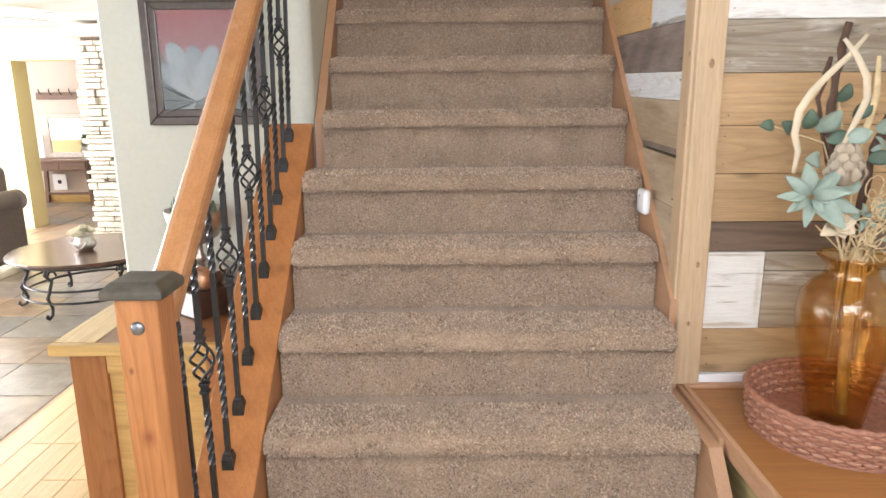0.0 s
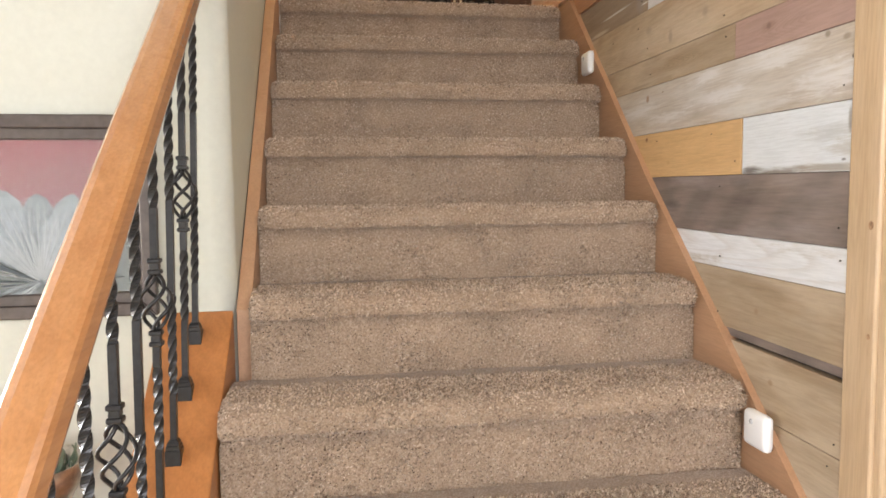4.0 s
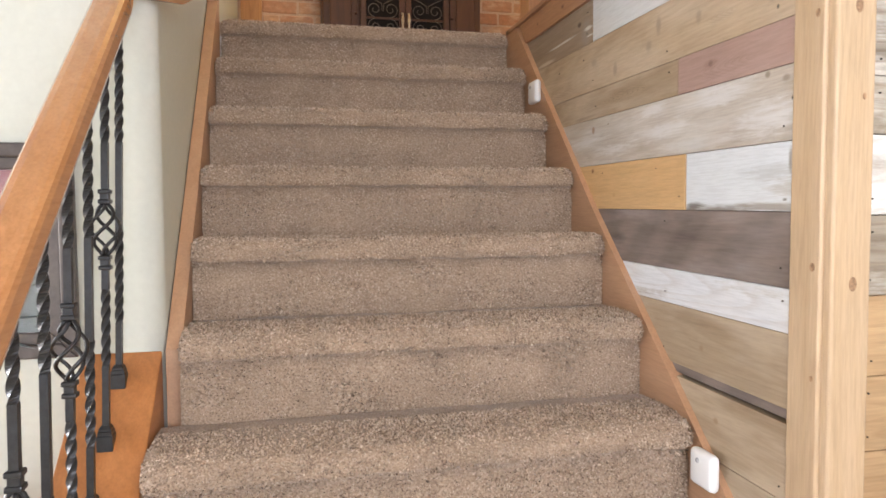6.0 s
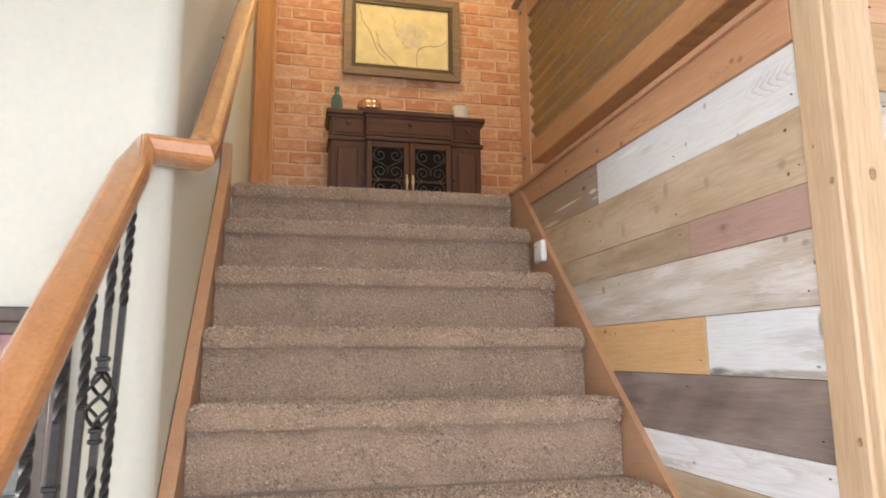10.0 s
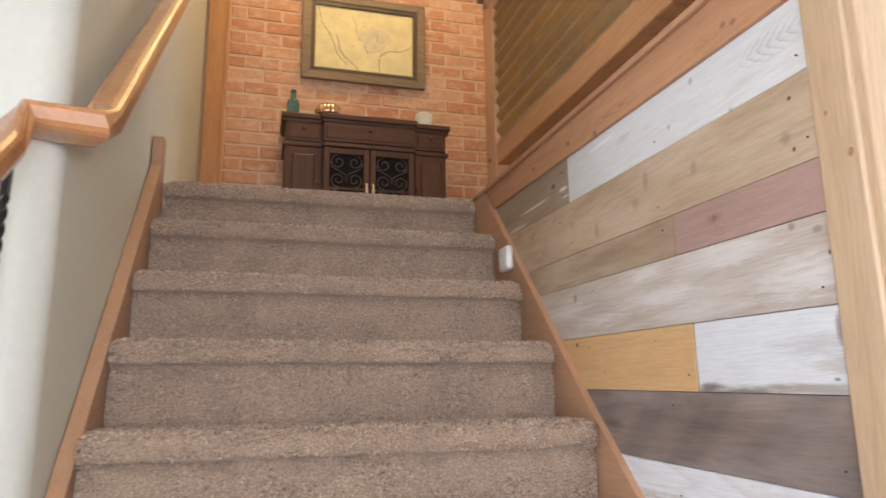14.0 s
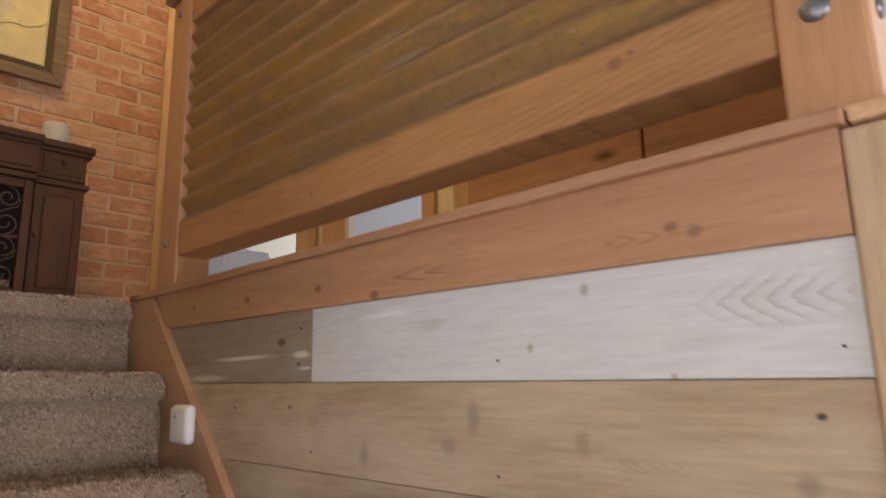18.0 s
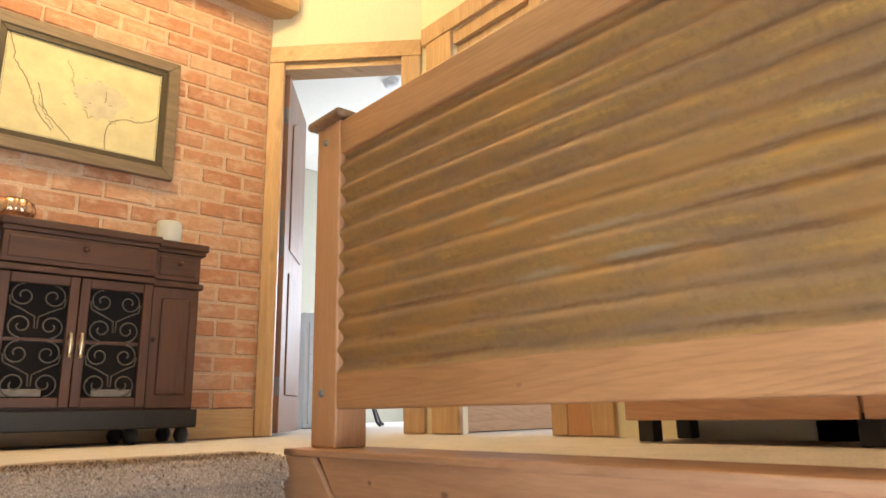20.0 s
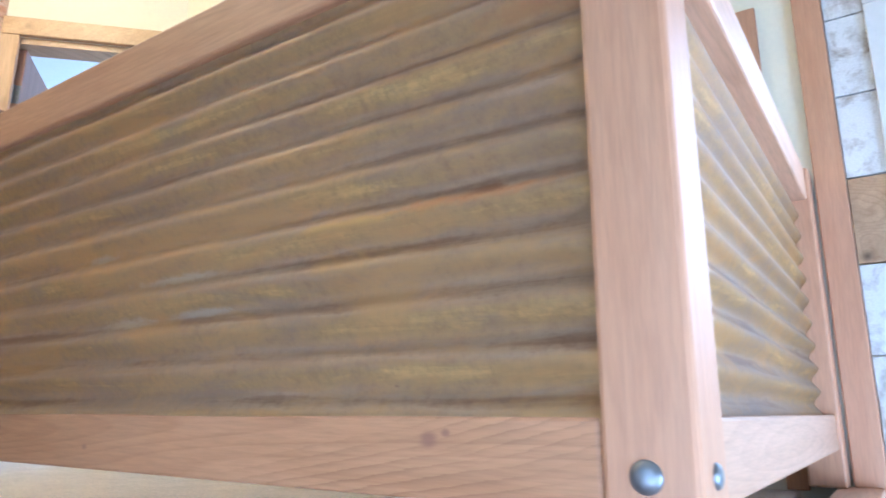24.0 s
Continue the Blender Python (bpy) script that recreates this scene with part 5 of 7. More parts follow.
vent = thing("wall_vent", "white louvred return-air vent on the cream wall", "vent", "", (1.55, 5.16, 4.9))
under(part("frame", across(0.03, 0.347, 4.832, 5.09, -0.008, -0.001, 0.002), SENSOR), vent)
# grey sheet painted in as the shadow between the vent slats
under(part("backing", across(0.048, 0.329, 4.85, 5.072, -0.0092, -0.0083), plain("vent_shadow_grey", (0.20, 0.20, 0.20), 0.8), None, "grey sheet for the shade between the slats"), vent)
for i in range(9):
    under(part("slat", across(0.05, 0.327, 4.855 + i * 0.025, 4.866 + i * 0.025, -0.016, -0.0095, 0.001), SENSOR), vent)

# opening in the hall's side wall
side_frame = structure("door_frame_side", box(WX - 0.02, WX + 0.002, 4.44, 4.63, UP, 4.43, 0.004), CASING, "alder casing round the side room opening", "door frame")
part("casing", box(WX - 0.02, WX + 0.002, 3.857, 3.93, UP, 4.43, 0.004), CASING, side_frame)
part("head_casing", box(WX - 0.024, WX + 0.002, 3.78, 4.66, 4.432, 4.53, 0.004), CASING, side_frame)
part("head_jamb", box(WX + 0.003, WX + 0.12, 3.93, 4.44, 4.36, 4.428), CASING, side_frame)
part("head_stop", box(WX + 0.03, WX + 0.07, 3.93, 4.44, 4.30, 4.359), CASING, side_frame)
part("casing", box(WX - 0.02, WX + 0.002, 3.65, 3.748, UP, 4.43, 0.004), CASING, side_frame)
structure("baseboard_rooms_between", box(2.066, 3.26, 4.594, 4.619, UP, UP + 0.13, 0.003), FIR_X, "knotty pine baseboard of the side room", "baseboard")
structure("baseboard_hall_strip", box(WX - 0.016, WX - 0.001, 3.750, 3.855, UP, UP + 0.13, 0.002), FIR_Z, "pine baseboard between two casings", "baseboard")
structure("baseboard_side_room", box(3.27, 3.298, 2.3, 4.6, UP, UP + 0.14, 0.004), CASING_X, "knotty pine baseboard in the side room", "baseboard")
structure("wall_side_room_near", box(3.30, 3.4, 2.21, 4.61, UP, 5.3), PAINT_BLUE, "cool white side room wall")

sideboard = thing("wooden_sideboard", "reddish plank-fronted wooden sideboard on dark feet", "sideboard", "", (1.87, 2.86, UP))
under(part("body", box(1.74, 2.02, 2.40, 3.42, UP + 0.075, UP + 0.6, 0.004), CEDAR_Y), sideboard)
for y0, y1 in ((2.41, 2.78), (2.79, 3.41)):
    under(part("front_board", box(1.722, 1.742, y0, y1, UP + 0.06, UP + 0.33, 0.003), CEDAR_Y), sideboard)
    under(part("front_board", box(1.722, 1.742, y0, y1, UP + 0.335, UP + 0.6, 0.003), CEDAR_Y), sideboard)
under(part("top", box(1.70, 2.025, 2.38, 3.44, UP + 0.6, UP + 0.625, 0.004), CEDAR_Y), sideboard)
for y in (2.46, 2.78, 3.36):
    for x in (1.77, 1.98):
        under(part("foot", box(x - 0.025, x + 0.025, y - 0.025, y + 0.025, UP, UP + 0.076, 0.004), BLACKWOOD), sideboard)

dresser = thing("white_dresser", "white bedroom dresser with black cup pulls", "dresser", "", (2.61, 6.6, UP))
under(part("body", box(2.40, 2.815, 6.45, 7.2, UP, UP + 0.8, 0.004), SENSOR), dresser)
for j in range(6):
    z = UP + 0.03 + 0.118 * j
    under(part("drawer", box(2.43, 2.805, 6.435, 6.452, z, z + 0.113, 0.003), SENSOR), dresser)
    under(part("pull", lathe([(0, 0.0), (0.026, 0.0), (0.024, 0.012), (0.014, 0.02), (0, 0.022)], 16, (2.676, 6.432, z + 0.06)), IRON, None, "black cup pull", True), dresser)
SX, SY = 2.774, 6.2
stool = thing("tripod_stool", "black iron tripod side table in the bedroom", "side table", "", (SX, SY, UP))
turned = [(0, 0.20), (0.018, 0.20), (0.024, 0.23), (0.027, 0.26), (0.022, 0.30), (0.013, 0.345), (0.024, 0.36), (0.024, 0.37), (0.012, 0.385), (0.011, 0.50), (0.022, 0.595), (0, 0.6)]
under(part("stem", lathe(turned, 20, (SX, SY, UP)), IRON, None, "turned black stem", True), stool)
for a in (20, 140, 260):
    c, s = math.cos(radians(a)), math.sin(radians(a))
    pts = [(SX + d * c, SY + d * s, UP + h) for d, h in ((0.0, 0.23), (0.04, 0.19), (0.09, 0.10), (0.14, 0.03), (0.18, 0.014))]
    under(part("leg", tube(pts, 0.012, 8), IRON, smooth=True), stool)
under(part("top", lathe([(0, 0.6), (0.17, 0.6), (0.175, 0.61), (0.17, 0.62), (0, 0.62)], 28, (SX, SY, UP)), IRON), stool)

structure("ceiling_bedroom", prism([(1.0, 4.62), (3.2, 5.1), (5.0, 5.1), (5.0, 5.18), (3.2, 5.18), (1.0, 4.70)], "y", 5.43, 8.19), CEILING, "sloped white bedroom ceiling", "ceiling")
detector = thing("smoke_detector", "round white smoke detector on the bedroom ceiling", "smoke detector", "", (2.763, 5.92, 4.945))
under(part("base", lathe([(0, 0.055), (0.065, 0.055), (0.065, 0.035), (0.0, 0.035)], 24, (2.763, 5.92, 4.945)), SENSOR), detector)
under(part("body", lathe([(0.056, 0.035), (0.05, 0.008), (0.03, 0.0), (0.0, 0.0)], 24, (2.763, 5.92, 4.945)), SENSOR, smooth=True), detector)

# hall lamp
LAMP = bpy.data.materials.new("warm_lamp_glass")
LAMP.use_nodes = True
LAMP.node_tree.nodes["Principled BSDF"].inputs["Emission Color"].default_value = (1.0, 0.74, 0.42, 1)
LAMP.node_tree.nodes["Principled BSDF"].inputs["Emission Strength"].default_value = 4.0
lamp = thing("ceiling_lamp", "round frosted glass ceiling lamp giving warm light", "ceiling lamp", "", (0.5, 4.35, 5.3))
under(part("pan", lathe([(0, 0.0), (0.17, 0.0), (0.17, -0.03), (0, -0.03)], 28, (0.5, 4.35, 5.3)), BOLT), lamp)
under(part("glass", lathe([(0.155, -0.03), (0.15, -0.06), (0.10, -0.10), (0.0, -0.115)], 28, (0.5, 4.35, 5.3)), LAMP, smooth=True), lamp)
bulb = bpy.data.lights.new("hall_bulb", "POINT")
bulb.energy, bulb.color, bulb.shadow_soft_size = 62, WARM, 0.12
new("hall_bulb", bulb).location = (0.5, 4.35, 5.12)

# ---- sideboard with iron grilles ----
CX0, CX1, CF = 0.125, 1.045, 4.955
cab = thing("grille_cabinet", "dark mahogany breakfront cabinet with scrolled iron grille doors", "cabinet", "", (0.585, 5.1, UP))
M0, M1 = 0.335, 0.845
ZT = 3.285
under(part("back_body", box(CX0, CX1, CF + 0.02, 5.226, 2.60, ZT - 0.03, 0.003), DARKWOOD), cab)
# near-black sheet paints the shade inside the cabinet, behind the grilles
under(part("interior", box(M0 + 0.02, M1 - 0.02, CF + 0.004, CF + 0.021, 2.64, 3.09), plain("cabinet_interior_shade", (0.006, 0.004, 0.004), 0.95, 0, 0.1, 20, 0)), cab)
top_pts = [(CX0 - 0.025, CF - 0.01), (M0 - 0.02, CF - 0.01), (M0 - 0.02, CF - 0.045), (M1 + 0.02, CF - 0.045), (M1 + 0.02, CF - 0.01), (CX1 + 0.025, CF - 0.01), (CX1 + 0.025, 5.226), (CX0 - 0.025, 5.226)]
under(part("top", prism(top_pts, "z", ZT - 0.03, ZT, 0.006), DARKWOOD_X), cab)
under(part("cornice", prism([(x + (0.008 if x < 0.5 else -0.008), y + (0.012 if y < 5 else 0)) for x, y in top_pts], "z", ZT - 0.048, ZT - 0.029, 0.004), DARKWOOD_X), cab)
mid_pts = [(x + (0.012 if x < 0.5 else -0.012), y + (0.01 if y < 5 else 0)) for x, y in top_pts]
under(part("moulding", prism(mid_pts, "z", 3.095, 3.118, 0.005), DARKWOOD_X), cab)


def drawer(x0, x1, f):
    d = under(part("drawer", box(x0, x1, f, f + 0.03, 3.125, ZT - 0.05, 0.003), DARKWOOD_X), cab)
    rim = box(x0 + 0.018, x1 - 0.018, f - 0.005, f + 0.004, 3.142, ZT - 0.066, 0.004)
    p = part("raised_field", rim, DARKWOOD_X)
    p.parent = d
    k = lathe([(0.004, 0), (0.004, 0.012), (0.011, 0.016), (0.012, 0.022), (0.007, 0.027), (0, 0.028)], 16)
    bmesh.ops.transform(k, matrix=Matrix.Translation(((x0 + x1) / 2, f - 0.004, 3.192)) @ pose(0, 0, 0, 90), verts=k.verts)
    part("knob", k, DARKWOOD, d, "round dark wooden knob", True)


drawer(CX0 + 0.004, M0 - 0.012, CF + 0.005)
drawer(M0 - 0.006, M1 + 0.006, CF - 0.032)
drawer(M1 + 0.012, CX1 - 0.004, CF + 0.005)
for x0, x1 in ((CX0 + 0.004, M0 - 0.012), (M1 + 0.012, CX1 - 0.004)):
    d = under(part("side_door", box(x0, x1, CF + 0.005, CF + 0.03, 2.62, 3.092, 0.003), DARKWOOD), cab)
    part("raised_panel", box(x0 + 0.035, x1 - 0.035, CF - 0.004, CF + 0.008, 2.67, 3.05, 0.008), DARKWOOD, d)
    k = lathe([(0.003, 0), (0.003, 0.01), (0.009, 0.014), (0.006, 0.02), (0, 0.021)], 12)
    bmesh.ops.transform(k, matrix=Matrix.Translation((x0 + 0.012 if x0 > 0.5 else x1 - 0.012, CF + 0.005, 2.88)) @ pose(0, 0, 0, 90), verts=k.verts)
    part("knob", k, DARKWOOD, d, "small dark knob", True)
BRASS = plain("aged_brass", (0.74, 0.62, 0.42), 0.3, 0.9, 0.2, 80, 0.1)
GRILLE = plain("grey_iron_scroll", (0.12, 0.105, 0.09), 0.45, 0.5, 0.2, 60, 0.1)


def spiral(cx, cz, r, turns, start, sign, y, n=30):
    pts = []
    for i in range(n + 1):
        u = i / n
        a = start + sign * 2 * math.pi * turns * u
        rr = r * (1 - 0.78 * u)
        pts.append((cx + rr * math.cos(a), y, cz + rr * math.sin(a)))
    return pts


def grille_door(x0, x1, pull_right):
    f = CF - 0.03
    d = under(part("grille_door", box(x0, x0 + 0.032, f, f + 0.024, 2.625, 3.09, 0.003), DARKWOOD), cab)
    part("stile", box(x1 - 0.032, x1, f, f + 0.024, 2.625, 3.09, 0.003), DARKWOOD, d)
    part("rail", box(x0 + 0.033, x1 - 0.033, f + 0.001, f + 0.023, 2.625, 2.66, 0.003), DARKWOOD_X, d)
    part("rail", box(x0 + 0.033, x1 - 0.033, f + 0.001, f + 0.023, 3.055, 3.09, 0.003), DARKWOOD_X, d)
    part("rail", box(x0 + 0.033, x1 - 0.033, f + 0.010, f + 0.02, 2.852, 2.864, 0.001), DARKWOOD_X, d)
    xm, hw, y = (x0 + x1) / 2, (x1 - x0) / 2 - 0.034, f + 0.010
    r = hw * 0.46
    for zc in (2.958, 2.758):
        for sx in (-1, 1):
            for sz in (-1, 1):
                cx, cz = xm + sx * hw * 0.5, zc + sz * 0.052
                sp = spiral(cx, cz, r, 1.35, math.pi / 2 * sz if sz > 0 else -math.pi / 2, -sx * sz, y)
                part("scroll", tube(sp, 0.0028, 6), GRILLE, d, smooth=True)
            s_curve = [(xm + sx * (hw * 0.96), y, zc + 0.05), (xm + sx * hw * 0.9, y, zc + 0.02), (xm + sx * hw * 0.45, y, zc), (xm + sx * 0.006, y, zc - 0.02), (xm + sx * 0.004, y, zc - 0.06)]
            part("scroll", tube(s_curve, 0.0028, 6), GRILLE, d, smooth=True)
    px = x1 - 0.016 if pull_right else x0 + 0.016
    plate = part("pull_plate", lathe([(0, 0.0), (0.008, 0), (0.008, 0.003), (0, 0.004)], 12, (0, 0, 0)), BRASS, d)
    plate.data.transform(Matrix.Translation((px, f, 2.852)) @ pose(0, 0, 0, 90))
    pl = [(px, f - 0.006, 2.885), (px, f - 0.014, 2.875), (px, f - 0.015, 2.845), (px, f - 0.012, 2.815), (px, f - 0.008, 2.80)]
    part("pull", tube(pl, [0.007, 0.0055, 0.010, 0.0055, 0.008], 10), BRASS, d, "aged brass drop pull", True)


grille_door(M0, (M0 + M1) / 2 - 0.002, True)
grille_door((M0 + M1) / 2 + 0.002, M1, False)
pl_pts = [(x + (0.01 if x < 0.5 else -0.01), y) for x, y in top_pts]
under(part("plinth", prism(pl_pts, "z", 2.545, 2.615, 0.006), BLACKWOOD), cab)
for x in (CX0 + 0.03, M0 + 0.02, M1 - 0.02, CX1 - 0.03):
    for y in (CF + 0.03, 5.18):
        under(part("bun_foot", lathe([(0.018, 0.055), (0.026, 0.045), (0.030, 0.025), (0.022, 0.006), (0.016, 0.0), (0, 0)], 16, (x, y, UP)), BLACKWOOD, smooth=True), cab)
for x in (M0 + 0.10, M1 - 0.11):
    linen = thing("folded_linen", "folded grey linen lying inside the cabinet", "linen", "folded linen", (x, CF, 2.64))
    under(part("cloth", box(x - 0.07, x + 0.07, CF - 0.004, CF + 0.003, 2.664, 2.69, 0.002), plain("grey_linen", (0.28, 0.25, 0.22), 0.9, 0, 0.2, 60, 0.3)), linen)

# on the cabinet
GLASS_T = mat("teal_bottle_glass")
GLASS_T[3].inputs["Base Color"].default_value = (0.12, 0.32, 0.34, 1)
GLASS_T[3].inputs["Transmission Weight"].default_value = 0.75
GLASS_T[3].inputs["Roughness"].default_value = 0.08
bottle = thing("glass_bottle", "tall teal glass bottle standing on the cabinet", "bottle", "", (0.165, 5.07, ZT))
under(part("body", lathe([(0, 0), (0.034, 0), (0.036, 0.01), (0.036, 0.10), (0.028, 0.12), (0.014, 0.135), (0.013, 0.165), (0.017, 0.17), (0.017, 0.182), (0.010, 0.182)], 28, (0.165, 5.07, ZT)), GLASS_T[0], smooth=True), bottle)
COPPER = plain("mercury_copper_glass", (0.72, 0.46, 0.30), 0.14, 0.95, 0.1, 40, 0)
globe = thing("ribbed_votive", "ribbed copper mercury-glass votive bowl", "votive", "", (0.36, 5.02, ZT))
bmv = lathe([(0.035, 0), (0.062, 0.015), (0.073, 0.042), (0.065, 0.072), (0.048, 0.084), (0.042, 0.08)], 64, (0.36, 5.02, ZT))
for i, v in enumerate(bmv.verts):
    a = math.atan2(v.co.y - 5.02, v.co.x - 0.36)
    k = 1 + 0.05 * math.cos(a * 16)
    v.co.x, v.co.y = 0.36 + (v.co.x - 0.36) * k, 5.02 + (v.co.y - 5.02) * k
under(part("bowl", bmv, COPPER, smooth=True), globe)
candle = thing("pillar_candle", "short grey-white pillar candle on the cabinet", "candle", "", (0.93, 5.06, ZT))
WAX = plain("grey_white_wax", (0.62, 0.62, 0.58), 0.5, 0, 0.05, 30, 0.05)
under(part("wax", lathe([(0, 0), (0.049, 0), (0.051, 0.004), (0.051, 0.097), (0.047, 0.104), (0.025, 0.099), (0, 0.097)], 28, (0.935, 5.06, ZT)), WAX, smooth=True), candle)
under(part("wick", tube([(0.935, 5.06, ZT + 0.094), (0.936, 5.06, ZT + 0.103)], 0.0015, 6), BLACKWOOD), candle)

# ---- framed map ----
FRAME_G = wood("grey_brown_frame", (0.20, 0.14, 0.085), (0.30, 0.22, 0.14), "x", 0.55, 0.0)
FRAME_D = plain("dark_olive_frame", (0.075, 0.055, 0.026), 0.4, 0, 0.2, 60, 0.1)
PAPER = plain("aged_map_paper", (0.68, 0.61, 0.35), 0.7, 0, 0.10, 14, 0.02)
INK = plain("brown_map_ink", (0.22, 0.17, 0.09), 0.8, 0, 0.1, 30, 0)
WASH = plain("faded_map_wash", (0.62, 0.56, 0.39), 0.8, 0, 0.12, 20, 0)


def picture_frame(parent, x0, x1, z0, z1, y, w, depth, material, name="frame_side"):
    for a, b, c, d in ((x0, x1, z0, z0 + w), (x0, x1, z1 - w, z1)):
        bm = prism([(x0, c if c == z0 else d), (x1, c if c == z0 else d), (x1 - w, (d if c == z0 else c)), (x0 + w, (d if c == z0 else c))], "y", y - depth, y, 0.004)
        under(part(name, bm, material), parent)
    for xa, xb in ((x0, x0 + w), (x1, x1 - w)):
        bm = prism([(xa, z0), (xa, z1), (xb, z1 - w), (xb, z0 + w)], "y", y - depth, y, 0.004)
        under(part(name, bm, material), parent)


wmap = thing("framed_map", "old map on cream paper in a grey-brown wooden frame", "framed map", "", (0.595, 5.22, 3.9))
picture_frame(wmap, 0.210, 0.983, 3.628, 4.205, 5.235, 0.052, 0.03, FRAME_G)
picture_frame(wmap, 0.256, 0.937, 3.674, 4.159, 5.235, 0.032, 0.024, FRAME_D, "inner_frame_side")
under(part("map_sheet", box(0.280, 0.912, 5.222, 5.236, 3.698, 4.136), PAPER), wmap)
lines = {
    "coast": ((0.300, 4.126), (0.309, 4.090), (0.322, 4.055), (0.322, 4.02), (0.338, 3.992), (0.368, 3.950), (0.393, 3.908), (0.406, 3.870), (0.416, 3.838), (0.445, 3.790), (0.484, 3.743)),
    "peninsula": ((0.420, 3.935), (0.430, 3.905), (0.449, 3.833), (0.470, 3.805), (0.500, 3.775), (0.528, 3.745), (0.560, 3.718)),
    "gulf": ((0.427, 3.892), (0.432, 3.850), (0.462, 3.795), (0.490, 3.755)),
    "range": ((0.516, 4.075), (0.530, 4.045), (0.545, 4.025), (0.538, 3.985), (0.551, 3.965)),
    "river": ((0.590, 3.872), (0.606, 3.862), (0.616, 3.838), (0.634, 3.850)),
    "south_coast": ((0.895, 3.918), (0.865, 3.888), (0.840, 3.880), (0.805, 3.866), (0.768, 3.872), (0.732, 3.858), (0.706, 3.838), (0.693, 3.812), (0.686, 3.770), (0.693, 3.716)),
    "valley": ((0.672, 3.975), (0.678, 3.945), (0.672, 3.92)),
    "border": ((0.288, 3.706), (0.904, 3.706), (0.904, 4.128), (0.288, 4.128), (0.288, 3.706)),
    "inner_border": ((0.294, 3.712), (0.898, 3.712), (0.898, 4.122), (0.294, 4.122), (0.294, 3.712)),
}
for name_, pts in lines.items():
    fine_pts = []
    j = 0.0 if "border" in name_ else 0.004
    for (u0, v0), (u1, v1) in zip(pts, pts[1:]):
        for i in range(6):
            t = i / 6
            fine_pts.append((u0 + (u1 - u0) * t + random.uniform(-j, j), 5.2212, v0 + (v1 - v0) * t + random.uniform(-j, j)))
    fine_pts.append((pts[-1][0], 5.2212, pts[-1][1]))
    under(part("ink_line", tube(fine_pts, 0.0008 if "border" in name_ else 0.0020 if "coast" in name_ or name_ == "peninsula" else 0.0012, 4), INK), wmap)
# the shaded interior narrows towards the river mouth
blob = []
for i in range(32):
    a = 2 * math.pi * i / 32
    narrow = 1 - 0.45 * max(0.0, -math.sin(a))
    blob.append((0.66 + 0.105 * math.cos(a) * narrow * (1 + 0.16 * math.sin(5 * a)), 3.925 + 0.085 * math.sin(a) * (1 + 0.12 * math.cos(7 * a))))
under(part("tinted_land", prism(blob, "y", 5.2217, 5.2219), WASH), wmap)
for i in range(26):
    u, v = random.uniform(0.50, 0.86), random.uniform(3.80, 4.08)
    under(part("lettering_bar", box(u, u + random.uniform(0.006, 0.022), 5.2212, 5.2215, v, v + 0.002), WASH if i % 2 else INK), wmap)

# ---- bench with the vase ----
bench = thing("bench", "built-in wooden bench with a raised edging beside the stairs", "bench", "", (1.6, 1.2, 0))
under(part("top", box(0.893, 2.34, 0.35, 2.055, 0.628, 0.652, 0.002), BENCH), bench)
under(part("edging", box(0.878, 0.893, 0.335, 2.055, 0.61, 0.664, 0.003), SKIRT), bench)
under(part("edging", box(0.893, 2.34, 0.335, 0.35, 0.61, 0.664, 0.003), SKIRT), bench)
under(part("edging", box(0.893, 2.34, 2.030, 2.054, 0.652, 0.664, 0.002), SKIRT), bench)
under(part("side_panel", box(0.905, 0.93, 0.36, 2.05, 0.0, 0.627), wood("olive_bench_panel", (0.36, 0.29, 0.13), (0.48, 0.40, 0.2), "y", 0.6, 0.2), None, "olive-stained side panel"), bench)
under(part("front_panel", box(0.93, 2.34, 0.37, 0.395, 0.0, 0.627), TAN_X), bench)
for y0, y1 in ((0.36, 0.45), (1.16, 1.25), (1.95, 2.05)):
    under(part("stile", box(0.888, 0.906, y0, y1, 0.0, 0.609, 0.002), SKIRT), bench)

VC = (1.20, 1.79)
WICKER = plain("red_brown_wicker", (0.34, 0.15, 0.095), 0.55, 0, 0.35, 60, 0.2)
basket = thing("wicker_tray", "round reddish-brown woven wicker tray on the bench", "tray", "", (VC[0] + 0.03, VC[1], 0.652))
BX, BY, RX, RY = VC[0] + 0.02, VC[1] - 0.015, 0.252, 0.232
under(part("base", lathe([(0, 0.006), (0.97, 0.006), (0.98, 0.0), (0, 0.0)], 48, (BX, BY, 0.652), RX, RY), WICKER), basket)
WICKER_PALE = plain("pale_wicker_strand", (0.50, 0.27, 0.18), 0.5, 0, 0.3, 60, 0.2)
for row in range(11):
    z = 0.660 + row * 0.0086
    pts, n = [], 240
    for i in range(n + 1):
        a = 2 * math.pi * i / n
        wv = 0.0045 * math.cos(40 * a + math.pi * (row % 2))
        k = 0.955 + 0.0044 * row
        pts.append((BX + (RX * k + wv) * math.cos(a), BY + (RY * k + wv) * math.sin(a), z))
    under(part("weave", tube(pts, 0.0050, 6), WICKER_PALE if row % 3 == 1 else WICKER, smooth=True), basket)
for i in range(80):
    a = 2 * math.pi * i / 80
    c, s_ = math.cos(a), math.sin(a)
    pts = [(BX + RX * k * c, BY + RY * k * s_, z) for k, z in ((0.95, 0.656), (0.975, 0.70), (1.0, 0.752))]
    under(part("stake", tube(pts, 0.0034, 5), WICKER, smooth=True), basket)
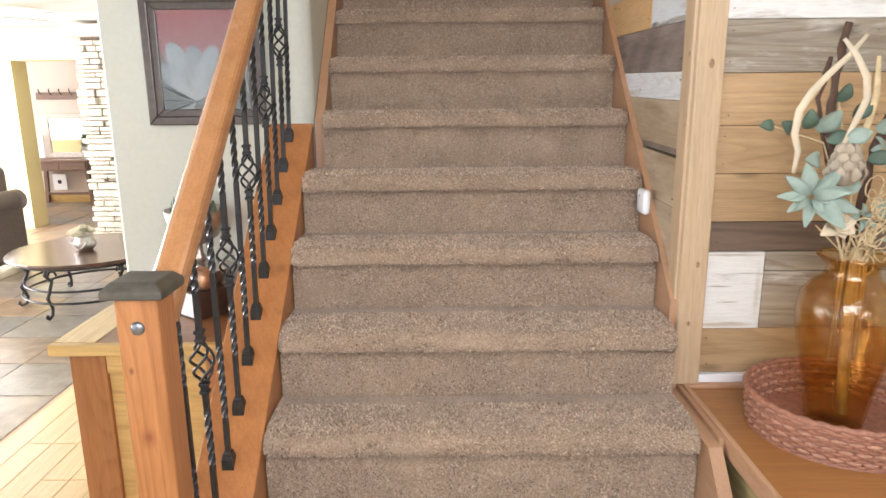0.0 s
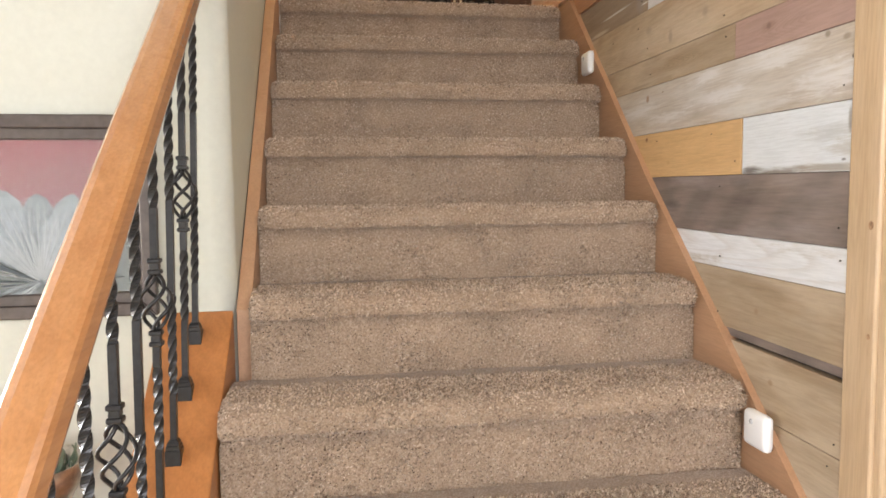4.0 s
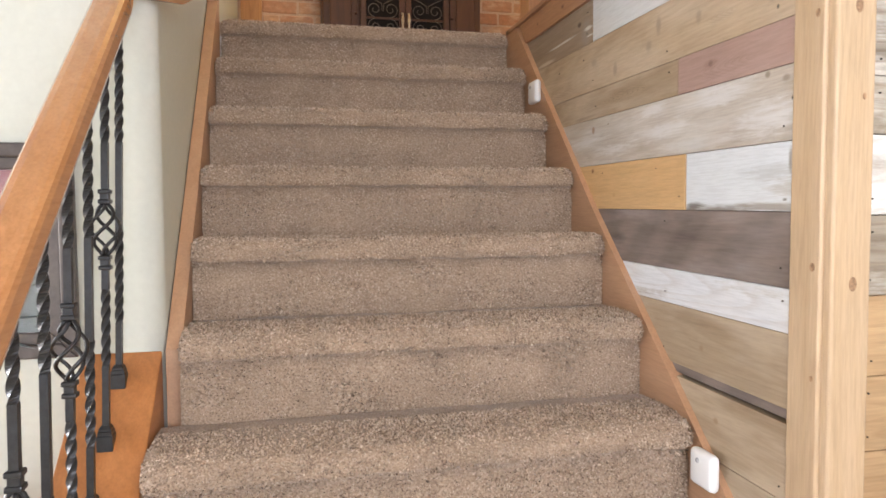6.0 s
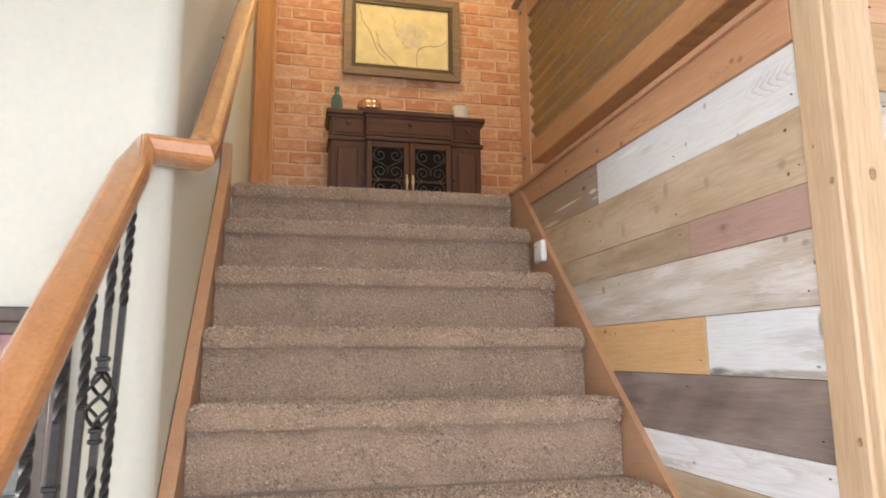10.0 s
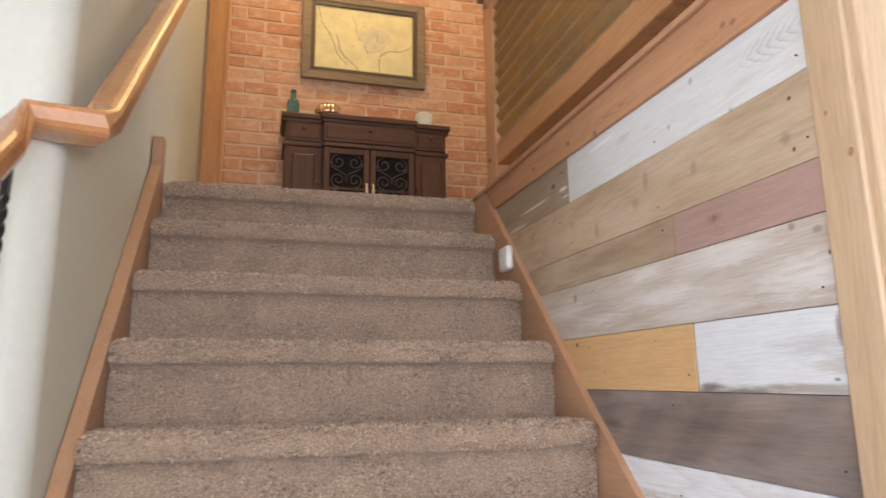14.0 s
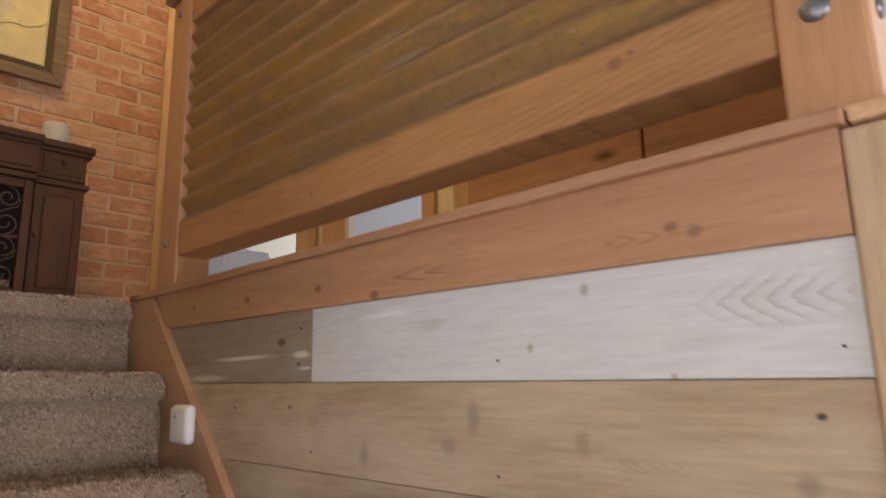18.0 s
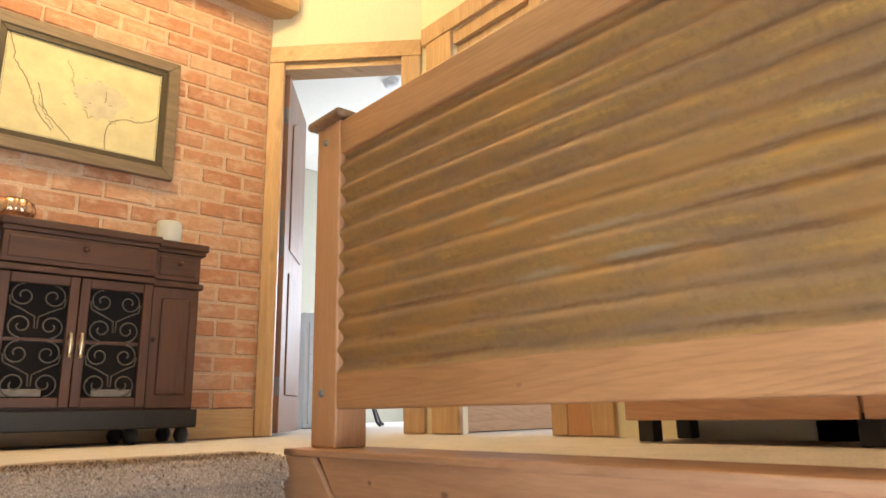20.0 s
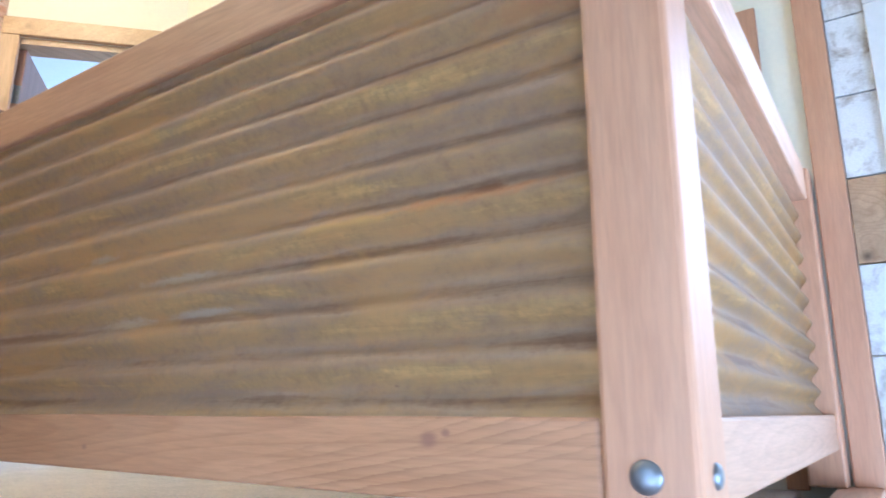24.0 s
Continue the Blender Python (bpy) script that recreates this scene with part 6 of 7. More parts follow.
rim = [(BX + RX * 1.005 * math.cos(2 * math.pi * i / 96), BY + RY * 1.005 * math.sin(2 * math.pi * i / 96), 0.755 + 0.003 * math.cos(36 * math.pi * i / 48)) for i in range(97)]
under(part("rim", tube(rim, 0.0085, 8), WICKER, smooth=True), basket)

def amber_material():
    """Thin rippled glass: tinted see-through with a glossy skin."""
    m = bpy.data.materials.new("amber_rippled_glass")
    m.use_nodes = True
    n, l = m.node_tree.nodes, m.node_tree.links
    n.remove(n["Principled BSDF"])
    tr, gl, fr, mx = n.new("ShaderNodeBsdfTransparent"), n.new("ShaderNodeBsdfGlossy"), n.new("ShaderNodeLayerWeight"), n.new("ShaderNodeMixShader")
    tc = n.new("ShaderNodeTexCoord")
    t = tex_noise(n, l, tc.outputs["Object"], 16, 4, 0.55, 0.8)
    r = ramp(n, [(0.3, (0.93, 0.74, 0.47)), (0.7, (0.99, 0.90, 0.69))])
    l.new(t, r.inputs[0])
    l.new(r.outputs[0], tr.inputs[0])
    gl.inputs["Roughness"].default_value = 0.05
    fr.inputs["Blend"].default_value = 0.5
    pw, sc = n.new("ShaderNodeMath"), n.new("ShaderNodeMath")
    pw.operation, sc.operation = "POWER", "MULTIPLY_ADD"
    pw.inputs[1].default_value = 4.0
    sc.inputs[1].default_value, sc.inputs[2].default_value = 0.5, 0.08
    bp = n.new("ShaderNodeBump")
    bp.inputs["Strength"].default_value, bp.inputs["Distance"].default_value = 0.6, 0.012
    l.new(t, bp.inputs["Height"])
    l.new(bp.outputs[0], gl.inputs["Normal"])
    l.new(bp.outputs[0], fr.inputs["Normal"])
    l.new(fr.outputs["Facing"], pw.inputs[0])
    l.new(pw.outputs[0], sc.inputs[0])
    l.new(sc.outputs[0], mx.inputs[0])
    l.new(tr.outputs[0], mx.inputs[1])
    l.new(gl.outputs[0], mx.inputs[2])
    l.new(mx.outputs[0], n["Material Output"].inputs[0])
    return m


AMBER = amber_material()
vase = thing("glass_vase", "tall amber rippled glass vase holding dried stems", "vase", "", (VC[0], VC[1], 0.658))
vp = [(0.0, 0.0), (0.062, 0.0), (0.070, 0.006), (0.074, 0.03), (0.085, 0.10), (0.105, 0.19), (0.120, 0.27), (0.124, 0.32), (0.116, 0.365), (0.094, 0.395), (0.070, 0.412), (0.062, 0.428), (0.064, 0.445), (0.082, 0.462), (0.086, 0.468),
      (0.080, 0.468), (0.060, 0.448), (0.057, 0.428), (0.066, 0.408), (0.089, 0.390), (0.110, 0.360), (0.118, 0.32), (0.114, 0.27), (0.099, 0.19), (0.079, 0.10), (0.066, 0.03), (0.0, 0.016)]
vb = lathe(vp, 40, (VC[0], VC[1], 0.662))
under(part("body", vb, AMBER, smooth=True), vase)
ring = [(VC[0] + 0.084 * math.cos(2 * math.pi * i / 40), VC[1] + 0.084 * math.sin(2 * math.pi * i / 40), 0.662 + 0.470) for i in range(41)]
under(part("lip", tube(ring, 0.0045, 8), AMBER, None, "rolled amber glass lip", True), vase)
under(part("foot", lathe([(0, 0.0), (0.066, 0.0), (0.069, 0.006), (0.062, 0.014), (0, 0.015)], 36, (VC[0], VC[1], 0.6585)), AMBER, None, "thick amber glass foot", True), vase)
DRIED = plain("pale_dried_stem", (0.62, 0.48, 0.28), 0.8, 0, 0.25, 30, 0.2)
BARK = plain("dark_bark", (0.085, 0.045, 0.028), 0.8, 0, 0.3, 40, 0.3)
TEAL = plain("dusty_teal_leaf", (0.265, 0.335, 0.28), 0.6, 0, 0.2, 16, 0.1)
GREEN = plain("dark_eucalyptus_leaf", (0.075, 0.12, 0.085), 0.6, 0, 0.25, 16, 0.1)
CREAM = plain("cream_dried_petal", (0.62, 0.52, 0.37), 0.75, 0, 0.12, 24, 0.1)
ARTI = plain("beige_dried_flower", (0.40, 0.33, 0.25), 0.8, 0, 0.15, 30, 0.15)
bouquet = thing("dried_bouquet", "dried arrangement of teal succulents, pods, bark and curled vines", "flowers", "", (VC[0], VC[1], 1.10))
Q = Vector((VC[0], VC[1], 1.11))


def ribbon(points, width, material, name):
    """A curled strip with thickness."""
    bm = bmesh.new()
    pts = [Vector(p) for p in points]
    rings = []
    for i, p in enumerate(pts):
        d = (pts[min(i + 1, len(pts) - 1)] - pts[max(i - 1, 0)]).normalized()
        side = d.cross(Vector((0.3, 1, 0.1))).normalized()
        w = width * (0.35 + 0.65 * math.sin(math.pi * min(1, (i + 0.6) / len(pts))))
        nrm = d.cross(side)
        rings.append([bm.verts.new(p + side * w * a + nrm * 0.0016 * b + nrm * 0.004 * (a * a)) for a, b in ((-1, 1), (0, 1.5), (1, 1), (1, -1), (0, -1.5), (-1, -1))])
    for a, b in zip(rings, rings[1:]):
        for s in range(6):
            bm.faces.new((a[s], a[(s + 1) % 6], b[(s + 1) % 6], b[s]))
    bm.faces.new(rings[0][::-1])
    bm.faces.new(rings[-1])
    return under(part(name, bm, material, smooth=True), bouquet)


def leaf_mesh(base, tip, width, up, cup=0.25):
    bm = bmesh.new()
    base, tip, up = Vector(base), Vector(tip), Vector(up).normalized()
    d = tip - base
    side = d.cross(up).normalized()
    nrm = side.cross(d).normalized()
    n, top, bot = 8, [], []
    for i in range(n + 1):
        u = i / n
        w = width * math.sin(math.pi * min(0.975, 0.06 + u * 0.92)) ** 0.75
        c = base + d * u + nrm * (0.18 * d.length * math.sin(math.pi * u))
        top.append([bm.verts.new(c + side * w * a + nrm * (abs(a) ** 2 * w * cup)) for a in (-1, -0.5, 0, 0.5, 1)])
        bot.append([bm.verts.new(c + side * w * a * 0.98 + nrm * (abs(a) ** 2 * w * cup - 0.0022)) for a in (-1, -0.5, 0, 0.5, 1)])
    for g, flip in ((top, False), (bot, True)):
        for a, b in zip(g, g[1:]):
            for s in range(4):
                f = (a[s], a[s + 1], b[s + 1], b[s])
                bm.faces.new(f[::-1] if flip else f)
    for a in (0, 4):
        for i in range(n):
            bm.faces.new((top[i][a], bot[i][a], bot[i + 1][a], top[i + 1][a]))
    return bm


def rosette(c, normal, r, count, material, name="succulent_leaf", wide=1.0):
    c, normal = Vector(c), Vector(normal).normalized()
    u = normal.cross(Vector((0, 0, 1))).normalized()
    w = normal.cross(u)
    for i in range(count):
        ring = 0 if i < count * 0.6 else 1
        a = 2 * math.pi * i / (count * 0.6) + ring * 0.5 + random.uniform(-0.2, 0.2)
        out = (u * math.cos(a) * wide + w * math.sin(a)).normalized()
        L = r * (1.0 if ring == 0 else 0.6) * random.uniform(0.72, 1.15) * (1 + (wide - 1) * abs(math.cos(a)))
        tip = c + out * L + normal * (L * random.uniform(0.05, 0.4) if ring == 0 else L * 0.7)
        under(part(name, leaf_mesh(c + out * 0.006, tip, L * random.uniform(0.17, 0.24), normal, random.uniform(0.05, 0.4)), material, smooth=True), bouquet)


rosette(Q + Vector((-0.157, -0.05, 0.184)), (-0.35, -0.85, 0.25), 0.072, 15, TEAL, wide=1.45)
rosette(Q + Vector((0.075, -0.04, 0.07)), (0.3, -0.85, 0.3), 0.062, 10, TEAL)
rosette(Q + Vector((0.085, 0.0, 0.20)), (0.4, -0.6, 0.5), 0.06, 9, TEAL)
rosette(Q + Vector((-0.02, -0.04, 0.13)), (0.1, -0.9, 0.35), 0.045, 9, TEAL)
rosette(Q + Vector((0.05, 0.02, 0.29)), (0.2, -0.8, 0.45), 0.05, 8, TEAL)
EUC = ((-0.228, 0.03, 0.352, 175, 0.042), (-0.185, 0.03, 0.335, 130, 0.05), (-0.15, 0.02, 0.345, 95, 0.055), (-0.12, 0.03, 0.34, 60, 0.07), (-0.095, 0.02, 0.315, 20, 0.055), (-0.06, 0.0, 0.315, 35, 0.06), (-0.075, 0.03, 0.41, 75, 0.05),
       (-0.03, 0.03, 0.37, 60, 0.055), (0.03, 0.03, 0.34, 40, 0.06), (0.0, 0.0, 0.27, 10, 0.055), (-0.12, 0.0, 0.265, 165, 0.06), (-0.035, -0.02, 0.235, 250, 0.06), (0.02, -0.02, 0.17, 300, 0.06), (-0.07, -0.03, 0.165, 240, 0.05), (0.05, 0.0, 0.25, 20, 0.06))
for x, y, z, a, size in EUC:
    b0 = Q + Vector((x, y, z))
    d = Vector((math.cos(radians(a)), random.uniform(-0.6, 0.1), math.sin(radians(a)) * 0.7)).normalized() * size
    under(part("eucalyptus_leaf", leaf_mesh(b0, b0 + d, size * 0.36, (random.uniform(-0.3, 0.3), -1, 0.3), 0.1), GREEN if size < 0.058 else TEAL, smooth=True), bouquet)
for pts in (((-0.01, 0.02, 0.02), (-0.06, 0.02, 0.20), (-0.10, 0.03, 0.31), (-0.23, 0.03, 0.352)), ((0.0, 0.02, 0.0), (-0.02, 0.02, 0.2), (-0.05, 0.03, 0.32), (-0.075, 0.03, 0.42))):
    under(part("stem", tube([Q + Vector(p) for p in pts], 0.0022, 5), DRIED, smooth=True), bouquet)
ribbon([Q + Vector(v) for v in ((-0.178, 0.01, 0.235), (-0.172, 0.01, 0.29), (-0.186, 0.01, 0.335), (-0.18, 0.01, 0.39), (-0.155, 0.01, 0.435), (-0.12, 0.01, 0.475), (-0.07, 0.01, 0.525), (-0.03, 0.02, 0.57))], 0.009, CREAM, "dried_blade")
ribbon([Q + Vector(v) for v in ((-0.07, 0, 0.30), (-0.045, 0, 0.36), (-0.022, 0.0, 0.42), (-0.03, 0, 0.47), (-0.06, 0, 0.52), (-0.09, 0.01, 0.56))], 0.0085, CREAM, "dried_blade")
ribbon([Q + Vector(v) for v in ((-0.015, 0.02, 0.30), (0.0, 0.02, 0.36), (0.012, 0.02, 0.43), (0.005, 0.02, 0.52))], 0.008, DRIED, "dried_blade")
TWIGS = ((((-0.01, 0.03, 0.0), (-0.05, 0.03, 0.2), (-0.088, 0.03, 0.34), (-0.09, 0.03, 0.45), (-0.07, 0.03, 0.60)), 0.011), (((-0.03, 0.04, 0.1), (-0.09, 0.04, 0.3), (-0.12, 0.04, 0.42), (-0.10, 0.04, 0.52)), 0.006),
         (((0.0, 0.03, 0.05), (0.03, 0.03, 0.26), (0.045, 0.03, 0.34), (0.075, 0.03, 0.42), (0.065, 0.03, 0.50), (0.05, 0.03, 0.60)), 0.012))
for pts, r in TWIGS:
    fine = []
    for a, b in zip(pts, pts[1:]):
        for i in range(5):
            fine.append(Q + Vector(a).lerp(Vector(b), i / 5) + Vector((random.uniform(-0.004, 0.004), 0, 0)))
    fine.append(Q + Vector(pts[-1]))
    under(part("bark_strip", tube(fine, [r * random.uniform(0.6, 1.3) for _ in fine], 7, flat=0.5), BARK, smooth=True), bouquet)
# artichoke-like flower head and pale pod
AC = Q + Vector((-0.082, -0.05, 0.25))
for ring in range(4):
    for i in range(8):
        a = 2 * math.pi * (i + 0.5 * ring) / 8
        r0, h = 0.034 - ring * 0.006, -0.025 + ring * 0.018
        b0 = AC + Vector((r0 * math.cos(a), r0 * math.sin(a), h))
        t0 = AC + Vector((r0 * 1.15 * math.cos(a), r0 * 1.15 * math.sin(a), h + 0.036))
        under(part("bract", leaf_mesh(b0, t0, 0.013, (math.cos(a), math.sin(a), 0.2), 0.3), ARTI, smooth=True), bouquet)
under(part("flower_core", lathe([(0, -0.04), (0.02, -0.035), (0.033, -0.01), (0.03, 0.02), (0.015, 0.04), (0, 0.045)], 16, AC), ARTI, smooth=True), bouquet)
PC = Q + Vector((-0.10, -0.06, 0.115))
for a, z, L in ((150, 0.02, 0.05), (30, 0.0, 0.045), (95, 0.02, 0.05), (-60, -0.01, 0.035), (200, -0.01, 0.045), (0, -0.015, 0.04)):
    t0 = PC + Vector((L * math.cos(radians(a)), -0.025, L * 0.6 * math.sin(radians(a)) + z))
    under(part("petal", leaf_mesh(PC, t0, 0.02, (0, -1, 0.4), 0.5), CREAM, smooth=True), bouquet)
# curled vines
for i in range(26):
    c = Q + Vector((random.uniform(-0.04, 0.06), random.uniform(-0.07, -0.02), random.uniform(0.0, 0.21)))
    r, ax = random.uniform(0.014, 0.03), random.uniform(0, math.pi)
    pts = [c + Vector((r * math.cos(t), 0.012 * math.sin(t + ax), r * math.sin(t) * random.uniform(0.93, 1.07))) for t in [2 * math.pi * s / 20 for s in range(20)]]
    under(part("vine_curl", tube(pts, 0.0017, 5), DRIED, smooth=True), bouquet)
for i in range(14):
    a = random.uniform(0, 6.28)
    e = Q + Vector((random.uniform(-0.10, 0.10), random.uniform(-0.06, 0.02), random.uniform(0.08, 0.22)))
    s0 = Vector((VC[0] + 0.035 * math.cos(a), VC[1] + 0.035 * math.sin(a), 0.80 + random.uniform(0, 0.2)))
    under(part("stem", tube([s0, Q + Vector((0.03 * math.cos(a), 0.03 * math.sin(a), 0.0)), e], 0.0024, 5), DRIED, smooth=True), bouquet)
under(part("cane", tube([(VC[0] + 0.02, VC[1], 0.69), (VC[0] + 0.005, VC[1], 0.9), (VC[0] + 0.01, VC[1] + 0.01, 1.15)], 0.014, 8), DRIED, smooth=True), bouquet)

# ---- painting on the pale wall ----
FRAME_P = plain("pewter_brown_frame", (0.105, 0.085, 0.078), 0.3, 0.25, 0.2, 50, 0.1)


def canvas_material():
    m, n, l, b = mat("abstract_flower_painting")
    tc = n.new("ShaderNodeTexCoord")
    sx = n.new("ShaderNodeSeparateXYZ")
    l.new(tc.outputs["Generated"], sx.inputs[0])
    r = ramp(n, [(0.0, (0.05, 0.075, 0.07)), (0.45, (0.08, 0.10, 0.09)), (0.62, (0.22, 0.05, 0.055)), (1.0, (0.26, 0.04, 0.05))])
    t = tex_noise(n, l, tc.outputs["Object"], 12, 6, 0.7)
    ad = n.new("ShaderNodeMath")
    ad.operation = "MULTIPLY_ADD"
    ad.inputs[1].default_value, ad.inputs[2].default_value = 0.35, -0.17
    l.new(t, ad.inputs[0])
    a2 = n.new("ShaderNodeMath")
    l.new(sx.outputs[2], a2.inputs[0])
    l.new(ad.outputs[0], a2.inputs[1])
    l.new(a2.outputs[0], r.inputs[0])
    l.new(r.outputs[0], b.inputs["Base Color"])
    b.inputs["Roughness"].default_value = 0.35
    bump(n, l, b, t, 0.4, 0.003)
    return m


painting = thing("framed_painting", "dark red and grey flower painting in a pewter-brown frame", "painting", "", (-0.75, 2.70, 1.67))
PX0, PX1, PZ0, PZ1 = -0.967, -0.527, 1.438, 1.910
picture_frame(painting, PX0, PX1, PZ0, PZ1, 2.704, 0.032, 0.024, FRAME_P)
picture_frame(painting, PX0 + 0.03, PX1 - 0.03, PZ0 + 0.03, PZ1 - 0.03, 2.704, 0.028, 0.018, FRAME_P, "inner_frame_side")
under(part("canvas", box(PX0 + 0.055, PX1 - 0.055, 2.697, 2.704, PZ0 + 0.055, PZ1 - 0.055), canvas_material()), painting)


def picture_glass_material():
    """A clear sheet with a faintly hazy reflection."""
    m = bpy.data.materials.new("picture_glass")
    m.use_nodes = True
    n, l = m.node_tree.nodes, m.node_tree.links
    n.remove(n["Principled BSDF"])
    tr, gl, fr, mx_ = n.new("ShaderNodeBsdfTransparent"), n.new("ShaderNodeBsdfGlossy"), n.new("ShaderNodeFresnel"), n.new("ShaderNodeMixShader")
    gl.inputs["Roughness"].default_value = 0.22
    fr.inputs["IOR"].default_value = 1.55
    l.new(fr.outputs[0], mx_.inputs[0])
    l.new(tr.outputs[0], mx_.inputs[1])
    l.new(gl.outputs[0], mx_.inputs[2])
    l.new(mx_.outputs[0], n["Material Output"].inputs[0])
    return m


o = under(part("glass", box(PX0 + 0.057, PX1 - 0.057, 2.689, 2.6905, PZ0 + 0.057, PZ1 - 0.057), picture_glass_material(), None, "picture glass catching the window light"), painting)
o.visible_shadow = False
PETAL = plain("grey_blue_paint", (0.20, 0.235, 0.25), 0.5, 0, 0.45, 60, 0.3)
PETAL_PALE = plain("pale_slate_paint", (0.27, 0.31, 0.33), 0.5, 0, 0.45, 60, 0.3)
VEIN = plain("pale_grey_paint", (0.40, 0.43, 0.43), 0.5, 0, 0.3, 60, 0.3)
fc = Vector((-0.785, 2.6965, 1.525))
for ring, (count, size) in enumerate(((11, 1.0), (9, 0.72))):
    for i in range(count):
        a = radians(-20 + 220 * (i + 0.5 * ring) / (count - 1))
        d = Vector((math.cos(a), 0, math.sin(a)))
        reach = min(0.185 / max(0.05, abs(d.x)) if d.x > 0 else 0.125 / max(0.05, abs(d.x)), 0.25)
        L = min(reach, random.uniform(0.17, 0.23)) * size
        pts = [fc + d * L * u + Vector((0, -0.0012 * ring, 0)) for u in (0.04, 0.3, 0.6, 0.82, 0.95, 1.0)]
        wmax = random.uniform(0.030, 0.042) * size
        under(part("petal_stroke", tube(pts, [0.002, wmax * 0.55, wmax, wmax * 0.95, wmax * 0.55, 0.004], 10, flat=0.03), PETAL if (i + ring) % 2 else PETAL_PALE), painting)
        across_ = Vector((-d.z, 0, d.x))
        for k in (-0.5, 0.0, 0.5):
            vein = [p + across_ * wmax * k * u + Vector((0, -0.0022, 0)) for p, u in zip(pts[:-1], (0.05, 0.5, 0.9, 0.9, 0.6))]
            under(part("vein_stroke", tube(vein, [0.0012, 0.0022, 0.0018, 0.0012, 0.0006], 5, flat=0.3), VEIN), painting)

# ---- console beside the stairs ----
console = thing("side_console", "pine console with a brown top and panelled front below the painting", "console", "", (-0.85, 2.45, 0))
under(part("top", box(-1.018, -0.53, 2.206, 2.704, 0.722, 0.752, 0.002), TABLE_BROWN), console)
under(part("top_edge", box(-1.165, -0.526, 2.175, 2.205, 0.715, 0.753, 0.003), PINE_Y), console)
under(part("end_board", box(-1.165, -1.02, 2.205, 2.704, 0.715, 0.7535, 0.003), PINE_TOP, None, "glossy yellow pine board"), console)
under(part("body", box(-1.10, -0.545, 2.235, 2.704, 0.0, 0.715), PINE_Y), console)
under(part("corner_board", box(-1.115, -0.995, 2.205, 2.235, 0.0, 0.714, 0.003), ORANGE_Z), console)
under(part("corner_board", box(-0.66, -0.545, 2.205, 2.235, 0.0, 0.714, 0.003), ORANGE_Z), console)
under(part("top_rail", box(-0.995, -0.66, 2.208, 2.235, 0.64, 0.714, 0.003), PINE_Y), console)
under(part("panel", box(-0.995, -0.66, 2.222, 2.24, 0.0, 0.64), PINE_Y), console)

book = thing("thick_book", "thick white-paged book with a dark brown cover", "book", "", (-0.86, 2.56, 0.752))
BK = pose(-0.752, 2.412, 0.7533, 0, 0, 142)


def book_box(x0, x1, y0, y1, z0, z1, bevel=0.0):
    bm = box(x0, x1, y0, y1, z0, z1, bevel)
    bmesh.ops.transform(bm, matrix=BK, verts=bm.verts)
    return bm


PAGES = plain("white_page_edges", (0.72, 0.70, 0.72), 0.8, 0, 0.08, 90, 0.1)
COPPER_CUP = plain("hammered_copper", (0.55, 0.33, 0.20), 0.4, 0.8, 0.25, 60, 0.4)
COVER = plain("dark_brown_leather", (0.055, 0.03, 0.022), 0.5, 0, 0.2, 50, 0.2)
under(part("page_block", book_box(0.004, 0.300, -0.132, 0.0, 0.005, 0.095), PAGES, None, "white page block"), book)
under(part("front_cover", book_box(0.0, 0.304, -0.136, 0.003, 0.095, 0.102, 0.001), COVER), book)
under(part("back_cover", book_box(0.0, 0.304, -0.136, 0.003, 0.0, 0.005, 0.001), COVER), book)
under(part("spine", book_box(-0.003, 0.004, -0.136, 0.003, 0.0, 0.102, 0.001), COVER), book)
SILVER = plain("hammered_silver", (0.50, 0.46, 0.42), 0.34, 0.9, 0.25, 60, 0.35)
TC, TZ = (-0.785, 2.575), 0.8555
tray = thing("silver_dish", "round hammered silver dish resting on the book", "dish", "", (TC[0], TC[1], TZ))
under(part("dish", lathe([(0, 0.0), (0.078, 0.0), (0.100, 0.020), (0.113, 0.055), (0.116, 0.060), (0.111, 0.060), (0.096, 0.024), (0.074, 0.006), (0, 0.005)], 40, (TC[0], TC[1], TZ)), SILVER, smooth=True), tray)
compote = thing("silver_compote", "hammered silver pedestal bowl filled with succulents", "bowl", "", (TC[0], TC[1], TZ + 0.005))
stem_profile = [(0, 0.0), (0.05, 0.0), (0.052, 0.008), (0.045, 0.016), (0.044, 0.026), (0.035, 0.032), (0.018, 0.046), (0.014, 0.066), (0.022, 0.080), (0.024, 0.094), (0.014, 0.110), (0.014, 0.145), (0.0, 0.147)]
under(part("foot", lathe(stem_profile, 32, (TC[0], TC[1], TZ + 0.005)), SILVER, smooth=True), compote)
under(part("bowl", lathe([(0, 0.142), (0.03, 0.145), (0.075, 0.172), (0.102, 0.220), (0.113, 0.275), (0.109, 0.275), (0.097, 0.224), (0.07, 0.182), (0, 0.166)], 40, (TC[0], TC[1], TZ + 0.005)), SILVER, smooth=True), compote)
succ = thing("succulents", "grey-green succulents over white pebbles in the silver bowl", "plant", "", (TC[0], TC[1], TZ + 0.24))
SUCC = plain("grey_green_succulent", (0.17, 0.225, 0.165), 0.6, 0, 0.25, 20, 0.1)
under(part("soil", lathe([(0, 0.006), (0.096, 0.0)], 24, (TC[0], TC[1], TZ + 0.246)), BARK), succ)
PEBBLE = plain("white_pebble", (0.62, 0.60, 0.56), 0.6, 0, 0.2, 40, 0.1)
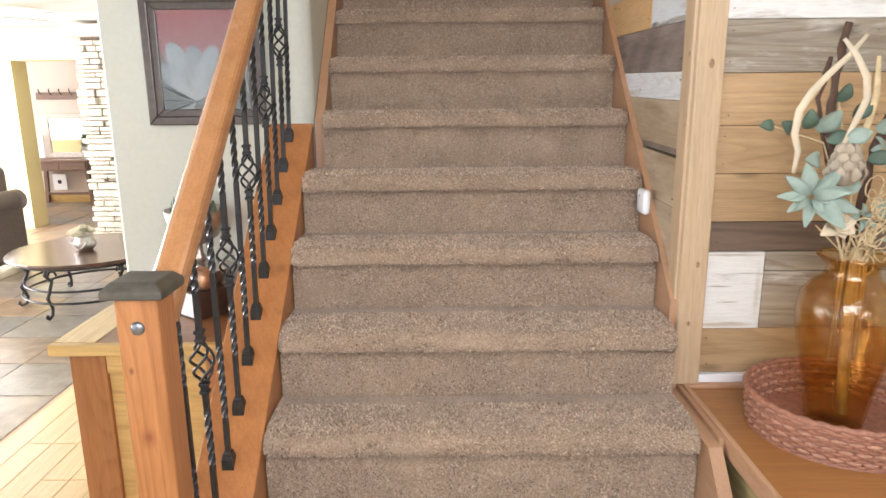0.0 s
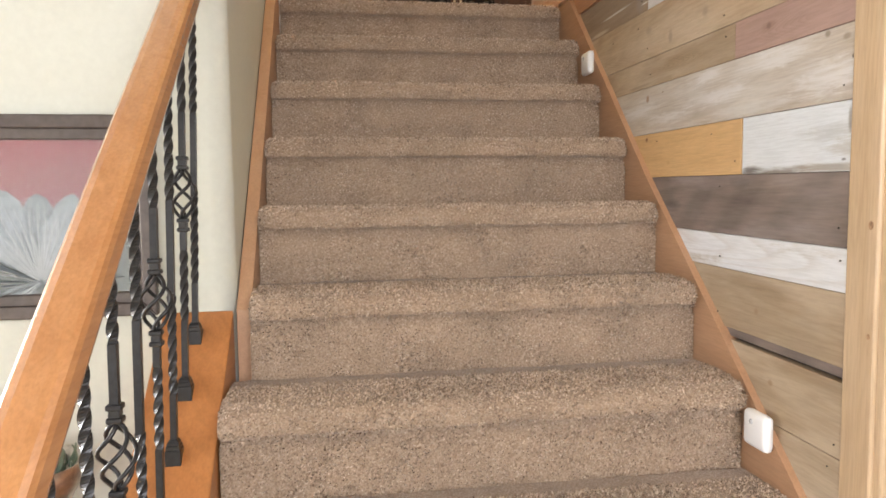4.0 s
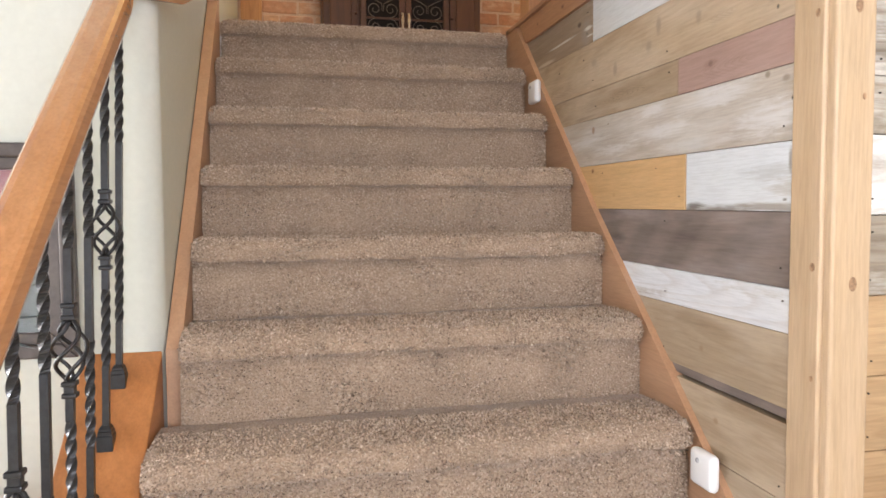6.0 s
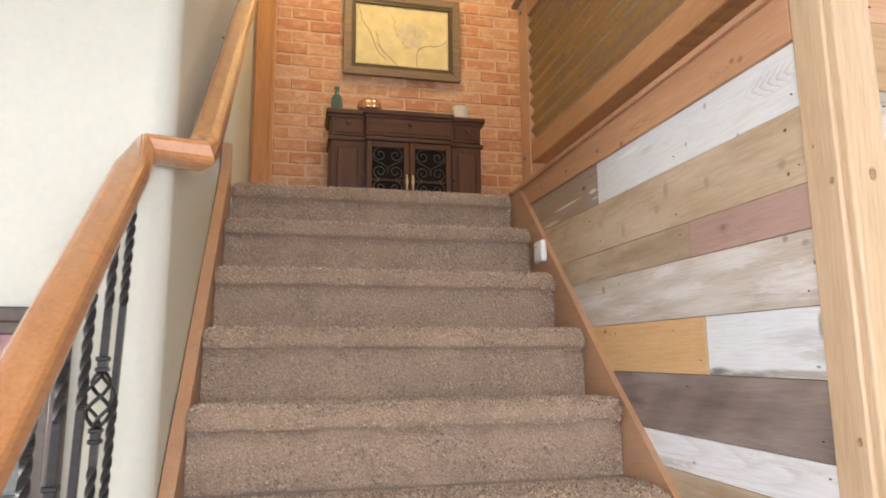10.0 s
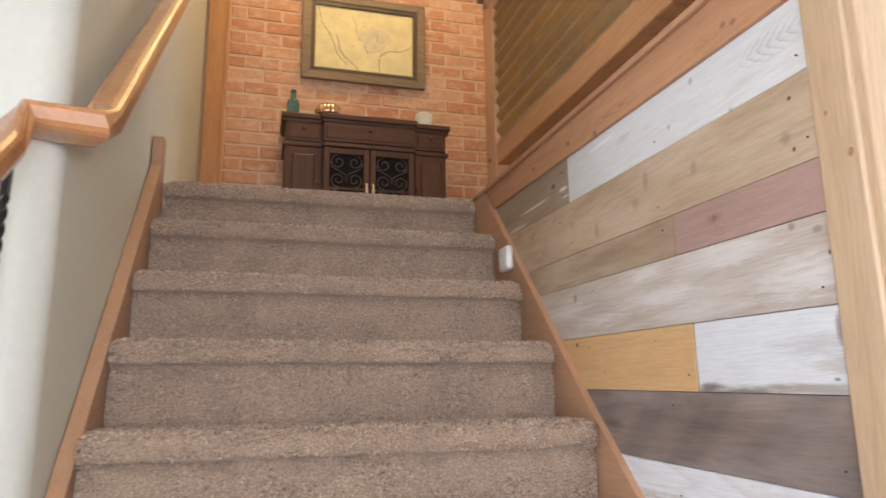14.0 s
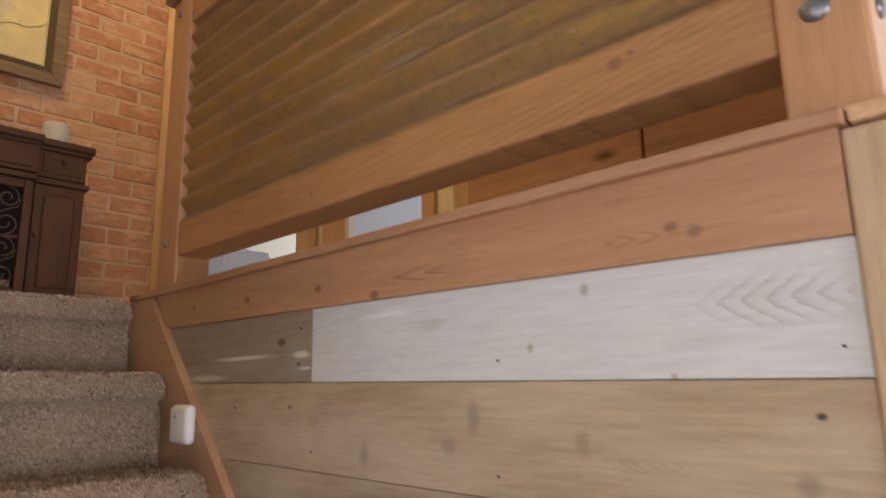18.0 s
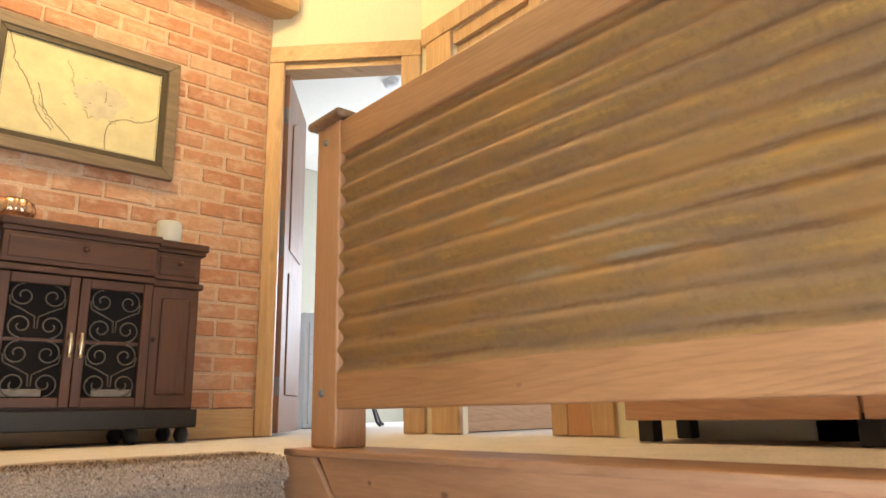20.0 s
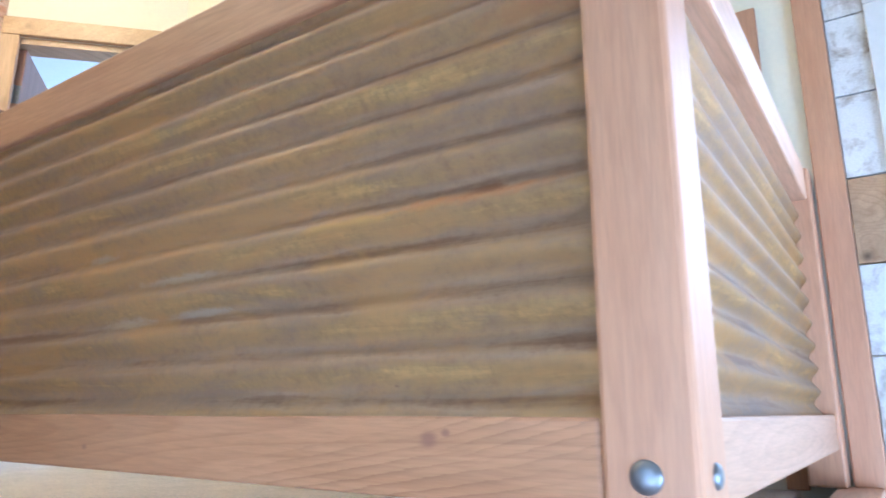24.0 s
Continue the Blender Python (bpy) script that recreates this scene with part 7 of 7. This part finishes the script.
for i in range(26):
    a, rr = random.uniform(0, 6.28), random.uniform(0.04, 0.092)
    r = random.uniform(0.008, 0.014)
    bm = lathe([(0, -r * 0.7), (r * 0.8, -r * 0.4), (r, 0), (r * 0.8, r * 0.4), (0, r * 0.7)], 8, (TC[0] + rr * math.cos(a), TC[1] + rr * math.sin(a), TZ + 0.254))
    under(part("pebble", bm, PEBBLE, smooth=True), succ)
for i in range(60):
    a, rr = random.uniform(0, 6.28), random.uniform(0.0, 0.08)
    b0 = Vector((TC[0] + rr * math.cos(a), TC[1] + rr * math.sin(a), TZ + 0.248))
    t0 = b0 + Vector((random.uniform(-0.045, 0.045), random.uniform(-0.045, 0.045), random.uniform(0.03, 0.075)))
    under(part("succulent_leaf", leaf_mesh(b0, t0, 0.0075, (math.cos(a), math.sin(a), 0.3), 0.3), SUCC, smooth=True), succ)
CUP = (-0.745, 2.478)
votive = thing("copper_votive", "small hammered copper cup standing on the book", "cup", "", (*CUP, TZ))
under(part("cup", lathe([(0, 0.0), (0.026, 0.0), (0.031, 0.01), (0.033, 0.075), (0.030, 0.075), (0.026, 0.012), (0, 0.01)], 28, (*CUP, TZ)), COPPER_CUP, smooth=True), votive)

# ---- living room and entry ----
TABLE_C = (-2.55, 5.10)
table = thing("coffee_table", "round dark-topped coffee table on scrolled wrought-iron legs", "coffee table", "", (*TABLE_C, 0))
under(part("top", lathe([(0, 0.385), (0.545, 0.385), (0.562, 0.392), (0.568, 0.405), (0.56, 0.415), (0, 0.416)], 64, (*TABLE_C, 0)), wood("dark_table_top", (0.075, 0.035, 0.022), (0.13, 0.065, 0.04), "x", 0.22, 0.0, coat=0.5), smooth=False), table)
for i in range(6):
    a = radians(60 * i + 20)
    c, s_ = math.cos(a), math.sin(a)
    prof = [(r * 1.16, z) for r, z in ((0.40, 0.38), (0.43, 0.33), (0.38, 0.27), (0.40, 0.22), (0.43, 0.16), (0.40, 0.08), (0.41, 0.03), (0.44, 0.015), (0.455, 0.03), (0.445, 0.045))]
    under(part("leg", tube([(TABLE_C[0] + r * c, TABLE_C[1] + r * s_, z) for r, z in prof], 0.012, 8), IRON, smooth=True), table)
    sp = [(0.44 - 0.05 * math.cos(t) * (1 - t / 9), 0.30 + 0.05 * math.sin(t) * (1 - t / 9)) for t in [j * 0.5 for j in range(13)]]
    under(part("scroll", tube([(TABLE_C[0] + r * c, TABLE_C[1] + r * s_, z) for r, z in sp], 0.008, 6), IRON, smooth=True), table)
for z, r in ((0.20, 0.465), (0.12, 0.485), (0.365, 0.485)):
    under(part("hoop", tube([(TABLE_C[0] + r * math.cos(2 * math.pi * i / 48), TABLE_C[1] + r * math.sin(2 * math.pi * i / 48), z) for i in range(49)], 0.009, 6), IRON, smooth=True), table)
FV = (-2.55, 5.02, 0.416)
flower_bowl = thing("silver_flower_bowl", "round silver pot of cream roses on the coffee table", "flower pot", "", FV)
under(part("pot", lathe([(0, 0), (0.045, 0.0), (0.075, 0.03), (0.08, 0.06), (0.06, 0.095), (0.066, 0.11), (0.06, 0.11), (0.0, 0.09)], 28, FV), SILVER, smooth=True), flower_bowl)
under(part("handle", tube([(FV[0] - 0.06 + 0.12 * i / 14, FV[1] - 0.075, FV[2] + 0.08 - 0.055 * math.sin(math.pi * i / 14)) for i in range(15)], 0.006, 6), SILVER, smooth=True), flower_bowl)
ROSE = plain("cream_rose", (0.78, 0.72, 0.55), 0.7, 0, 0.08, 30, 0.1)
for i in range(16):
    a, rr = random.uniform(0, 6.28), random.uniform(0, 0.08)
    c = Vector((FV[0] + rr * math.cos(a), FV[1] + rr * math.sin(a), FV[2] + 0.13 + 0.05 * (1 - rr / 0.09)))
    bm = bmesh.new()
    for ring in range(3):
        for k in range(5):
            aa = 2 * math.pi * (k + 0.5 * ring) / 5
            rad_ = 0.030 - 0.009 * ring
            b0 = c + Vector((0.004 * math.cos(aa), 0.004 * math.sin(aa), -0.012))
            t0 = c + Vector((rad_ * math.cos(aa), rad_ * math.sin(aa), 0.006 + 0.008 * ring))
            sub = leaf_mesh(b0, t0, 0.019, (math.cos(aa), math.sin(aa), 0.5), 0.5)
            me = bpy.data.meshes.new("tmp")
            sub.to_mesh(me)
            sub.free()
            bm.from_mesh(me)
            bpy.data.meshes.remove(me)
    under(part("rose", bm, ROSE, smooth=True), flower_bowl)

LEATHER = plain("dark_brown_armchair_leather", (0.10, 0.075, 0.075), 0.28, 0, 0.2, 30, 0.2)
chair = thing("leather_armchair", "dark brown leather armchair with rolled arms", "armchair", "", (-4.25, 6.0, 0))
under(part("arm", tube([(-3.86, 5.55 + 0.1 * i, 0.60) for i in range(9)], 0.10, 16), LEATHER, smooth=True), chair)
under(part("arm_panel", box(-3.93, -3.80, 5.57, 6.35, 0.06, 0.56, 0.03), LEATHER), chair)
under(part("arm", tube([(-4.64, 5.55 + 0.1 * i, 0.60) for i in range(9)], 0.10, 16), LEATHER, smooth=True), chair)
under(part("arm_panel", box(-4.70, -4.57, 5.57, 6.35, 0.06, 0.56, 0.03), LEATHER), chair)
under(part("seat", box(-4.56, -3.94, 5.58, 6.2, 0.2, 0.46, 0.05, 3), LEATHER), chair)
under(part("backrest", box(-4.58, -3.92, 6.12, 6.38, 0.3, 0.92, 0.07, 3), LEATHER), chair)
for x in (-4.6, -3.88):
    for y in (5.62, 6.3):
        under(part("foot", box(x - 0.03, x + 0.03, y - 0.03, y + 0.03, 0, 0.07, 0.004), BLACKWOOD), chair)

STONE = plain("stacked_cream_stone", (0.64, 0.57, 0.46), 0.9, 0, 0.3, 18, 0.8)
# dark core colour puts shade into the gaps between the stones
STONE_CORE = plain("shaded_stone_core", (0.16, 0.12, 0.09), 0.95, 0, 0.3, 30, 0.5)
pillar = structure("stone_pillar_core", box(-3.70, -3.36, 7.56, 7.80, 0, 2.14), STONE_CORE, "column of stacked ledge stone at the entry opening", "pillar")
z = 0.0
ri = random.Random(4)
while z < 2.1:
    h = ri.uniform(0.035, 0.085)
    x = -3.76 + ri.uniform(-0.03, 0.03)
    while x < -3.32:
        w = ri.uniform(0.10, 0.26)
        x1 = min(x + w, -3.30 + ri.uniform(-0.015, 0.02))
        if x1 - x > 0.03:
            part("ledge_stone", box(x, x1 - 0.007, 7.50 + ri.uniform(-0.03, 0.03), 7.60, z + 0.003, min(z + h, 2.13) - 0.006, 0.007, 1), STONE, pillar)
        x = x1 + 0.002
    z += h
structure("pillar_cap", box(-3.82, -3.26, 7.42, 7.86, 2.14, 2.26, 0.004), PAINT_BEIGE, "plaster block over the stone column", "trim")
structure("header_beam", box(-8, -3.83, 7.95, 8.05, 1.93, 2.29), PAINT_YELLOW, "yellow painted beam over the entry opening", "beam")

WHITEWOOD = plain("whitewashed_wood", (0.66, 0.60, 0.55), 0.6, 0, 0.12, 30, 0.1)
win = structure("window_1", box(-6.6, -5.05, 8.02, 8.06, 0.82, 0.90, 0.004), WHITEWOOD, "bright living room window with a white frame", "window")
for x0, x1 in ((-6.6, -6.5), (-5.85, -5.79), (-5.12, -5.05)):
    part("window_frame", box(x0, x1, 8.02, 8.06, 0.9, 1.95, 0.003), WHITEWOOD, win)
PANE = mat("window_glass")
PANE[3].inputs["Transmission Weight"].default_value = 1.0
PANE[3].inputs["Roughness"].default_value = 0.0
for x0, x1 in ((-6.5, -5.85), (-5.79, -5.12)):
    o = part("pane", box(x0, x1, 8.036, 8.042, 0.9, 1.95), PANE[0], win)
    o.visible_shadow = False
SNOW = bpy.data.materials.new("bright_daylight")
SNOW.use_nodes = True
SNOW.node_tree.nodes["Principled BSDF"].inputs["Emission Color"].default_value = (1, 0.98, 0.95, 1)
SNOW.node_tree.nodes["Principled BSDF"].inputs["Emission Strength"].default_value = 3.0
structure("backdrop", box(-7.9, -5.02, 8.20, 8.22, 0.8, 1.95), SNOW, "bright daylight outside the living room window", "backdrop")

ENTRY = wood("entry_table_wood", (0.17, 0.10, 0.075), (0.27, 0.17, 0.13), "x", 0.5, 0.2)
et = thing("entry_table", "brown wooden hall table with two drawers and splayed legs", "table", "", (-5.15, 9.8, 0))
under(part("top", box(-5.70, -4.85, 9.60, 9.98, 0.63, 0.655, 0.003), ENTRY), et)
under(part("apron", box(-5.66, -4.89, 9.63, 9.96, 0.50, 0.63), ENTRY), et)
for x0, x1 in ((-5.64, -5.29), (-5.26, -4.91)):
    under(part("drawer", box(x0, x1, 9.615, 9.632, 0.515, 0.615, 0.003), ENTRY), et)
under(part("stretcher", box(-5.64, -4.9, 9.75, 9.79, 0.14, 0.17), ENTRY), et)
for x, dx in ((-5.66, -0.03), (-4.90, 0.03)):
    for y in (9.64, 9.94):
        under(part("leg", tube([(x, y, 0.5), (x + dx, y, 0.0)], 0.024, square=True), ENTRY), et)
mirror = thing("wall_mirror", "rectangular mirror in a wide whitewashed frame on the entry table", "mirror", "", (-5.28, 9.96, 0.66))
picture_frame(mirror, -5.62, -4.98, 0.657, 1.28, 9.985, 0.075, 0.04, WHITEWOOD)
MIRROR = mat("mirror_glass")
MIRROR[3].inputs["Metallic"].default_value, MIRROR[3].inputs["Roughness"].default_value = 1.0, 0.03
MIRROR[3].inputs["Base Color"].default_value = (0.8, 0.8, 0.8, 1)
under(part("glass", box(-5.55, -5.05, 9.965, 9.975, 0.73, 1.21), MIRROR[0]), mirror)
hooks = thing("hook_rail", "wooden wall rail with four dark coat hooks", "coat rack", "", (-5.35, 9.98, 1.53))
under(part("board", box(-5.68, -5.08, 9.975, 9.998, 1.48, 1.58, 0.003), ENTRY), hooks)
for i in range(4):
    x = -5.60 + 0.145 * i
    under(part("hook", tube([(x, 9.974, 1.55), (x, 9.94, 1.57), (x, 9.915, 1.61), (x, 9.92, 1.63)], 0.007, 6), IRON, smooth=True), hooks)
jar = thing("glass_jar", "clear glass jar with grey-green leaves on the entry table", "vase", "", (-4.93, 9.72, 0.655))
GLASS_C = mat("clear_jar_glass")
GLASS_C[3].inputs["Transmission Weight"].default_value = 0.9
GLASS_C[3].inputs["Roughness"].default_value = 0.05
GLASS_C[3].inputs["Base Color"].default_value = (0.8, 0.88, 0.9, 1)
under(part("jar", lathe([(0, 0), (0.055, 0), (0.06, 0.02), (0.06, 0.14), (0.045, 0.17), (0.045, 0.2)], 24, (-4.93, 9.72, 0.655)), GLASS_C[0], smooth=True), jar)
for i in range(24):
    a, zz = random.uniform(0, 6.28), random.uniform(0.16, 0.32)
    b0 = Vector((-4.93 + 0.02 * math.cos(a), 9.72 + 0.02 * math.sin(a), 0.655 + zz))
    under(part("leaf", leaf_mesh(b0, b0 + Vector((0.07 * math.cos(a), 0.07 * math.sin(a), 0.04)), 0.02, (0, 0, 1), 0.2), SUCC, smooth=True), jar)
bag = thing("white_sign", "white square sign with a dark leaf print under the table", "sign", "", (-5.45, 9.92, 0.17))
under(part("panel", box(-5.56, -5.36, 9.9, 9.93, 0.19, 0.42, 0.004), SENSOR), bag)
sign_print = under(part("print", lathe([(0, 0), (0.03, 0.002)], 12, (-5.46, 9.898, 0.31)), IRON), bag)
sign_print.data.transform(Matrix.Translation((-5.46, 9.898, 0.31)) @ pose(0, 0, 0, 90) @ Matrix.Translation((5.46, -9.898, -0.31)))
frame_l = thing("standing_frame", "small white picture frame leaning against the mirror", "picture frame", "", (-5.68, 9.8, 0.655))
under(part("frame", box(-5.72, -5.62, 9.90, 9.92, 0.657, 0.98, 0.004), SENSOR), frame_l)
structure("baseboard_entry", box(-8, -1.15, 9.97, 9.998, 0, 0.13, 0.003), PINE_Y, "pine baseboard of the entry wall", "baseboard")

fan = thing("ceiling_fan", "pale-bladed ceiling fan with a bright bowl light", "ceiling fan", "", (-3.80, 6.10, 2.3))
under(part("motor", lathe([(0, 0), (0.09, 0.0), (0.10, -0.03), (0.10, -0.10), (0.07, -0.13), (0, -0.13)], 24, (-3.80, 6.10, 2.30)), BOLT, smooth=True), fan)
for i in range(5):
    bm = box(0.12, 0.68, -0.06, 0.06, -0.004, 0.004, 0.003)
    bmesh.ops.transform(bm, matrix=pose(-3.80, 6.10, 2.215, 0, 0, 72 * i - 9) @ pose(0, 0, 0, 8), verts=bm.verts)
    under(part("blade", bm, WHITEWOOD), fan)
BOWL = bpy.data.materials.new("lit_fan_bowl")
BOWL.use_nodes = True
BOWL.node_tree.nodes["Principled BSDF"].inputs["Emission Color"].default_value = (1, 0.92, 0.78, 1)
BOWL.node_tree.nodes["Principled BSDF"].inputs["Emission Strength"].default_value = 8.0
under(part("light_bowl", lathe([(0.13, -0.135), (0.125, -0.17), (0.08, -0.205), (0, -0.215)], 28, (-3.80, 6.10, 2.30)), BOWL, None, "glowing frosted light bowl", True), fan)

# right-hand wall beyond the gallery
edge = structure("trim_gallery_end", box(2.325, 2.346, 2.195, 2.25, UP, 3.9, 0.003), FIR_Z, "pale timber trim at the end of the gallery guard", "trim")
part("board", box(2.318, 2.346, 2.02, 2.095, UP - 0.05, 4.2, 0.004), FIR_Z, edge)
for i, m in enumerate((WHITE_X, WHITE_X, WHITE_X, TAN_X, WHITE_X, WHITE_X, WHITE_X)):
    part("plank", box(2.328, 2.346, 1.86, 2.018, 2.35 + 0.24 * i, 2.35 + 0.24 * i + 0.236, 0.002), m, edge)

# ---- floor pieces ----
floor_l = bpy.data.objects["floor_lower"]
rr = random.Random(8)
x = -1.9
meshes = {}


def piece(name, sx, sy, sz, material, parent, at, bevel=0.002):
    key = (round(sx, 4), round(sy, 4), round(sz, 4), material.name)
    if key not in meshes:
        bm = box(-sx / 2, sx / 2, -sy / 2, sy / 2, -sz, 0, bevel, 1)
        me = bpy.data.meshes.new(name)
        bm.to_mesh(me)
        bm.free()
        me.materials.append(material)
        meshes[key] = me
    o = new(name, meshes[key])
    o.parent = parent
    o.location = at
    return o


while x < 2.3:
    y = -2.2 + rr.choice((0.0, 0.3, 0.6))
    while y < 3.9:
        y0 = max(y, -0.398)
        L = y + 1.196 - y0
        if L > 0.1 and not (x > -1.12 and y > 2.8) and not (x > 0.8 and y > 0.2):
            piece("floor_plank", 0.118, L, 0.014, OAK, floor_l, (x + 0.06, y0 + L / 2, 0))
        y += 1.2
    x += 0.12


def slate_material():
    m, n, l, b = mat("slate_tile")
    v, rnd, raw = coords(n, l, (1, 1, 1), 19.0)
    tone = ramp(n, [(0.0, (0.17, 0.15, 0.13)), (0.3, (0.26, 0.21, 0.165)), (0.55, (0.33, 0.22, 0.13)), (0.8, (0.21, 0.20, 0.18)), (1.0, (0.30, 0.25, 0.20))])
    l.new(rnd, tone.inputs[0])
    t = tex_noise(n, l, v, 7, 7, 0.65, 0.8)
    r = ramp(n, [(0.3, (0.6,) * 3), (0.7, (1.3,) * 3)])
    l.new(t, r.inputs[0])
    l.new(mix(n, l, "MULTIPLY", 0.9, tone.outputs[0], r.outputs[0]), b.inputs["Base Color"])
    b.inputs["Roughness"].default_value = 0.3
    bump(n, l, b, t, 0.4, 0.004)
    return m


SLATE = slate_material()
structure("floor_grout", box(-8, -1.9, 2.0, 10.0, -0.013, -0.004), MORTAR, "tan grout between the slate floor tiles", "floor")
for i in range(13):
    for j in range(18):
        cx, cy = -2.14 - 0.44 * i, 2.3 + 0.44 * j
        if cx > -6.6 and cy < 9.9:
            piece("floor_tile", 0.432, 0.432, 0.006, SLATE, floor_l, (cx, cy, 0.0))

# ---- bricks ----
ENDS = {}
row, z = 0, UP + 0.125 + 0.04
while z < 4.64:
    x = -0.21 + (BL / 2 if row % 2 else 0.0)
    if row % 2:
        o = new("brick", HALF[row % 3])
        o.parent, o.location = wall_brick, (-0.21 + BL / 4 - 0.003, 5.256, z)
    while x < 1.45:
        w = BL
        if x + BL > 1.47:
            rest = 1.462 - x
            if rest > 0.03:
                key = round(rest, 3)
                if key not in ENDS:
                    ENDS[key] = brick_mesh(rest - 0.002, 40 + len(ENDS))
                o = new("brick", ENDS[key])
                o.parent, o.location = wall_brick, (x + rest / 2, 5.256 + rr.uniform(-0.002, 0.002), z)
            break
        o = new("brick", FULL[rr.randrange(5)])
        o.parent, o.location = wall_brick, (x + BL / 2, 5.256 + rr.uniform(-0.003, 0.002), z)
        x += BL + 0.013
    z += COURSE
    row += 1
